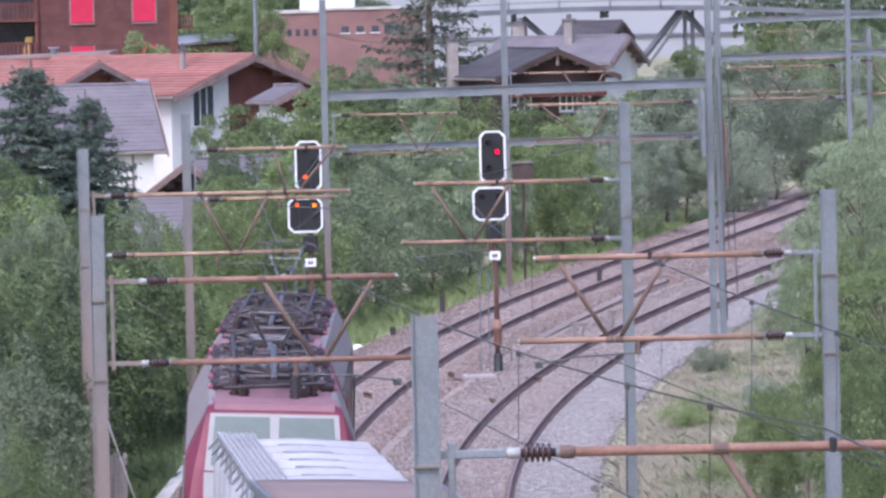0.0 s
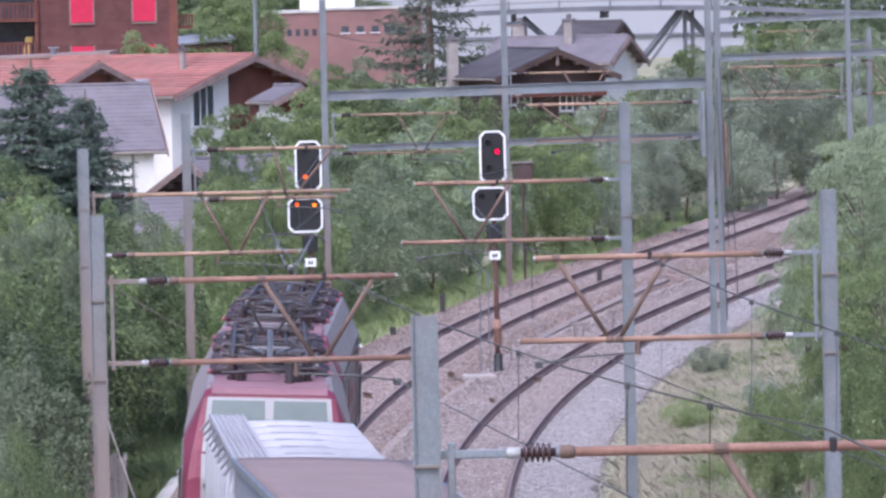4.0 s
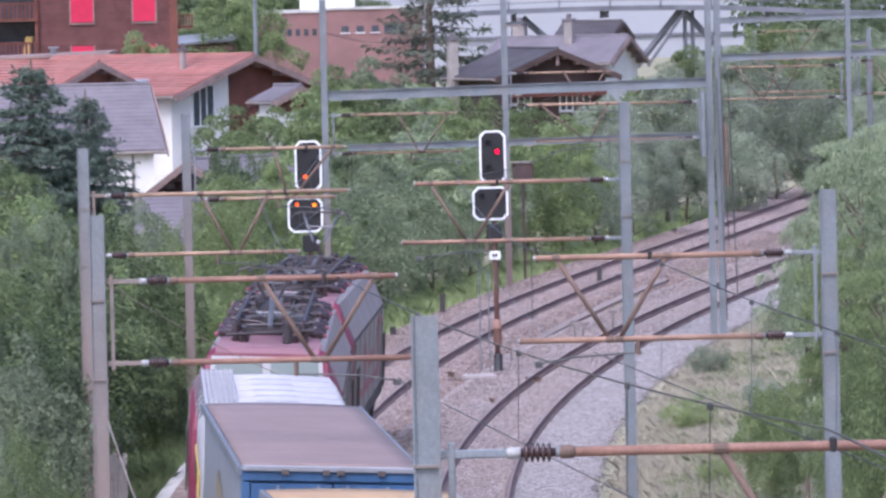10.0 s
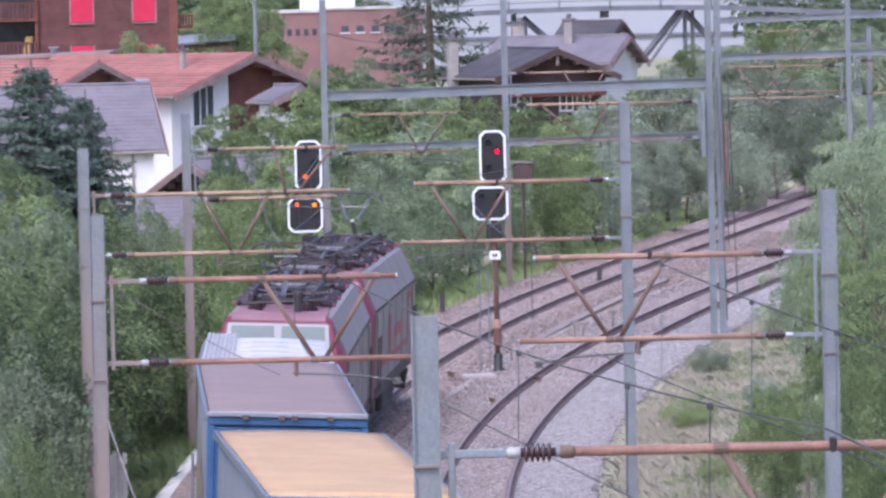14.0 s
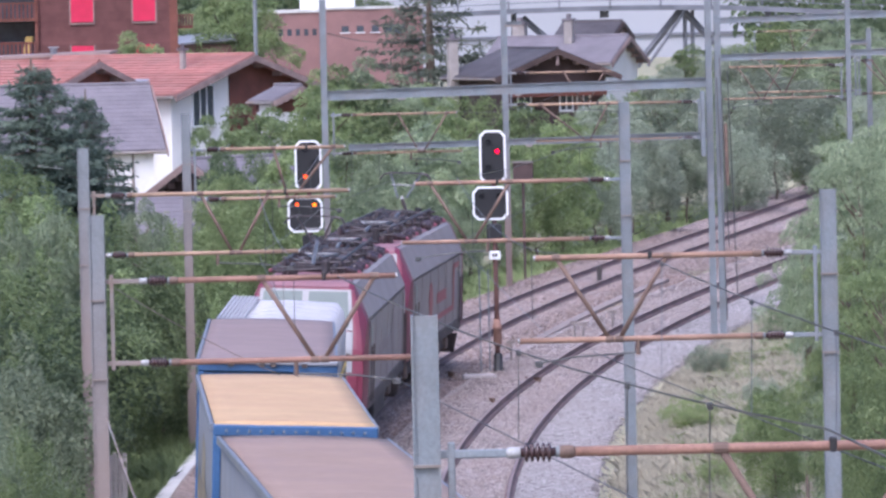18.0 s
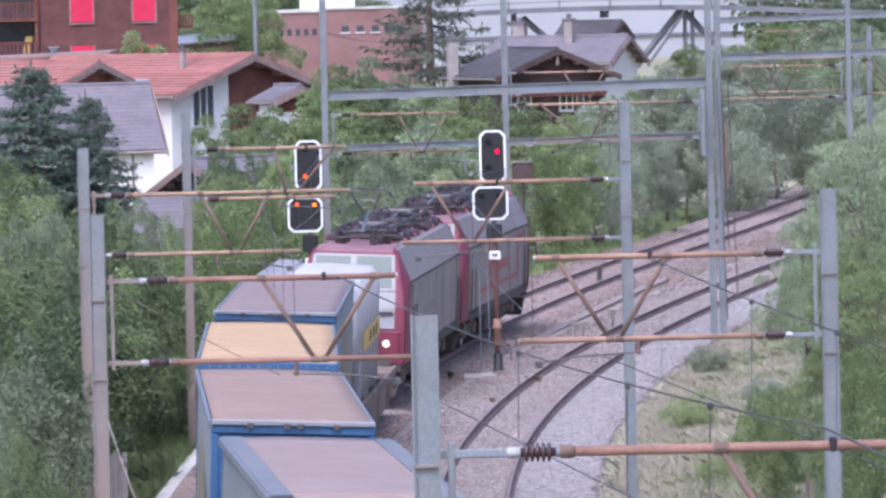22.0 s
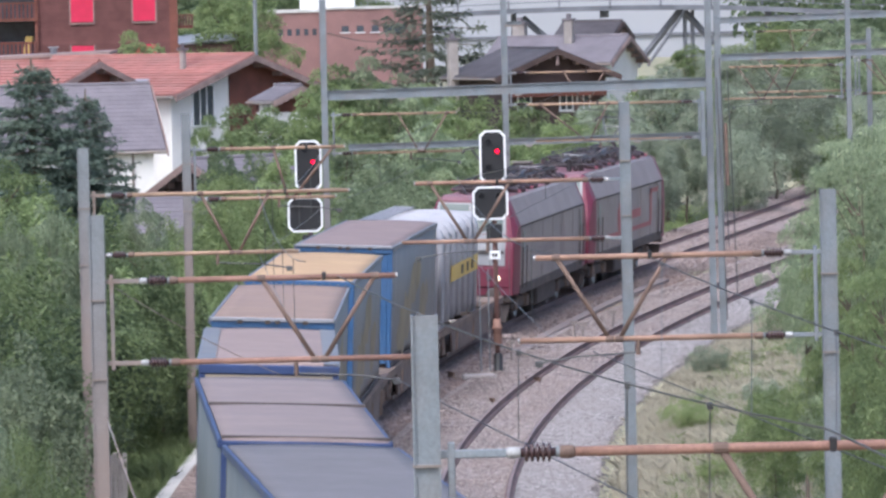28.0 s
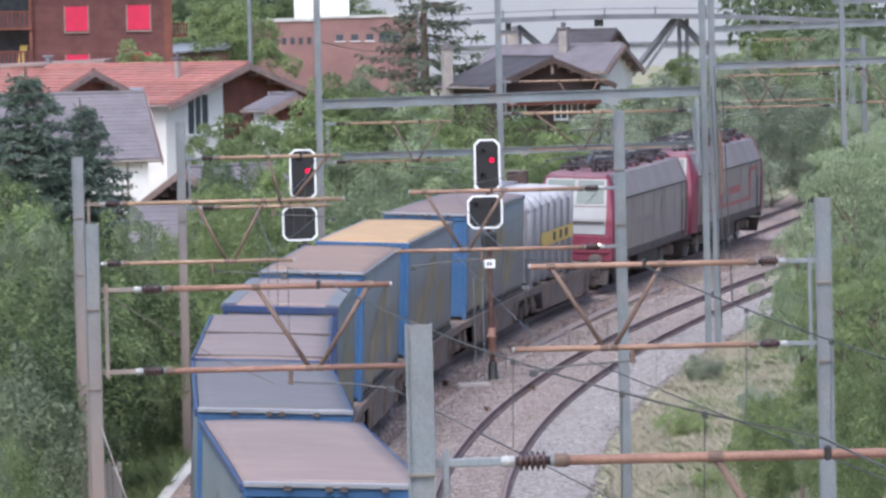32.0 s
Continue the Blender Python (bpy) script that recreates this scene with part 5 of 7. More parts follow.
for x, y, a in ((-2.1, 178.5, 20), (-0.9, 183.0, -30), (0.15, 186.6, 15), (2.4, 183.5, 40), (1.2, 175.2, 10)):
    p = thing("rail_scrap", "short piece of rusty rail lying in the ballast", "rail scrap", pose(x, y, ground_z(y) - 0.2, 0, 0, a))
    part("bar", Shape().prism([(-0.07, 0.0), (0.07, 0.0), (0.02, 0.04), (0.02, 0.12), (0.05, 0.16), (-0.05, 0.16), (-0.02, 0.12), (-0.02, 0.04)], -0.3, 0.3), M["rust_dark"], p)
p = thing("paper_sack", "white crumpled sack beside the track", "sack", pose(-2.75, 200, ground_z(200) - 0.25, 0, 0, 20))
part("bag", Shape().box(-0.28, 0.28, -0.2, 0.2, 0, 0.24, 0.09), M["white"], p)
# cable trough between the tracks
rows = []
s = 72.0
while s < 118:
    rows.append([T1.place(s, la, z) for la, z in ((2.28, -0.4), (2.28, -0.1), (2.58, -0.1), (2.58, -0.4))])
    s += 1.0
tr = thing("cable_trough", "low weathered concrete cable trough between the tracks", "cable trough")
part("channel", Shape().sweep(rows), M["trough"], tr)
# retaining wall left of the train
M["plaster_wall"] = mat("plaster_wall", (0.5, 0.49, 0.475), 0.85, var=0.1, scale=1.5, dirt=(0.45, 0.43, 0.4), dirt_amt=0.2)
tw = thing("low_wall", "low pale concrete wall along the track", "wall")
for k in range(16):
    y0, y1 = 118.0 + 3.5 * k, 121.49 + 3.5 * k
    edge = lambda y: -6.47 + 0.0193 * (y - 144.4)
    rows = [[(edge(y) + dx, y, z) for dx, z in ((0, -1.6), (0, -0.17), (0.04, -0.13), (0.4, -0.13), (0.44, -0.17), (0.44, -1.6))] for y in (y0, y1)]
    part("wall_block", Shape().sweep(rows), M["plaster_wall"], tw, "smooth pale concrete block")
M["fence_wood"] = mat("fence_wood", (0.36, 0.33, 0.32), 0.85, var=0.2, scale=3, objects=0.15)
fe = thing("board_fence", "short grey weathered board fence beside the wall", "fence", pose(-7.12, 140, -0.55))
for k in range(4):
    part("board", Shape().box(k * 0.1, k * 0.1 + 0.096, -0.02, 0.02, 0, 1.77 + 0.06 * math.sin(k * 2.3), 0.01), M["fence_wood"], fe)


# ---- the village behind the line ----
M["tile"] = mat("tile", (0.295, 0.125, 0.105), 0.75, var=0.2, scale=1.2, fine=10, dirt=(0.31, 0.17, 0.145), dirt_amt=0.4, objects=0.14)
M["slate"] = mat("slate", (0.155, 0.138, 0.152), 0.7, var=0.16, scale=1.0, fine=12, dirt=(0.2, 0.18, 0.19), dirt_amt=0.3, objects=0.03)
M["slate_dark"] = mat("slate_dark", (0.06, 0.052, 0.056), 0.7, var=0.2, scale=1.0, fine=12, dirt=(0.11, 0.1, 0.105), dirt_amt=0.3, objects=0.1)
M["plaster"] = mat("plaster", (0.72, 0.705, 0.69), 0.9, var=0.06, scale=0.8, fine=20, dirt=(0.55, 0.53, 0.5), dirt_amt=0.2)
M["boards"] = mat("boards", (0.15, 0.055, 0.04), 0.8, var=0.25, scale=1.2, fine=30, dirt=(0.1, 0.05, 0.04), objects=0.12)
M["boards_dark"] = mat("boards_dark", (0.06, 0.04, 0.037), 0.85, var=0.25, scale=1.2, fine=30, dirt=(0.09, 0.06, 0.05), objects=0.12)
M["render_grey"] = mat("render_grey", (0.3, 0.27, 0.25), 0.9, var=0.15, scale=2, dirt=(0.2, 0.18, 0.165))
M["boards_red"] = mat("boards_red", (0.122, 0.05, 0.047), 0.8, var=0.2, scale=1.2, fine=30, objects=0.1)
M["bargeboard"] = mat("bargeboard", (0.25, 0.18, 0.165), 0.8, var=0.2, scale=2)
M["shutter_red"] = mat("shutter_red", (0.52, 0.02, 0.07), 0.5, var=0.08, scale=2)
M["brickwork"] = mat("brickwork", (0.23, 0.13, 0.122), 0.85, var=0.14, scale=0.7, fine=16, dirt=(0.21, 0.125, 0.115), dirt_amt=0.3)
M["window_dark"] = mat("window_dark", (0.06, 0.07, 0.085), 0.12, var=0.2, spec=0.8, bump=0)
M["pale_backdrop"] = mat("pale_backdrop", (0.34, 0.35, 0.375), 0.7, var=0.03, scale=0.2)
M["steel_dark"] = mat("steel_dark", (0.15, 0.155, 0.175), 0.6, 0.2, var=0.2, scale=0.6)


def window(parent, x, y, z0, w, h, face=-1, shutters=None, bars=1):
    """A window in a wall that looks along -y (face -1) or in x (face 0)."""
    t = 0.07
    win = part("window", Shape().box(x - w / 2, x + w / 2, y - 0.012, y + 0.0, z0, z0 + h), M["window_dark"], parent, "dark pane in a plain frame")
    bars_at = [(x - w / 2 - t, x + w / 2 + t, z0 - t, z0), (x - w / 2 - t, x + w / 2 + t, z0 + h, z0 + h + t), (x - w / 2 - t, x - w / 2, z0, z0 + h), (x + w / 2, x + w / 2 + t, z0, z0 + h)]
    bars_at += [(x - w / 2 + w * (k + 1) / (bars + 1) - 0.03, x - w / 2 + w * (k + 1) / (bars + 1) + 0.03, z0, z0 + h) for k in range(bars)]
    for x0, x1, za, zb in bars_at:
        part("frame_bar", Shape().box(x0, x1, y - 0.05, y + 0.03, za, zb, 0.01), M["white"] if shutters is None else M["boards"], win, "painted frame bar")
    part("sill", Shape().box(x - w / 2 - 0.12, x + w / 2 + 0.12, y - 0.12, y + 0.02, z0 - t - 0.06, z0 - t), M["concrete"], win, "stone sill")
    return win


def chimney(parent, x, y, z0, z1, w=0.5, cap=True):
    c = part("chimney", Shape().box(x - w / 2, x + w / 2, y - w / 2, y + w / 2, z0, z1, 0.02), M["render_grey"], parent, "grey-brown plastered chimney")
    part("chimney_cap", Shape().box(x - w / 2 - 0.08, x + w / 2 + 0.08, y - w / 2 - 0.08, y + w / 2 + 0.08, z1, z1 + 0.1).tube((x, y, z1 + 0.1), (x, y, z1 + 0.35), w * 0.28), M["slate"], c, "dark cap")


def stack(parent, x, y, z0, z1, w):
    """A chimney at a place in the world."""
    p = parent.matrix_basis.inverted() @ Vector((x, y, 0))
    chimney(parent, p.x, p.y, z0, z1, w)


def gable_house(x, y, yaw, W, L, eave, ridge, over, roofmat, courses, wall_low, wall_high, split, label, z0=None, name="house"):
    """A house with its gable at local y = 0 and its ridge along local y. Heights over the world's zero. split: where the upper wall begins."""
    z0 = terrain(x, y) - 0.3 if z0 is None else z0
    h = thing(name, label, "house", pose(x, y, 0, 0, 0, yaw), group="village houses")
    rz = lambda xx: ridge - (ridge - eave) * abs(xx) / (W / 2)
    for sx in (-1, 1):
        part("side_wall", Shape().box(sx * W / 2 - 0.15, sx * W / 2 + 0.15, 0.3, L - 0.3, z0, eave - 0.1), M[wall_low], h)
    lo = min(split, eave - 0.15)
    for yy, side in ((0, "front"), (L, "rear")):
        part("gable_base", Shape().box(-W / 2 - 0.15, W / 2 + 0.15, yy - 0.15 + (0.15 if yy == 0 else -0.15), yy + 0.15 + (0.15 if yy == 0 else -0.15), z0, lo), M[wall_low], h)
        ys0 = 0.0 if yy == 0 else L - 0.3
        if split < eave:
            out = [(-W / 2 - 0.15, lo), (W / 2 + 0.15, lo), (W / 2 + 0.15, eave - 0.12), (0, ridge - 0.14), (-W / 2 - 0.15, eave - 0.12)]
        else:
            out = [(-W / 2 - 0.15, lo), (W / 2 + 0.15, lo), (0, ridge - 0.14)]
        part("gable_wall", Shape().prism(out, ys0 - 0.01, ys0 + 0.28), M[wall_high], h, "boarded gable" if wall_high.startswith("boards") else "")
    for sx in (-1, 1):
        a = (W / 2 + over)
        ze = rz(a)
        deck = part("roof", Shape().slab([(0, -over, ridge), (0, L + over, ridge), (sx * a, L + over, ze), (sx * a, -over, ze)][:: -sx], 0.16), M[roofmat], h, "sloped roof")
        for k in range(courses):
            t0, t1 = k / courses, (k + 1) / courses
            za, zb = ridge + (ze - ridge) * t0 + 0.02, ridge + (ze - ridge) * t1 + (0.055 if roofmat == "tile" else 0.03)
            part("tile_course", Shape().slab([(sx * a * t0, -over + 0.02, za), (sx * a * t0, L + over - 0.02, za), (sx * a * t1, L + over - 0.02, zb), (sx * a * t1, -over + 0.02, zb)][:: -sx], 0.035 if roofmat == "tile" else 0.012), M[roofmat], deck)
        for yy in (-over, L + over):
            part("barge_board", Shape().slab([(0, yy - 0.05, ridge - 0.02), (sx * a, yy - 0.05, ze - 0.02), (sx * a, yy - 0.05, ze - 0.3), (0, yy - 0.05, ridge - 0.3)][:: sx], 0.06), M["boards_dark" if roofmat == "slate_dark" else "bargeboard"], deck, "weathered barge board")
        part("gutter", Shape().tube((sx * (a + 0.05), -over, ze - 0.1), (sx * (a + 0.05), L + over, ze - 0.1), 0.07), M["galv_old"], deck, "grey gutter")
        for k in range(4):
            yy = -over * 0.6
            xx = sx * W / 2 * (0.15 + 0.27 * k)
            part("purlin", Shape().box(xx - 0.08, xx + 0.08, -over + 0.1, 0.1, rz(xx) - 0.38, rz(xx) - 0.18), M["bargeboard"], h, "roof purlin end")
    part("ridge_cap", Shape().tube((0, -over, ridge + 0.02), (0, L + over, ridge + 0.02), 0.09), M[roofmat], h, "ridge tiles")
    return h


# house under red tiles with a boarded gable
h = gable_house(-8.85, 302, 50, 9.4, 11.0, 6.72, 8.2, 0.7, "tile", 15, "plaster", "plaster", 6.0, "white house with red tiled roof and dark boarded gable")
part("boarding", Shape().prism([(-1.0, 3.0), (4.88, 3.0), (4.88, 6.58), (0, 8.0), (-1.0, 7.72)], -0.09, -0.012), M["boards"], h, "dark red-brown boarding on the gable")
window(h, -2.75, -0.02, 5.1, 1.35, 1.75, bars=2)
window(h, 2.5, -0.1, 5.95, 0.95, 0.85)
part("balcony", Shape().box(-0.6, 4.4, -0.9, 0.0, 4.6, 4.75).box(-0.6, 4.4, -0.92, -0.86, 4.75, 5.6), M["boards"], h, "dark wooden balcony")
chimney(h, -1.9, 1.9, 7.3, 8.45, 0.22)
part("roof_window", Shape().slab([(-3.9, 2.6, 7.05), (-3.9, 3.5, 7.05), (-3.35, 3.5, 7.22), (-3.35, 2.6, 7.22)][::-1], 0.05), M["alu"], h, "pale roof window")
h = gable_house(-15.5, 297, 50, 6.6, 12.0, 6.8, 8.1, 0.6, "tile", 12, "plaster", "boards", 6.2, "long house with red tiled roof and boarded gable")
# house with the long grey roof
h = gable_house(-12.95, 288, 101, 7.6, 12.5, 4.72, 7.15, 0.5, "slate", 16, "plaster", "plaster", 4.0, "pale house with long grey slate roof")
part("downpipe", Shape().tube((-4.02, 0.9, 0), (-4.02, 0.9, 4.4), 0.05), M["galv_old"], h, "grey downpipe")
# low shed with grey roof; its gable's shade is put into dark boards
h = gable_house(-8.76, 241, -50, 4.2, 3.4, 3.98, 4.98, 0.4, "slate", 9, "boards_dark", "boards_dark", 3.4, "low shed with grey roof and boards darkened for shade", name="shed")
h = gable_house(-7.0, 234.2, 90, 6.6, 3.4, 2.35, 3.9, 0.3, "slate", 12, "boards_dark", "boards_dark", 2.2, "low outhouse with plain grey roof in the bushes", name="outhouse")
h = gable_house(-6.2, 294, 25, 2.0, 2.0, 6.4, 6.85, 0.4, "slate", 8, "plaster", "boards", 5.7, "small grey-roofed annex beside the house", name="annex")
# flat roof with a vent before the big chalet
h = thing("flat_roof_house", "low house with flat mauve-grey roof and beige wall", "house", pose(-18.0, 330, 0), group="village houses")
part("wall", Shape().box(-8, 1.4, 0, 8, 2, 7.86), M["beige"], h, "beige rendered wall")
part("roof_edge", Shape().slab([(-8.4, -0.4, 8.0), (1.8, -0.4, 8.27), (1.8, 8, 8.3), (-8.4, 8, 8.03)], 0.13), M["bargeboard"], h, "mauve-brown roof edge")
part("vent", Shape().tube((-1.0, 0.6, 8.0), (-1.0, 0.6, 8.5), 0.16).box(-1.25, -0.75, 0.35, 0.85, 8.5, 8.57), M["alu"], h, "grey roof vent")

# big red-brown chalet
h = thing("chalet", "large red-brown boarded chalet with bright red shutters", "house", pose(-17.2, 372, 0, 0, 0, 3), group="village houses")
part("wall", Shape().box(-5.0, 2.6, 0, 9, 2, 15), M["boards_red"], h, "red-brown boarded wall")
for k in range(30):
    part("board", Shape().box(-5.02, 2.62, -0.045, -0.005, 7.2 + k * 0.2, 7.385 + k * 0.2), M["boards_red"], h)
part("corner_post", Shape().box(2.3, 2.75, -0.12, 0.3, 2, 15), M["boards"], h, "dark corner post")
for x in (-2.55, 0.9):
    for z, hh in ((9.62, 1.35), (7.35, 0.95)):
        sh = part("shutter", Shape().box(x - 0.62, x + 0.62, -0.14, -0.06, z, z + hh, 0.01), M["shutter_red"], h, "bright red shutters")
        part("shutter_frame", Shape().box(x - 0.7, x - 0.62, -0.15, -0.05, z - 0.06, z + hh + 0.06).box(x + 0.62, x + 0.7, -0.15, -0.05, z - 0.06, z + hh + 0.06).box(x - 0.7, x + 0.7, -0.15, -0.05, z - 0.12, z - 0.04), M["bargeboard"], sh, "wooden surround")
# solid block in window colour; shade of the recess is put into its tone
part("loggia", Shape().box(-8.4, -5.0, 1.6, 9, 2, 15), M["window_dark"], h, "wall behind the balconies, its dark colour stands in for recess shade")
for z in (7.55, 9.75):
    bal = part("balcony", Shape().box(-8.6, -5.0, -0.4, 1.6, z, z + 0.16), M["boards"], h, "wooden balcony")
    for k in range(15):
        part("baluster", Shape().box(-8.5 + k * 0.23, -8.36 + k * 0.23, -0.38, -0.33, z + 0.16, z + 0.95), M["boards_red"], bal)
    part("handrail", Shape().box(-8.6, -5.0, -0.42, -0.28, z + 0.95, z + 1.05), M["boards"], bal)
for x in (-7.3, -5.1, -8.6):
    part("balcony_post", Shape().box(x - 0.09, x + 0.09, -0.3, -0.12, 2, 15), M["boards"], h)
part("sun_chair", Shape().slab([(-5.9, 0.4, 7.75), (-5.5, 0.4, 7.75), (-5.3, 0.6, 8.9), (-5.7, 0.6, 8.9)], 0.06), M["yellow"], h, "yellow folded chair")
bal = part("side_balcony", Shape().box(2.6, 3.6, 0.4, 2.6, 9.15, 9.3), M["boards"], h, "small side balcony")
for k in range(6):
    part("baluster", Shape().box(2.7 + k * 0.16, 2.8 + k * 0.16, 0.38, 0.42, 9.3, 9.85), M["boards_red"], bal)
part("handrail", Shape().box(2.6, 3.65, 0.36, 0.46, 9.85, 9.93), M["boards"], bal)
part("roof", Shape().slab([(-9.6, -1.8, 14.5), (3.8, -1.8, 14.5), (3.8, 10, 17), (-9.6, 10, 17)], 0.3), M["slate"], h, "grey roof")

# brick building with rows of small windows and a white tower
h = thing("brick_building", "long pinkish brick building with small square windows", "public building", pose(-11.5, 425, 0, 0, 0, 0), group="village houses")
part("wall", Shape().box(0, 4.2, 0, 12, 2, 9.75), M["brickwork"], h, "red-brown brick wall in shade")
part("wall_wing", Shape().box(4.2, 10.5, -0.9, 12, 2, 9.9), M["brickwork"], h, "pink brick wing")
part("parapet", Shape().box(-0.1, 4.2, -0.1, 12.1, 9.75, 9.95).box(4.2, 10.6, -1.0, 12.1, 9.9, 10.05), M["concrete"], h, "pale parapet")
for k in range(7):
    part("window", Shape().box(0.35 + k * 0.53, 0.62 + k * 0.53, -0.02, 0.02, 8.3, 8.72), M["window_dark"], h, "small dark square window")
for k in range(3):
    wv = part("window", Shape().box(5.4 + k * 0.95, 5.85 + k * 0.95, -0.93, -0.88, 8.45, 8.85), M["window_dark"], h, "dark window")
    part("sill", Shape().box(5.3 + k * 0.95, 5.95 + k * 0.95, -1.0, -0.9, 8.38, 8.44), M["white"], wv, "white sill")
part("wide_window", Shape().box(8.1, 9.4, -0.93, -0.88, 8.3, 8.9), M["window_dark"], h, "dark wide window")
part("tower", Shape().box(2.7, 6.2, 3, 6, 9.7, 13), M["plaster"], h, "white stair tower")
h = thing("flat_hall", "low hall with a pale flat metal roof", "hall", pose(-12.3, 400, 0), group="village houses")
part("wall", Shape().box(-4.2, 0, 0, 10, 2, 8.05), M["brickwork"], h)
part("roof", Shape().slab([(-4.4, -0.3, 8.1), (0.2, -0.3, 8.35), (0.2, 10, 8.8), (-4.4, 10, 8.55)], 0.12), M["alu"], h, "pale metal roof")
po = thing("lamp_pole", "tall thin grey pole among the houses", "pole", pose(-9.0, 330, 2.0))
part("shaft", Shape().tube((0, 0, 0), (0, 0, 12), 0.13, 0.09, n=10), M["galv"], po)

# house with the dark spreading roof
h = gable_house(5.81, 338, 15, 5.1, 8.9, 6.78, 7.85, 0.75, "slate_dark", 14, "boards_dark", "boards_dark", 5.0, "dark boarded chalet with wide grey slate roof")
for xx in (-1.6, 0.6, 1.5):
    window(h, xx, -0.03, 4.75, 0.6, 1.0)
part("gable_post", Shape().box(-0.07, 0.07, -0.72, -0.62, 7.0, 7.6, 0.02), M["bargeboard"], h, "pale carved gable post")
part("balcony", Shape().box(-2.4, 2.5, -0.9, 0, 5.45, 5.6).box(-2.4, 2.5, -0.95, -0.88, 5.6, 6.1), M["boards"], h, "dark wooden balcony")
stack(h, 0.72, 344.3, 2.0, 8.35, 0.5)
h = gable_house(9.5, 350, 72, 6.0, 6.2, 7.2, 8.35, 0.5, "slate", 12, "plaster", "plaster", 6.5, "pale house with lilac-grey slate roof")
stack(h, 6.85, 350, 7.4, 9.2, 0.45)
stack(h, 4.3, 352, 7.4, 9.05, 0.65)
h = gable_house(9.7, 362, 72, 3.4, 2.8, 8.35, 9.05, 0.3, "slate_dark", 8, "plaster", "plaster", 8.0, "raised dormer roof behind the grey-roofed house", name="dormer_house")

# steel bridge on slanted struts
h = thing("steel_bridge", "grey steel road bridge on slanted struts", "bridge", pose(0, 450, 0))
rows = []
for i in range(13):
    x = -6 + i * 3.6
    z = 9.2 + 0.5 * math.sin(math.pi * min(1, (x + 6) / 34)) - (0.025 * max(0, x - 20))
    rows.append([(x, -1.5, z - 0.34), (x, -1.5, z), (x, 1.5, z), (x, 1.5, z - 0.34)])
part("deck", Shape().sweep(rows), M["steel_dark"], h, "grey bridge deck")
part("guard_rail", Shape().sweep([[(p[1][0], -1.5, p[1][2] + d) for d in (0.34, 0.4)] + [(p[1][0], -1.44, p[1][2] + d) for d in (0.4, 0.34)] for p in rows]), M["steel_dark"], h, "grey guard rail")
for i in range(12):
    part("rail_post", Shape().box(-5.5 + i * 3.4, -5.38 + i * 3.4, -1.5, -1.4, 9.5, 10.15), M["steel_dark"], h)
for a, b, r in (((16.4, 0, 9.4), (13.3, 0, 5.6), 0.26), ((16.7, -1, 9.4), (14.0, -1, 5.6), 0.12), ((5.7, 0, 9.0), (8.4, 0, 6.6), 0.26), ((16.4, 0, 9.4), (19.8, 0, 5.6), 0.26), ((17.1, 0, 9.5), (17.1, 0, 5.0), 0.14), ((16.6, 0, 9.5), (16.6, 0, 5.0), 0.14), ((11.2, 0, 9.6), (11.2, 0, 8.9), 0.3), ((5.1, 0, 9.3), (5.1, 0, 5.0), 0.18), ((22.2, 0, 9.2), (22.2, 0, 5.0), 0.2), ((27, 0, 9.0), (24.2, 0, 5.0), 0.22), ((27.6, 0, 9.0), (27.6, 0, 4.0), 0.2)):
    part("strut", Shape().tube(a, b, r, n=6), M["steel_dark"], h, "grey steel strut")
# added pale wall stands in for the bright sky-like area behind the bridge
h = thing("pale_backdrop", "pale backdrop added far behind the bridge for sky-like brightness", "hall", pose(0, 720, 0))
part("wall", Shape().box(-12, 52, 0, 40, 0, 16), M["pale_backdrop"], h, "plain pale backdrop wall")
part("grey_band", Shape().box(-12, 52, -0.3, 0, 5.75, 6.05), M["steel_dark"], h, "thin grey line along the added backdrop")


# ---- trees, bushes and grass ----
LEAF = {
    "mid": leaf_mat("leaf_mid", (0.122, 0.164, 0.077), (0.299, 0.362, 0.169)),
    "fresh": leaf_mat("leaf_fresh", (0.169, 0.224, 0.096), (0.390, 0.463, 0.215)),
    "dark": leaf_mat("leaf_dark", (0.096, 0.130, 0.075), (0.215, 0.266, 0.147)),
    # grey-green leaf, paled further so that distance haze sits in its colour
    "grey": leaf_mat("leaf_grey", (0.28, 0.325, 0.235), (0.46, 0.505, 0.375)),
    "sallow": leaf_mat("leaf_sallow", (0.19, 0.23, 0.145), (0.385, 0.44, 0.28)),
    "larch": leaf_mat("leaf_larch", (0.115, 0.13, 0.1), (0.225, 0.25, 0.185)),
    "needle": leaf_mat("leaf_needle", (0.085, 0.117, 0.092), (0.205, 0.255, 0.195)),
    "straw": leaf_mat("leaf_straw", (0.56, 0.51, 0.385), (0.76, 0.7, 0.55)),
    "grass": leaf_mat("leaf_grass", (0.24, 0.31, 0.13), (0.45, 0.51, 0.25)),
    "pale": leaf_mat("leaf_pale", (0.19, 0.245, 0.14), (0.47, 0.53, 0.34)),
}
BARK = mat("bark", (0.14, 0.11, 0.085), 0.9, var=0.3, scale=4, bump=0.4)
SWAYS = []


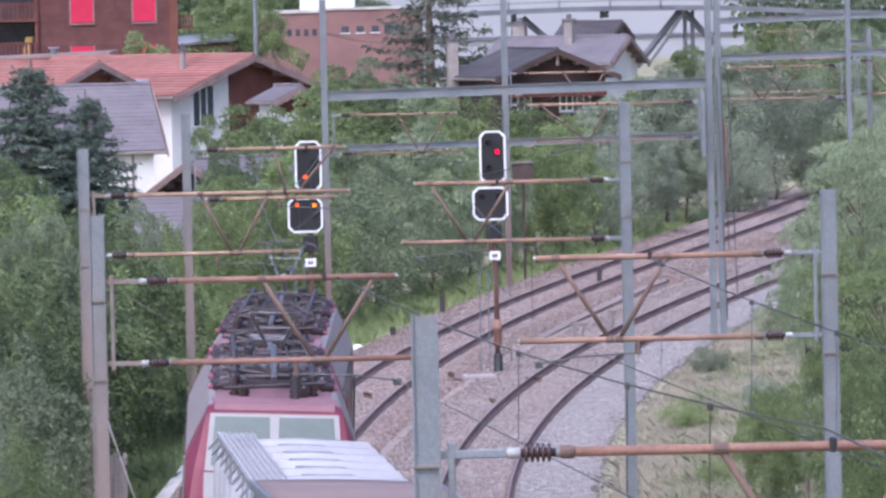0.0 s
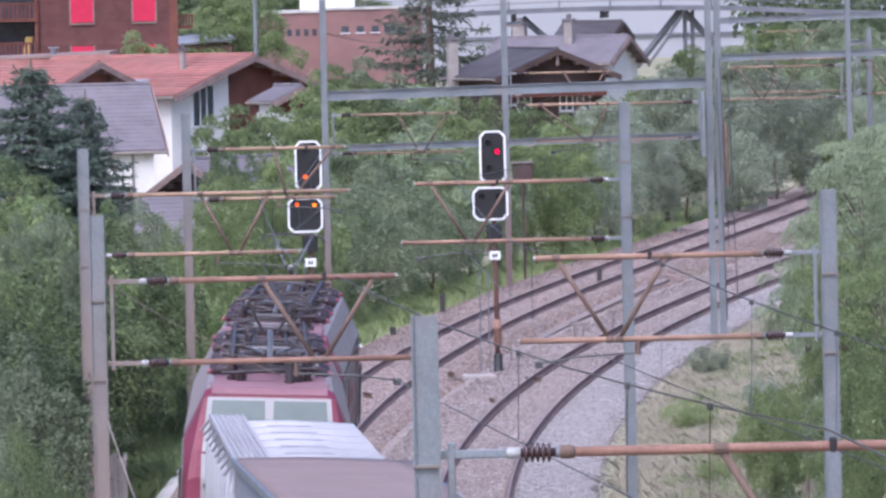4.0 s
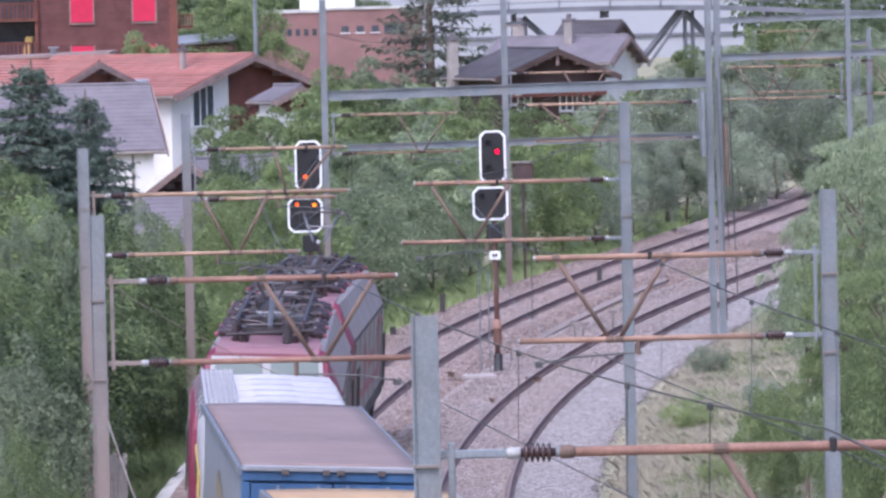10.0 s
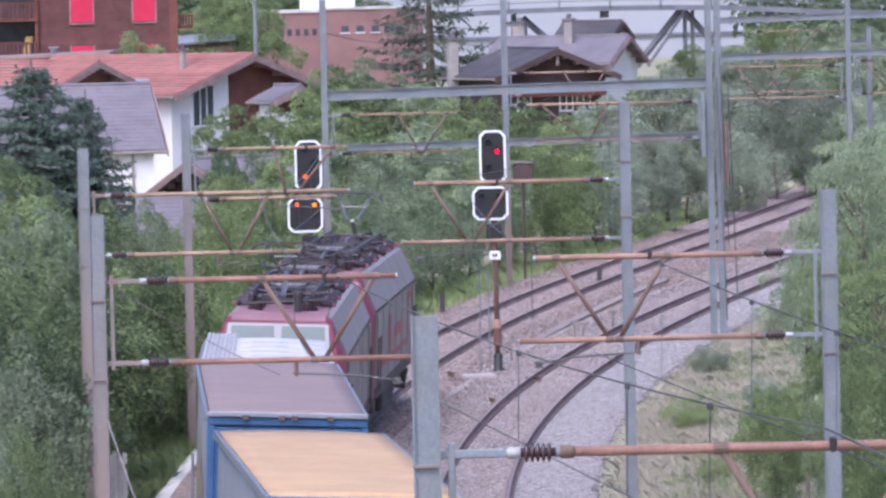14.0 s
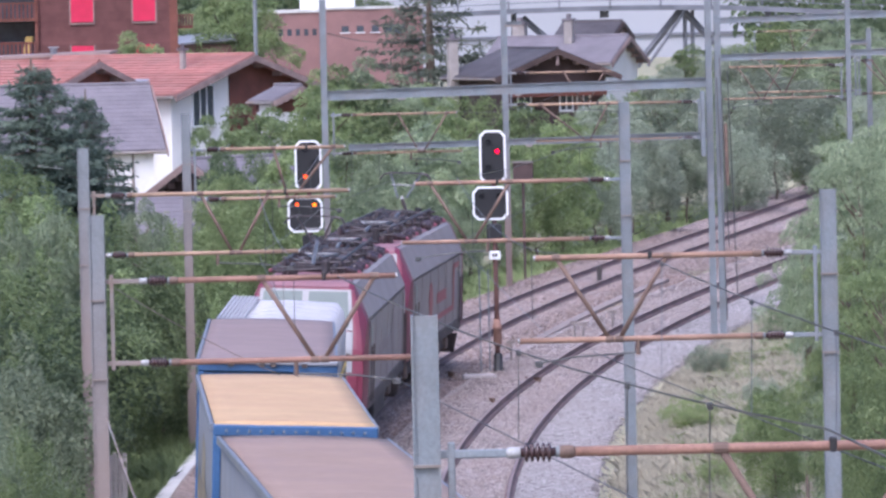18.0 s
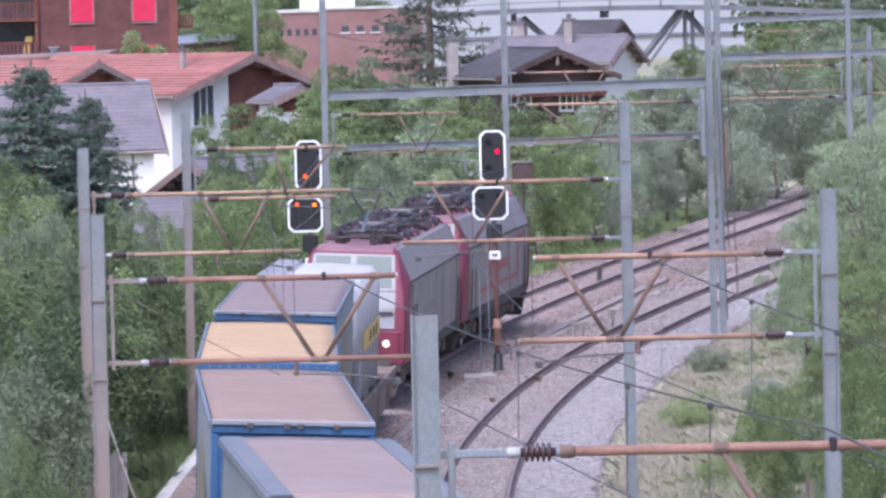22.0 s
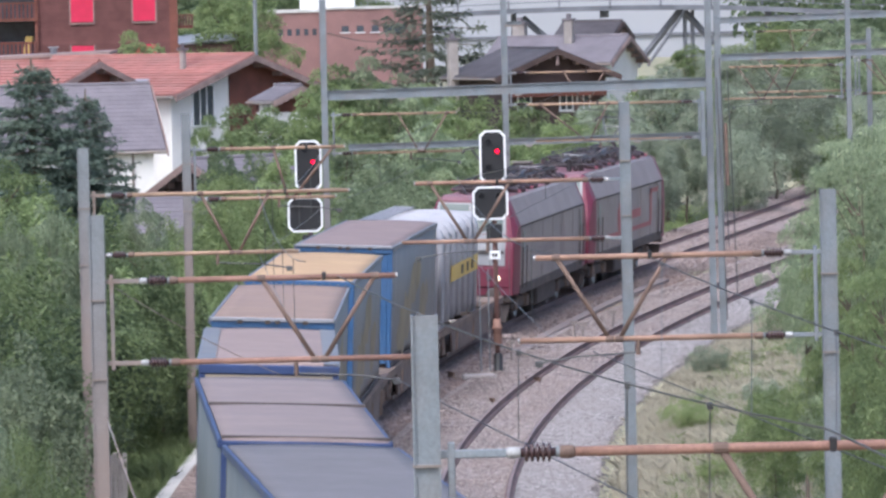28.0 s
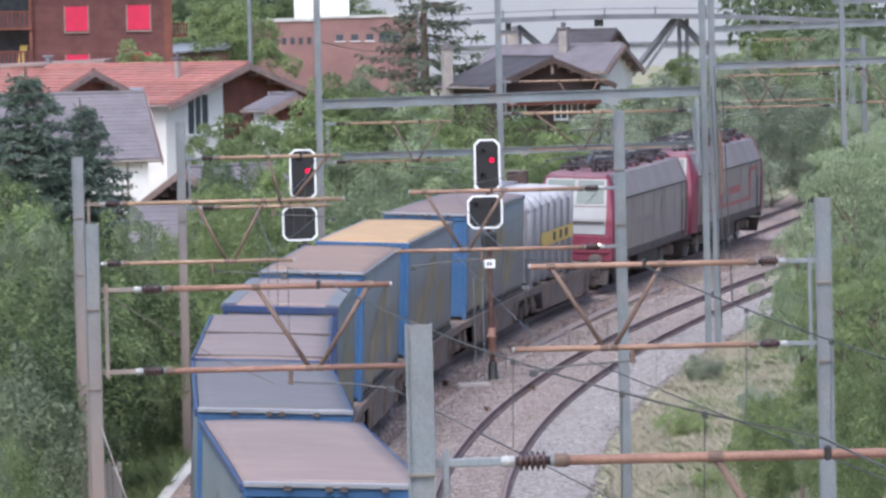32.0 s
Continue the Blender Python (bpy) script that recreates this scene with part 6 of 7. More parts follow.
def leaf_mesh(name, centres, outward, size, rng, slim=0.45, droop=0.3):
    """Many small bent leaves, one at each centre, spread outwards with their upper faces to the sky."""
    n = len(centres)
    nrm = rng.normal(size=(n, 3)) * 0.55 + outward * 0.5
    nrm[:, 2] += 0.55
    nrm /= np.linalg.norm(nrm, axis=1)[:, None]
    d = rng.normal(size=(n, 3)) * 0.8 + outward
    d[:, 2] -= droop
    d -= nrm * np.sum(d * nrm, axis=1)[:, None]
    d /= np.linalg.norm(d, axis=1)[:, None] + 1e-9
    s = np.cross(nrm, d)
    L = size * rng.uniform(0.6, 1.3, (n, 1))
    p0, p2 = centres, centres + d * L - nrm * L * 0.15
    mid = centres + d * L * 0.45 + nrm * L * 0.06
    v = np.stack([p0, mid + s * L * slim * 0.5, p2, mid - s * L * slim * 0.5], 1).reshape(-1, 3)
    me = bpy.data.meshes.new(name)
    me.vertices.add(4 * n)
    me.vertices.foreach_set("co", v.astype(np.float32).ravel())
    me.loops.add(4 * n)
    me.loops.foreach_set("vertex_index", np.arange(4 * n, dtype=np.int32))
    me.polygons.add(n)
    me.polygons.foreach_set("loop_start", np.arange(0, 4 * n, 4, dtype=np.int32))
    me.update(calc_edges=True)
    me.validate()
    return me


def limbs(h, spread, rng, count, base):
    """A tapered trunk with limbs; gives the shape and the limbs' ends."""
    sh, tips = Shape(), []
    pts = [Vector((0, 0, -0.4))]
    for i in range(1, 6):
        pts.append(Vector((rng.normal() * 0.05 * h * 0.3, rng.normal() * 0.05 * h * 0.3, h * 0.85 * i / 5)))
    r0 = 0.016 * h + 0.02
    for i in range(5):
        sh.tube(pts[i], pts[i + 1], r0 * (1 - i / 5.5), r0 * (1 - (i + 1) / 5.5), n=7)
    for k in range(count):
        t = base + (0.95 - base) * rng.uniform()
        p = Vector((0, 0, h * 0.85 * t))
        a = rng.uniform(0, 2 * math.pi)
        ln = spread * rng.uniform(0.5, 0.95) * (1.15 - 0.6 * t)
        e = p + Vector((math.cos(a) * ln, math.sin(a) * ln, ln * rng.uniform(0.25, 0.9)))
        m = p.lerp(e, 0.5) + Vector((0, 0, -0.05 * ln))
        sh.tube(p, m, r0 * 0.35, r0 * 0.22, n=5, caps=False).tube(m, e, r0 * 0.22, r0 * 0.07, n=5, caps=False)
        tips.append(e)
    return sh, tips


def broadleaf(seed, h, spread, leaves, size, slim=0.45, base=0.15, clumps=70, droop=0.3, shrub=False, wind=0.0, flat=0.0):
    """Trunk and crown meshes of one broad-leaved tree or bush: leaf clumps on the limbs with gaps between them."""
    rng = np.random.default_rng(seed)
    sh, tips = limbs(h * (0.7 if shrub else 1), spread * (0.6 if shrub else 1), rng, 10 if shrub else 16, base)
    cs, rad = [], []
    for k in range(clumps):
        if k < len(tips) and not shrub:
            c = np.array(tips[k])
        else:
            u = rng.normal(size=3)
            u /= np.linalg.norm(u)
            rr = rng.uniform(0.5, 1.2) if flat else rng.uniform(0.62, 1.0)
            c = np.array([u[0] * spread * rr, u[1] * spread * rr, h * (0.52 + 0.44 * u[2] * rr)])
            c[:2] *= 1 + 0.35 * noise.noise((c[0] * 0.8 + seed, c[1] * 0.8, c[2] * 0.8))
            if c[2] < h * base:
                c[2] = h * base + rng.uniform(0, 0.2) * h
        cs.append(c)
        rad.append(rng.uniform(0.05, 0.125) * (spread + h * 0.35) * (1.25 if flat else 1))
    cs, rad = np.array(cs), np.array(rad)
    mid = np.array([0, 0, h * 0.5])
    way = cs - mid
    way /= np.linalg.norm(way, axis=1)[:, None] + 1e-9
    way = way * 0.7 + np.array([0, 0, 0.6])
    wts = rad ** 2 / np.sum(rad ** 2)
    pick = rng.choice(len(cs), leaves, p=wts)
    u = rng.normal(size=(leaves, 3))
    u /= np.linalg.norm(u, axis=1)[:, None]
    # most leaves sit on the outer, upper face of their clump
    flip = np.sum(u * way[pick], axis=1) + rng.normal(size=leaves) * 0.35 < -0.1
    u[flip] *= -1
    rr = rng.uniform(0.35, 1.0, (leaves, 1)) ** 0.5
    tall = np.array([1.55, 1.3, flat]) if flat else np.array([0.8, 0.8, 1.5]) if shrub else np.array([1.0, 1.0, 0.8])
    pos = cs[pick] + u * rr * rad[pick][:, None] * tall
    inner = rng.uniform(size=leaves) < 0.14
    pos[inner] = mid + (pos[inner] - mid) * rng.uniform(0.2, 0.75, (int(inner.sum()), 1))
    out = u * 0.9 + np.array([wind, 0, 0.2 if shrub else 0.1])
    return sh.mesh("trunk"), leaf_mesh("crown", pos, out, size, rng, slim, droop)


def conifer(seed, h, spread, leaves, size, tiers=24, boughs=10):
    """A spruce: tiers of flat, slightly drooping boughs with needle sprays."""
    rng = np.random.default_rng(seed)
    sh = Shape().tube((0, 0, -0.4), (0, 0, h), 0.02 * h + 0.04, 0.02, n=8)
    pos, out = [], []
    share = [(1 - t / tiers) ** 1.3 + 0.08 for t in range(tiers)]
    for t in range(tiers):
        f = t / tiers
        per = max(6, int(leaves * share[t] / sum(share) / boughs))
        r = spread * (1 - f) ** 0.8 + 0.12
        for b in range(boughs):
            z = h * (0.05 + 0.93 * (f + rng.uniform(-0.5, 0.5) / tiers))
            a = 2 * math.pi * (b + rng.uniform(0, 0.9)) / boughs
            ln = r * rng.uniform(0.65, 1.15)
            q = rng.uniform(0.1, 1, per) ** 0.75
            wd = rng.uniform(-1, 1, per) * 0.3 * ln * np.sin(np.pi * np.clip(q, 0, 0.97)) ** 0.7
            x, y = q * ln, wd
            zz = z - 0.22 * q * ln + 0.2 * q ** 3 * ln - 0.25 * np.abs(wd) + rng.normal(size=per) * 0.035
            pos.append(np.stack([x * math.cos(a) - y * math.sin(a), x * math.sin(a) + y * math.cos(a), zz], 1))
            side = np.sign(wd) * 0.7
            out.append(np.stack([math.cos(a) - side * math.sin(a), math.sin(a) + side * math.cos(a), 0 * side], 1))
            if b % 3 == 0:
                sh.tube((0, 0, z), (math.cos(a) * ln * 0.9, math.sin(a) * ln * 0.9, z - 0.1 * ln), 0.03, 0.008, n=4, caps=False)
    return sh.mesh("trunk"), leaf_mesh("crown", np.concatenate(pos), np.concatenate(out) * 1.5, size, rng, 0.28, 0.15)


KINDS = {
    "bush_a": broadleaf(11, 5.2, 2.3, 18000, 0.13, clumps=110, base=0.05, shrub=True),
    "bush_b": broadleaf(12, 4.6, 2.5, 18000, 0.12, clumps=120, base=0.03, shrub=True, wind=0.4),
    "willow": broadleaf(13, 4.4, 2.2, 18000, 0.16, 0.22, clumps=90, base=0.03, droop=0.2, shrub=True, wind=0.8),
    "tree_a": broadleaf(14, 7.0, 2.3, 18000, 0.15, clumps=120, base=0.1, wind=0.3),
    "tree_b": broadleaf(15, 7.5, 2.0, 18000, 0.15, clumps=120, base=0.1),
    "robinia": broadleaf(16, 8.0, 2.2, 14000, 0.2, 0.42, clumps=95, base=0.1, droop=0.5, wind=0.4),
    "spray": broadleaf(19, 7.0, 2.2, 26000, 0.105, 0.5, clumps=75, base=0.1, droop=0.15, wind=-0.8, flat=0.38),
    "spray_high": broadleaf(20, 7.0, 2.2, 20000, 0.105, 0.5, clumps=55, base=0.52, droop=0.15, wind=-0.8, flat=0.38),
    "spruce": conifer(17, 9.5, 2.9, 34000, 0.2),
    "pine": conifer(18, 9.0, 3.0, 7000, 0.27, 15, 7),
}
HEIGHTS = {"bush_a": 5.2, "bush_b": 4.6, "willow": 4.4, "tree_a": 7.2, "tree_b": 7.7, "robinia": 8.2, "spray": 7.0, "spray_high": 7.0, "spruce": 9.5, "pine": 9.0}


def plant(kind, leaf, x, y, top, wide=1.0, label="", name="tree", group="trees and bushes", turn=None, z0=None, sway=True):
    """One tree or bush of that kind, scaled so that it tops out at that height."""
    trunk, crown = KINDS[kind]
    z = terrain(x, y) if z0 is None else z0
    s = (top - z) / HEIGHTS[kind]
    a = random.uniform(-40, 40) if turn is None else turn
    t = thing(name, label, "bush" if name == "bush" else "tree", pose(x, y, z, 0, 0, a), group=group)
    wv = s * wide
    tk = new("trunk", trunk)
    cr = new("crown", crown)
    for ob in (tk, cr):
        ob.parent = t
        ob.scale = (wv, wv, s)
    if not trunk.materials:
        trunk.materials.append(BARK)
    if not crown.materials:
        crown.materials.append(LEAF[leaf])
    cr.material_slots[0].link = "OBJECT"
    cr.material_slots[0].material = LEAF[leaf]
    if sway:
        SWAYS.append(cr)
    return t


GREEN = (
    # kind, leaf, x, y, top, wide, name, label
    ("bush_b", "sallow", -8.6, 116, 4.0, 0.7, "bush", "grey-green willow bush leaning in the wind"),
    ("bush_a", "sallow", -8.15, 121, 4.79, 0.8, "bush", "grey-green willow bush leaning in the wind"),
    ("bush_b", "sallow", -8.15, 127, 3.5, 0.55, "bush", "grey-green willow bush leaning in the wind"),
    ("bush_a", "dark", -8.9, 137, 4.6, 1.0, "bush", "dense dark green bush on the bank"),
    ("bush_b", "mid", -9.6, 142, 5.4, 1.0, "bush", "dense light green bush on the bank"),
    ("bush_b", "mid", -11.0, 150, 6.0, 1.0, "bush", "dense green bush on the bank"),
    ("bush_a", "fresh", -10.6, 160, 6.2, 1.0, "bush", "light green bush on the bank"),
    ("tree_a", "fresh", -10.4, 150, 6.3, 0.9, "tree", "slender light green young tree"),
    ("tree_b", "mid", -11.8, 165, 6.6, 1.0, "tree", "slender green young tree on the bank"),
    ("bush_a", "dark", -8.6, 152, 4.4, 1.0, "bush", "dense dark green bush on the bank"),
    ("bush_b", "mid", -9.2, 166, 5.3, 1.0, "bush", "dense green bush on the bank"),
    ("bush_a", "mid", -8.1, 172, 4.4, 0.9, "bush", "dense green bush on the bank"),
    ("bush_b", "fresh", -7.3, 180, 3.4, 0.9, "bush", "light green bush on the bank"),
    ("bush_a", "dark", -7.9, 146, 2.6, 0.6, "bush", "dense dark green bush on the bank"),
    ("bush_b", "mid", -7.9, 161, 3.2, 0.8, "bush", "dense green bush on the bank"),
    ("bush_a", "mid", -10.2, 182, 5.4, 0.8, "bush", "dense green bush on the bank"),
    ("tree_a", "mid", -12.5, 186, 6.6, 1.0, "tree", "slender green young tree on the bank"),
    ("bush_b", "fresh", -7.9, 196, 3.6, 0.9, "bush", "dense light green bush behind the line"),
    ("bush_a", "fresh", -6.3, 204, 4.4, 1.0, "bush", "light green bush behind the line"),
    ("bush_a", "fresh", -5.2, 212, 4.8, 1.0, "bush", "dense light green bush behind the line"),
    ("tree_b", "fresh", -7.0, 216, 5.9, 0.8, "tree", "light green tree behind the line"),
    ("tree_a", "fresh", -4.9, 222, 6.0, 0.9, "tree", "light green tree behind the line"),
    ("bush_b", "pale", -3.4, 220, 4.6, 1.0, "bush", "dense light green bush behind the line"),
    ("bush_a", "pale", -1.9, 229, 4.9, 1.0, "bush", "dense green bush behind the line"),
    ("tree_b", "pale", -3.2, 234, 6.5, 1.0, "tree", "light green tree behind the line"),
    ("bush_b", "pale", -0.4, 236, 3.6, 0.9, "bush", "light green bush behind the line"),
    ("tree_a", "pale", -0.9, 244, 6.2, 1.0, "tree", "light green tree behind the line"),
    ("willow", "pale", 0.9, 246, 5.0, 1.0, "bush", "dense green bush behind the line"),
    ("tree_b", "fresh", 2.2, 252, 6.11, 1.0, "tree", "light green tree behind the line"),
    ("willow", "fresh", 3.4, 251, 4.6, 1.0, "bush", "dense light green bush behind the line"),
    ("tree_a", "fresh", 4.6, 259, 6.04, 1.0, "tree", "light green tree behind the line"),
    ("willow", "grey", 5.9, 262, 4.6, 1.0, "bush", "dense grey-green bush behind the line"),
    ("willow", "grey", 7.6, 268, 4.9, 1.0, "bush", "grey-green willow behind the line"),
    ("tree_b", "grey", 6.9, 272, 7.2, 1.0, "tree", "grey-green tree behind the line"),
    ("tree_a", "grey", 9.4, 280, 7.6, 1.0, "tree", "grey-green tree behind the line"),
    ("willow", "grey", 10.2, 279, 5.2, 1.0, "bush", "grey-green willow behind the line"),
    ("tree_b", "grey", 12.2, 288, 7.4, 1.0, "tree", "grey-green tree behind the curve"),
    ("bush_b", "grey", 12.6, 284, 4.6, 1.0, "bush", "dense grey-green bush behind the curve"),
    ("willow", "grey", 14.6, 294, 6.6, 1.0, "bush", "grey-green willow behind the curve"),
    ("tree_a", "grey", 13.9, 304, 8.0, 1.1, "tree", "grey-green tree behind the curve"),
    ("tree_b", "grey", 16.6, 306, 7.2, 1.1, "tree", "grey-green tree behind the curve"),
    ("bush_a", "mid", 16.9, 298, 5.0, 1.0, "bush", "dense green bush behind the curve"),
    ("tree_a", "pale", 18.9, 312, 8.4, 1.1, "tree", "light green tree behind the curve"),
    ("tree_b", "pale", 21.2, 318, 8.6, 1.1, "tree", "light green tree behind the curve"),
    ("bush_b", "grey", 19.4, 303, 5.6, 1.0, "bush", "grey-green bush behind the curve"),
    ("tree_a", "pale", 23.5, 312, 7.6, 1.1, "tree", "light green tree behind the curve"),
    ("tree_b", "pale", 24.5, 340, 9.6, 1.1, "tree", "light green tree behind the curve"),
    ("tree_a", "pale", 20.5, 345, 9.4, 1.1, "tree", "light green tree near the bridge"),
    ("tree_a", "fresh", 17.2, 350, 9.2, 1.1, "tree", "light green tree near the bridge"),
    ("tree_b", "mid", 27.5, 352, 9.8, 1.1, "tree", "green tree near the bridge"),
    ("bush_a", "fresh", -7.3, 226, 3.5, 0.8, "bush", "light green bush before the outhouse"),
    ("robinia", "fresh", -4.6, 262, 7.6, 1.0, "tree", "light green feathery tree before the houses"),
    ("robinia", "mid", -1.9, 268, 7.3, 1.0, "tree", "green feathery tree before the houses"),
    ("robinia", "fresh", 0.8, 276, 6.57, 1.0, "tree", "light green feathery tree before the houses"),
    ("robinia", "mid", -3.9, 285, 8.4, 1.0, "tree", "green feathery tree before the houses"),
    ("robinia", "fresh", -0.6, 292, 7.35, 0.8, "tree", "light green feathery tree before the houses"),
    ("robinia", "mid", -7.2, 268, 7.0, 1.2, "tree", "green feathery tree before the houses"),
    ("bush_b", "mid", -6.3, 250, 5.3, 0.8, "bush", "dense green bush before the houses"),
    ("tree_b", "mid", -5.6, 246, 6.2, 1.0, "tree", "green tree before the houses"),
    ("tree_a", "mid", 3.4, 288, 6.16, 1.0, "tree", "green tree before the houses"),
    ("tree_a", "fresh", 6.9, 296, 5.89, 1.0, "tree", "light green tree before the houses"),
    ("robinia", "fresh", 9.6, 306, 7.2, 1.0, "tree", "light green feathery tree before the houses"),
    ("bush_b", "fresh", 1.4, 305, 6.02, 1.0, "bush", "light green bush before the houses"),
    ("spruce", "needle", -14.5, 238, 8.8, 1.75, "tree", "dark blue-green spruce before the houses"),
    ("spruce", "needle", -17.3, 246, 6.4, 1.7, "tree", "dark blue-green spruce before the houses"),
    ("spruce", "needle", -12.75, 241, 7.6, 1.35, "tree", "dark blue-green spruce before the houses"),
    ("pine", "larch", -0.45, 356, 13.6, 1.45, "tree", "tall dark conifer with loose boughs"),
    ("robinia", "fresh", -15.2, 345, 9.8, 0.8, "tree", "light green tree before the chalet"),
    ("tree_a", "fresh", -11.6, 400, 11.6, 1.0, "tree", "light green tree among the houses"),
    ("tree_a", "fresh", -13.4, 408, 12.0, 1.0, "tree", "light green tree among the houses"),
    ("tree_b", "mid", -9.6, 440, 12.6, 1.0, "tree", "green tree among the houses"),
    ("tree_b", "mid", -6.0, 460, 13.0, 1.0, "tree", "green tree among the houses"),
    ("tree_a", "mid", 14.8, 398, 7.5, 1.2, "tree", "green tree near the bridge"),
    ("bush_b", "mid", 7.6, 112, 4.6, 0.5, "bush", "light green bush beside the line"),
    ("bush_a", "pale", 7.9, 128, 4.0, 0.7, "bush", "light green bush beside the line"),
    ("bush_a", "fresh", 6.7, 137, 2.4, 0.8, "bush", "light green bush beside the line"),
    ("bush_b", "grey", 9.2, 158, 3.4, 0.5, "bush", "grey-green bush beside the line"),
    ("bush_b", "fresh", 7.4, 150, 1.7, 0.9, "bush", "low light green bush beside the line"),
    ("bush_a", "fresh", 8.8, 146, 2.6, 0.8, "bush", "light green bush beside the line"),
    ("spray", "pale", 12.6, 196, 6.8, 0.9, "tree", "light green leafy tree beside the line"),
    ("bush_b", "grey", 11.2, 186, 3.9, 0.9, "bush", "grey-green bush beside the line"),
    ("robinia", "mid", 14.9, 214, 6.6, 1.0, "tree", "green leafy tree beside the line"),
    ("bush_b", "fresh", 12.8, 206, 4.2, 0.9, "bush", "light green bush beside the line"),
    ("bush_b", "mid", -7.15, 114, 3.32, 0.45, "bush", "low dense green bush at the foot of the bank"),
    ("bush_a", "dark", -7.07, 166, 1.56, 1.03, "bush", "dense dark green bush on the bank"),
    ("tree_b", "sallow", -8.81, 150, 7.02, 0.40, "tree", "slender grey-green young tree with pale shoots"),
    ("tree_a", "sallow", -9.40, 146, 6.23, 0.35, "tree", "slender grey-green young tree with pale shoots"),
    ("tree_b", "mid", -8.43, 158, 6.31, 0.43, "tree", "slender green young tree on the bank"),
    ("tree_a", "sallow", -8.07, 178, 5.58, 0.49, "tree", "slender grey-green young tree on the bank"),
    ("robinia", "dark", -7.27, 236, 5.72, 1.02, "tree", "dark green feathery tree beside the shed"),
    ("robinia", "mid", -9.02, 262, 6.70, 0.61, "tree", "green feathery tree before the white house"),
    ("bush_b", "fresh", -8.36, 205, 3.96, 0.56, "bush", "light green bush before the shed"),
    ("tree_a", "fresh", -5.79, 210, 4.83, 0.69, "tree", "light green tree behind the line"),
    ("spray", "pale", 7.76, 124, 8.29, 0.46, "tree", "pale green leafy tree with wind-blown sprays"),
    ("spray", "pale", 8.75, 126, 8.60, 0.49, "tree", "pale green leafy tree with wind-blown sprays"),
    ("spray", "fresh", 7.27, 120, 6.40, 0.45, "tree", "light green leafy tree beside the line"),
    ("spray", "mid", 7.61, 116, 6.33, 0.46, "tree", "green leafy tree beside the line"),
    ("bush_a", "grey", 7.26, 184, 0.89, 1.68, "bush", "low grey-green bush in the dry grass"),
    ("bush_b", "grass", 5.86, 163, 0.74, 1.50, "bush", "low bright green bush in the dry grass"),
    ("bush_a", "grey", 7.87, 166, 1.03, 1.38, "bush", "low grey-green bush in the dry grass"),
    ("bush_b", "fresh", 6.84, 150, 0.90, 1.11, "bush", "low light green bush in the dry grass"),
    ("bush_a", "mid", 8.16, 152, 1.41, 1.02, "bush", "low dense green bush in the dry grass"),
    ("bush_b", "fresh", 8.57, 144, 1.09, 1.07, "bush", "low light green bush in the dry grass"),
    ("bush_a", "grass", 5.86, 145, 0.47, 1.97, "bush", "low bright green bush in the dry grass"),
    ("bush_b", "mid", 7.25, 141, 0.90, 1.20, "bush", "low dense green bush in the dry grass"),
    ("bush_a", "fresh", 9.52, 150, 1.63, 0.87, "bush", "low light green bush in the dry grass"),
    ("robinia", "pale", -2.95, 290, 8.70, 0.86, "tree", "pale green feathery tree before the brick building"),
    ("robinia", "fresh", -4.57, 283, 8.22, 0.73, "tree", "light green feathery tree before the brick building"),
    ("robinia", "pale", -0.87, 281, 7.49, 0.80, "tree", "pale green feathery tree before the dark chalet"),
    ("tree_a", "pale", 21.21, 402, 8.64, 1.33, "tree", "pale green tree near the bridge"),
    ("tree_b", "grey", 17.16, 395, 8.03, 1.51, "tree", "grey-green tree near the bridge"),
    ("tree_a", "pale", 24.85, 390, 8.37, 1.30, "tree", "pale green tree near the bridge"),
    ("bush_a", "dark", -7.31, 231, 5.60, 0.45, "bush", "dense dark green bush beside the shed"),
    ("bush_b", "mid", -6.05, 231, 5.25, 0.41, "bush", "dense green bush beside the shed"),
    ("robinia", "mid", -7.02, 284, 6.59, 0.87, "tree", "green feathery tree before the annex"),
    ("spray_high", "pale", 7.11, 132, 7.28, 0.31, "tree", "pale green leafy tree leaning over the line"),
    ("spray", "fresh", 7.54, 128, 5.41, 0.43, "tree", "light green leafy tree beside the line"),
)
for kind, leaf, x, y, top, wide, name, label in GREEN:
    plant(kind, leaf, x, y, top, wide, label, name)

# far woods: one mass behind everything
rng = np.random.default_rng(3)
pos, out = [], []
for k in range(150):
    cx, cy = rng.uniform(-62, 80), rng.uniform(500, 640)
    if -14 < cx < 30 and cy > 470:
        continue
    hh, rr = rng.uniform(8, 15), rng.uniform(2.5, 4.5)
    u = rng.normal(size=(420, 3))
    u /= np.linalg.norm(u, axis=1)[:, None]
    pos.append(np.array([cx, cy, 5 + hh * 0.5]) + u * np.array([rr, rr, hh * 0.5]) * rng.uniform(0.6, 1, (420, 1)))
    out.append(u)
far = part("far_woods", leaf_mesh("far_woods", np.concatenate(pos), np.concatenate(out), 0.9, rng, 0.7), LEAF["dark"])
tagged(far, "dense green woods far behind the village", "woods", kind="stuff")


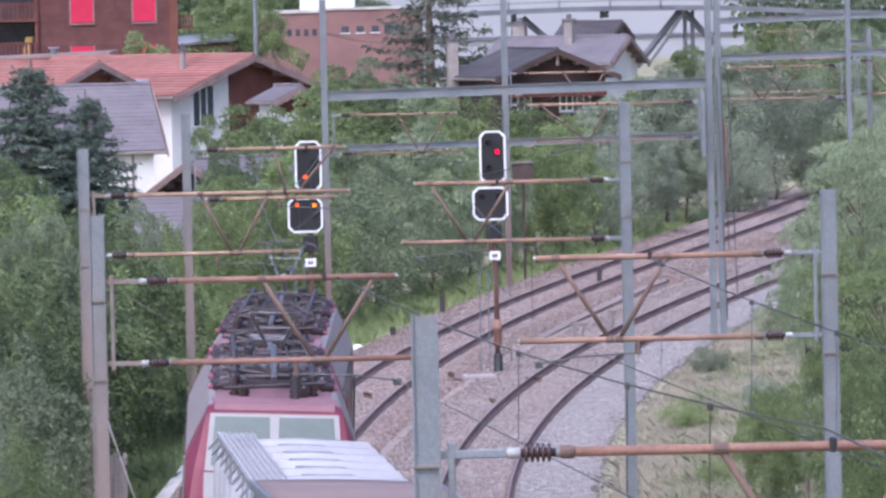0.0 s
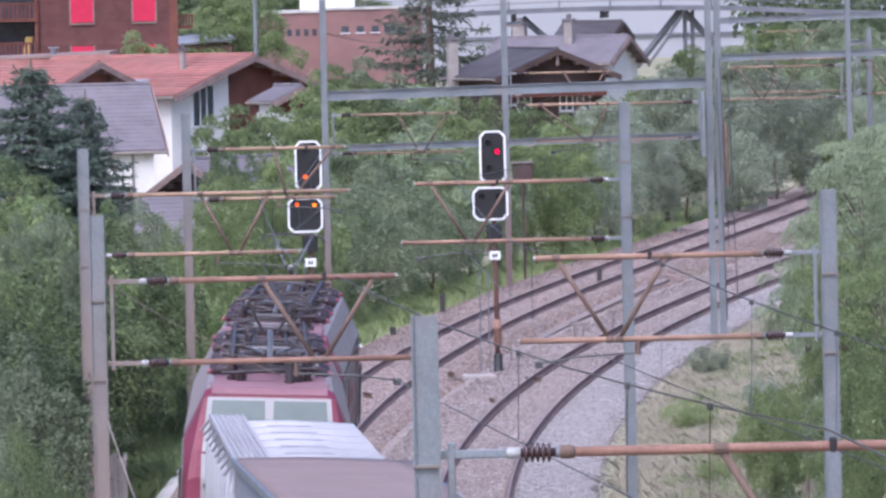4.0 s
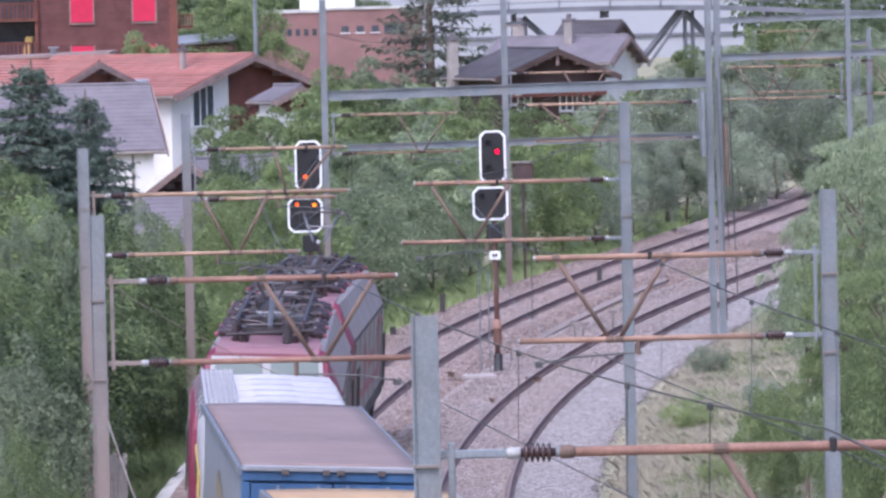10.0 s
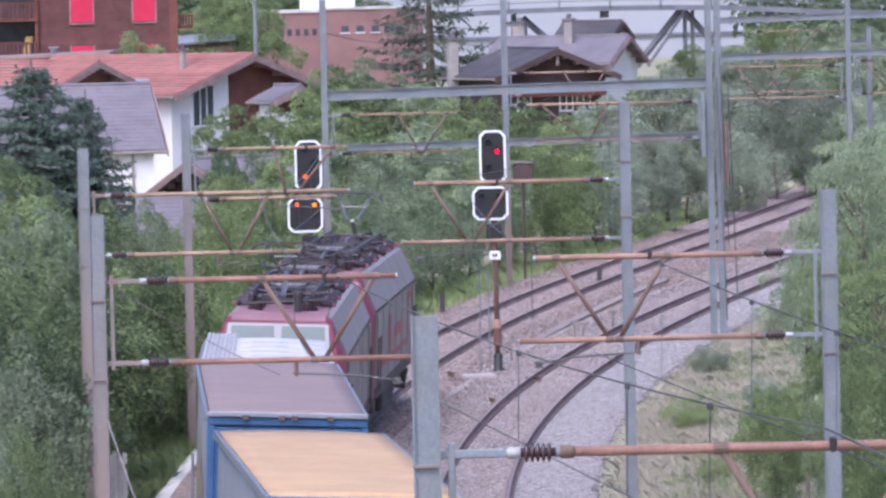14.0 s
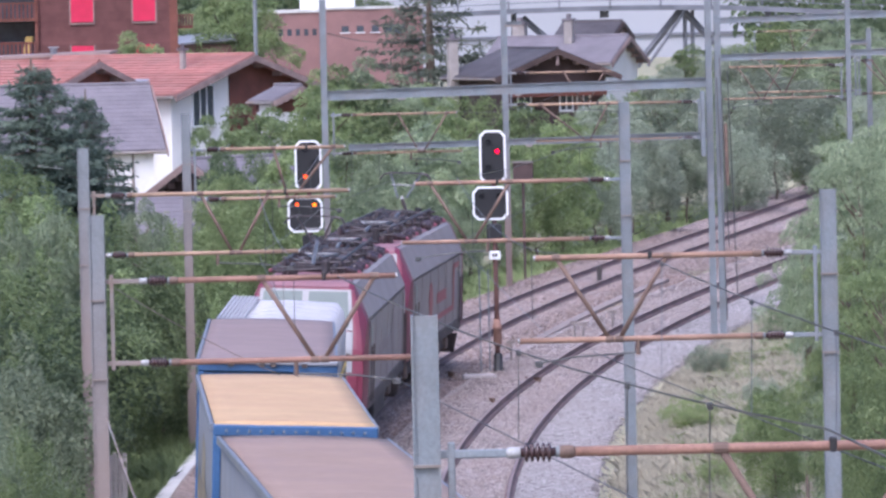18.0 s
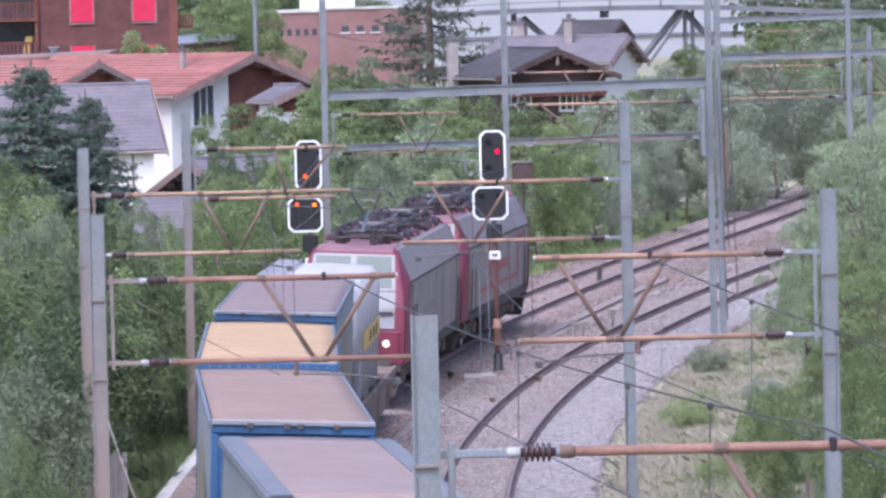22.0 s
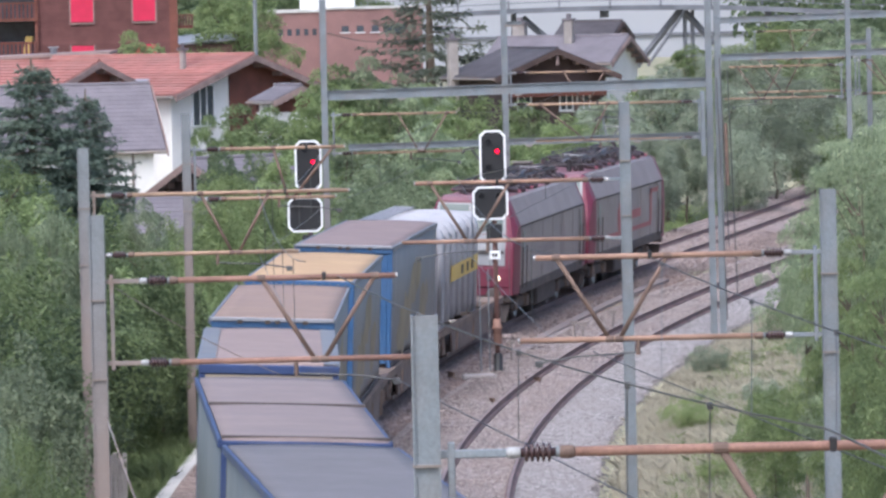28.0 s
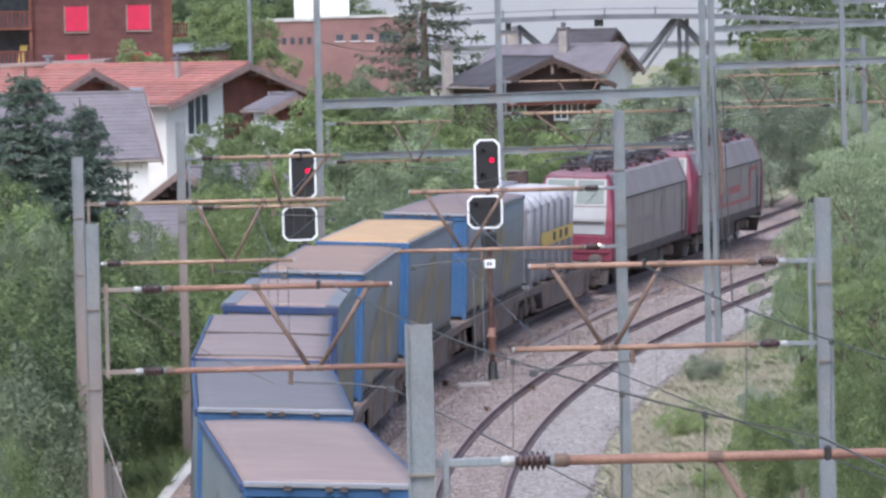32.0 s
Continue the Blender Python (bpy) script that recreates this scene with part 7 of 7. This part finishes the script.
def grass(name, spots, leaf, height, label, seed, lean=0.5):
    """Blades on spots (x, y), in one mesh."""
    rng = np.random.default_rng(seed)
    n = len(spots)
    p = np.array([(x, y, terrain(x, y) - 0.03) for x, y in spots])
    h = height * rng.uniform(0.4, 1.2, n)
    a = rng.uniform(0, 2 * math.pi, n)
    w = 0.006 + 0.009 * rng.uniform(size=n)
    s = np.stack([np.cos(a), np.sin(a), 0 * a], 1)
    d = np.stack([lean * rng.normal(size=n) - 0.15, lean * rng.normal(size=n), 1 + 0 * a], 1)
    d /= np.linalg.norm(d, axis=1)[:, None]
    m = p + d * (h * 0.6)[:, None]
    tip = p + d * h[:, None] + np.stack([rng.normal(size=n) * 0.3 - 0.1, rng.normal(size=n) * 0.3, -0.06 + 0 * a], 1) * h[:, None]
    v = np.stack([p - s * w[:, None], p + s * w[:, None], m + s * w[:, None] * 0.8, tip, m - s * w[:, None] * 0.8], 1).reshape(-1, 3)
    me = bpy.data.meshes.new(name)
    me.vertices.add(5 * n)
    me.vertices.foreach_set("co", v.astype(np.float32).ravel())
    me.loops.add(5 * n)
    me.loops.foreach_set("vertex_index", np.arange(5 * n, dtype=np.int32))
    me.polygons.add(n)
    me.polygons.foreach_set("loop_start", np.arange(0, 5 * n, 5, dtype=np.int32))
    me.update(calc_edges=True)
    ob = part(name, me, LEAF[leaf])
    return tagged(ob, label, "grass", kind="stuff")


def strip(line, lat0, lat1, s0, s1, n, seed, patch=0.0):
    rng = np.random.default_rng(seed)
    got = []
    while len(got) < n:
        s, la = rng.uniform(s0, s1), lat0 + (lat1 - lat0) * rng.uniform()
        p = line.place(s, la)
        if noise.noise((p.x * 0.55, p.y * 0.3, seed)) + rng.uniform(-0.25, 0.25) > patch:
            got.append((p.x, p.y))
    return got


grass("dry_grass", strip(T2, 3.0, 7.6, 12, 125, 150000, 1, -0.3), "straw", 0.3, "pale dry grass beside the track", 21, 0.5)
grass("green_grass", strip(T2, 4.2, 9.5, 12, 110, 50000, 2, 0.1), "grass", 0.32, "fresh green grass beside the track", 22, 0.5)
grass("verge_grass", strip(T1, -7.5, -3.0, 60, 175, 40000, 3, -0.4), "grass", 0.5, "green grass on the verge", 23)
grass("wall_grass", strip(T1, -6.2, -2.9, 14, 75, 34000, 5, -0.5), "mid", 0.55, "green grass between the bushes and the wall", 25, 0.6)
grass("bank_grass", strip(T1, -8.5, -4.1, 10, 70, 16000, 4, -0.3), "grass", 0.6, "green grass on the bank", 24)


def motions():
    for ob, off in RIDES:
        walk(ob, [(t, T1.vehicle(s + off)) for t, s in enumerate(TRAIN)])
    hours = [i / 15 for i in range(481)]
    for ws, r, y in SPINS:
        base = Vector(ws.location)
        walk(ws, [(t, Matrix.Translation(base) @ Matrix.Rotation(-(float(np.interp(t, range(33), TRAIN)) - TRAIN[0]) / r, 4, "X")) for t in hours])
    for ob, rows in SHIFTS:
        walk(ob, rows)
    rnd = random.Random(8)
    for crown in SWAYS:
        size = Vector(crown.scale)
        p, q, amp = rnd.uniform(0, 6), rnd.uniform(0, 6), rnd.uniform(0.5, 1.3)
        walk(crown, [(t / 2, pose(0, 0, 0, amp * math.sin(t * 0.85 + p), amp * math.sin(t * 0.6 + q), 0)) for t in range(65)])
        crown.scale = size


motions()
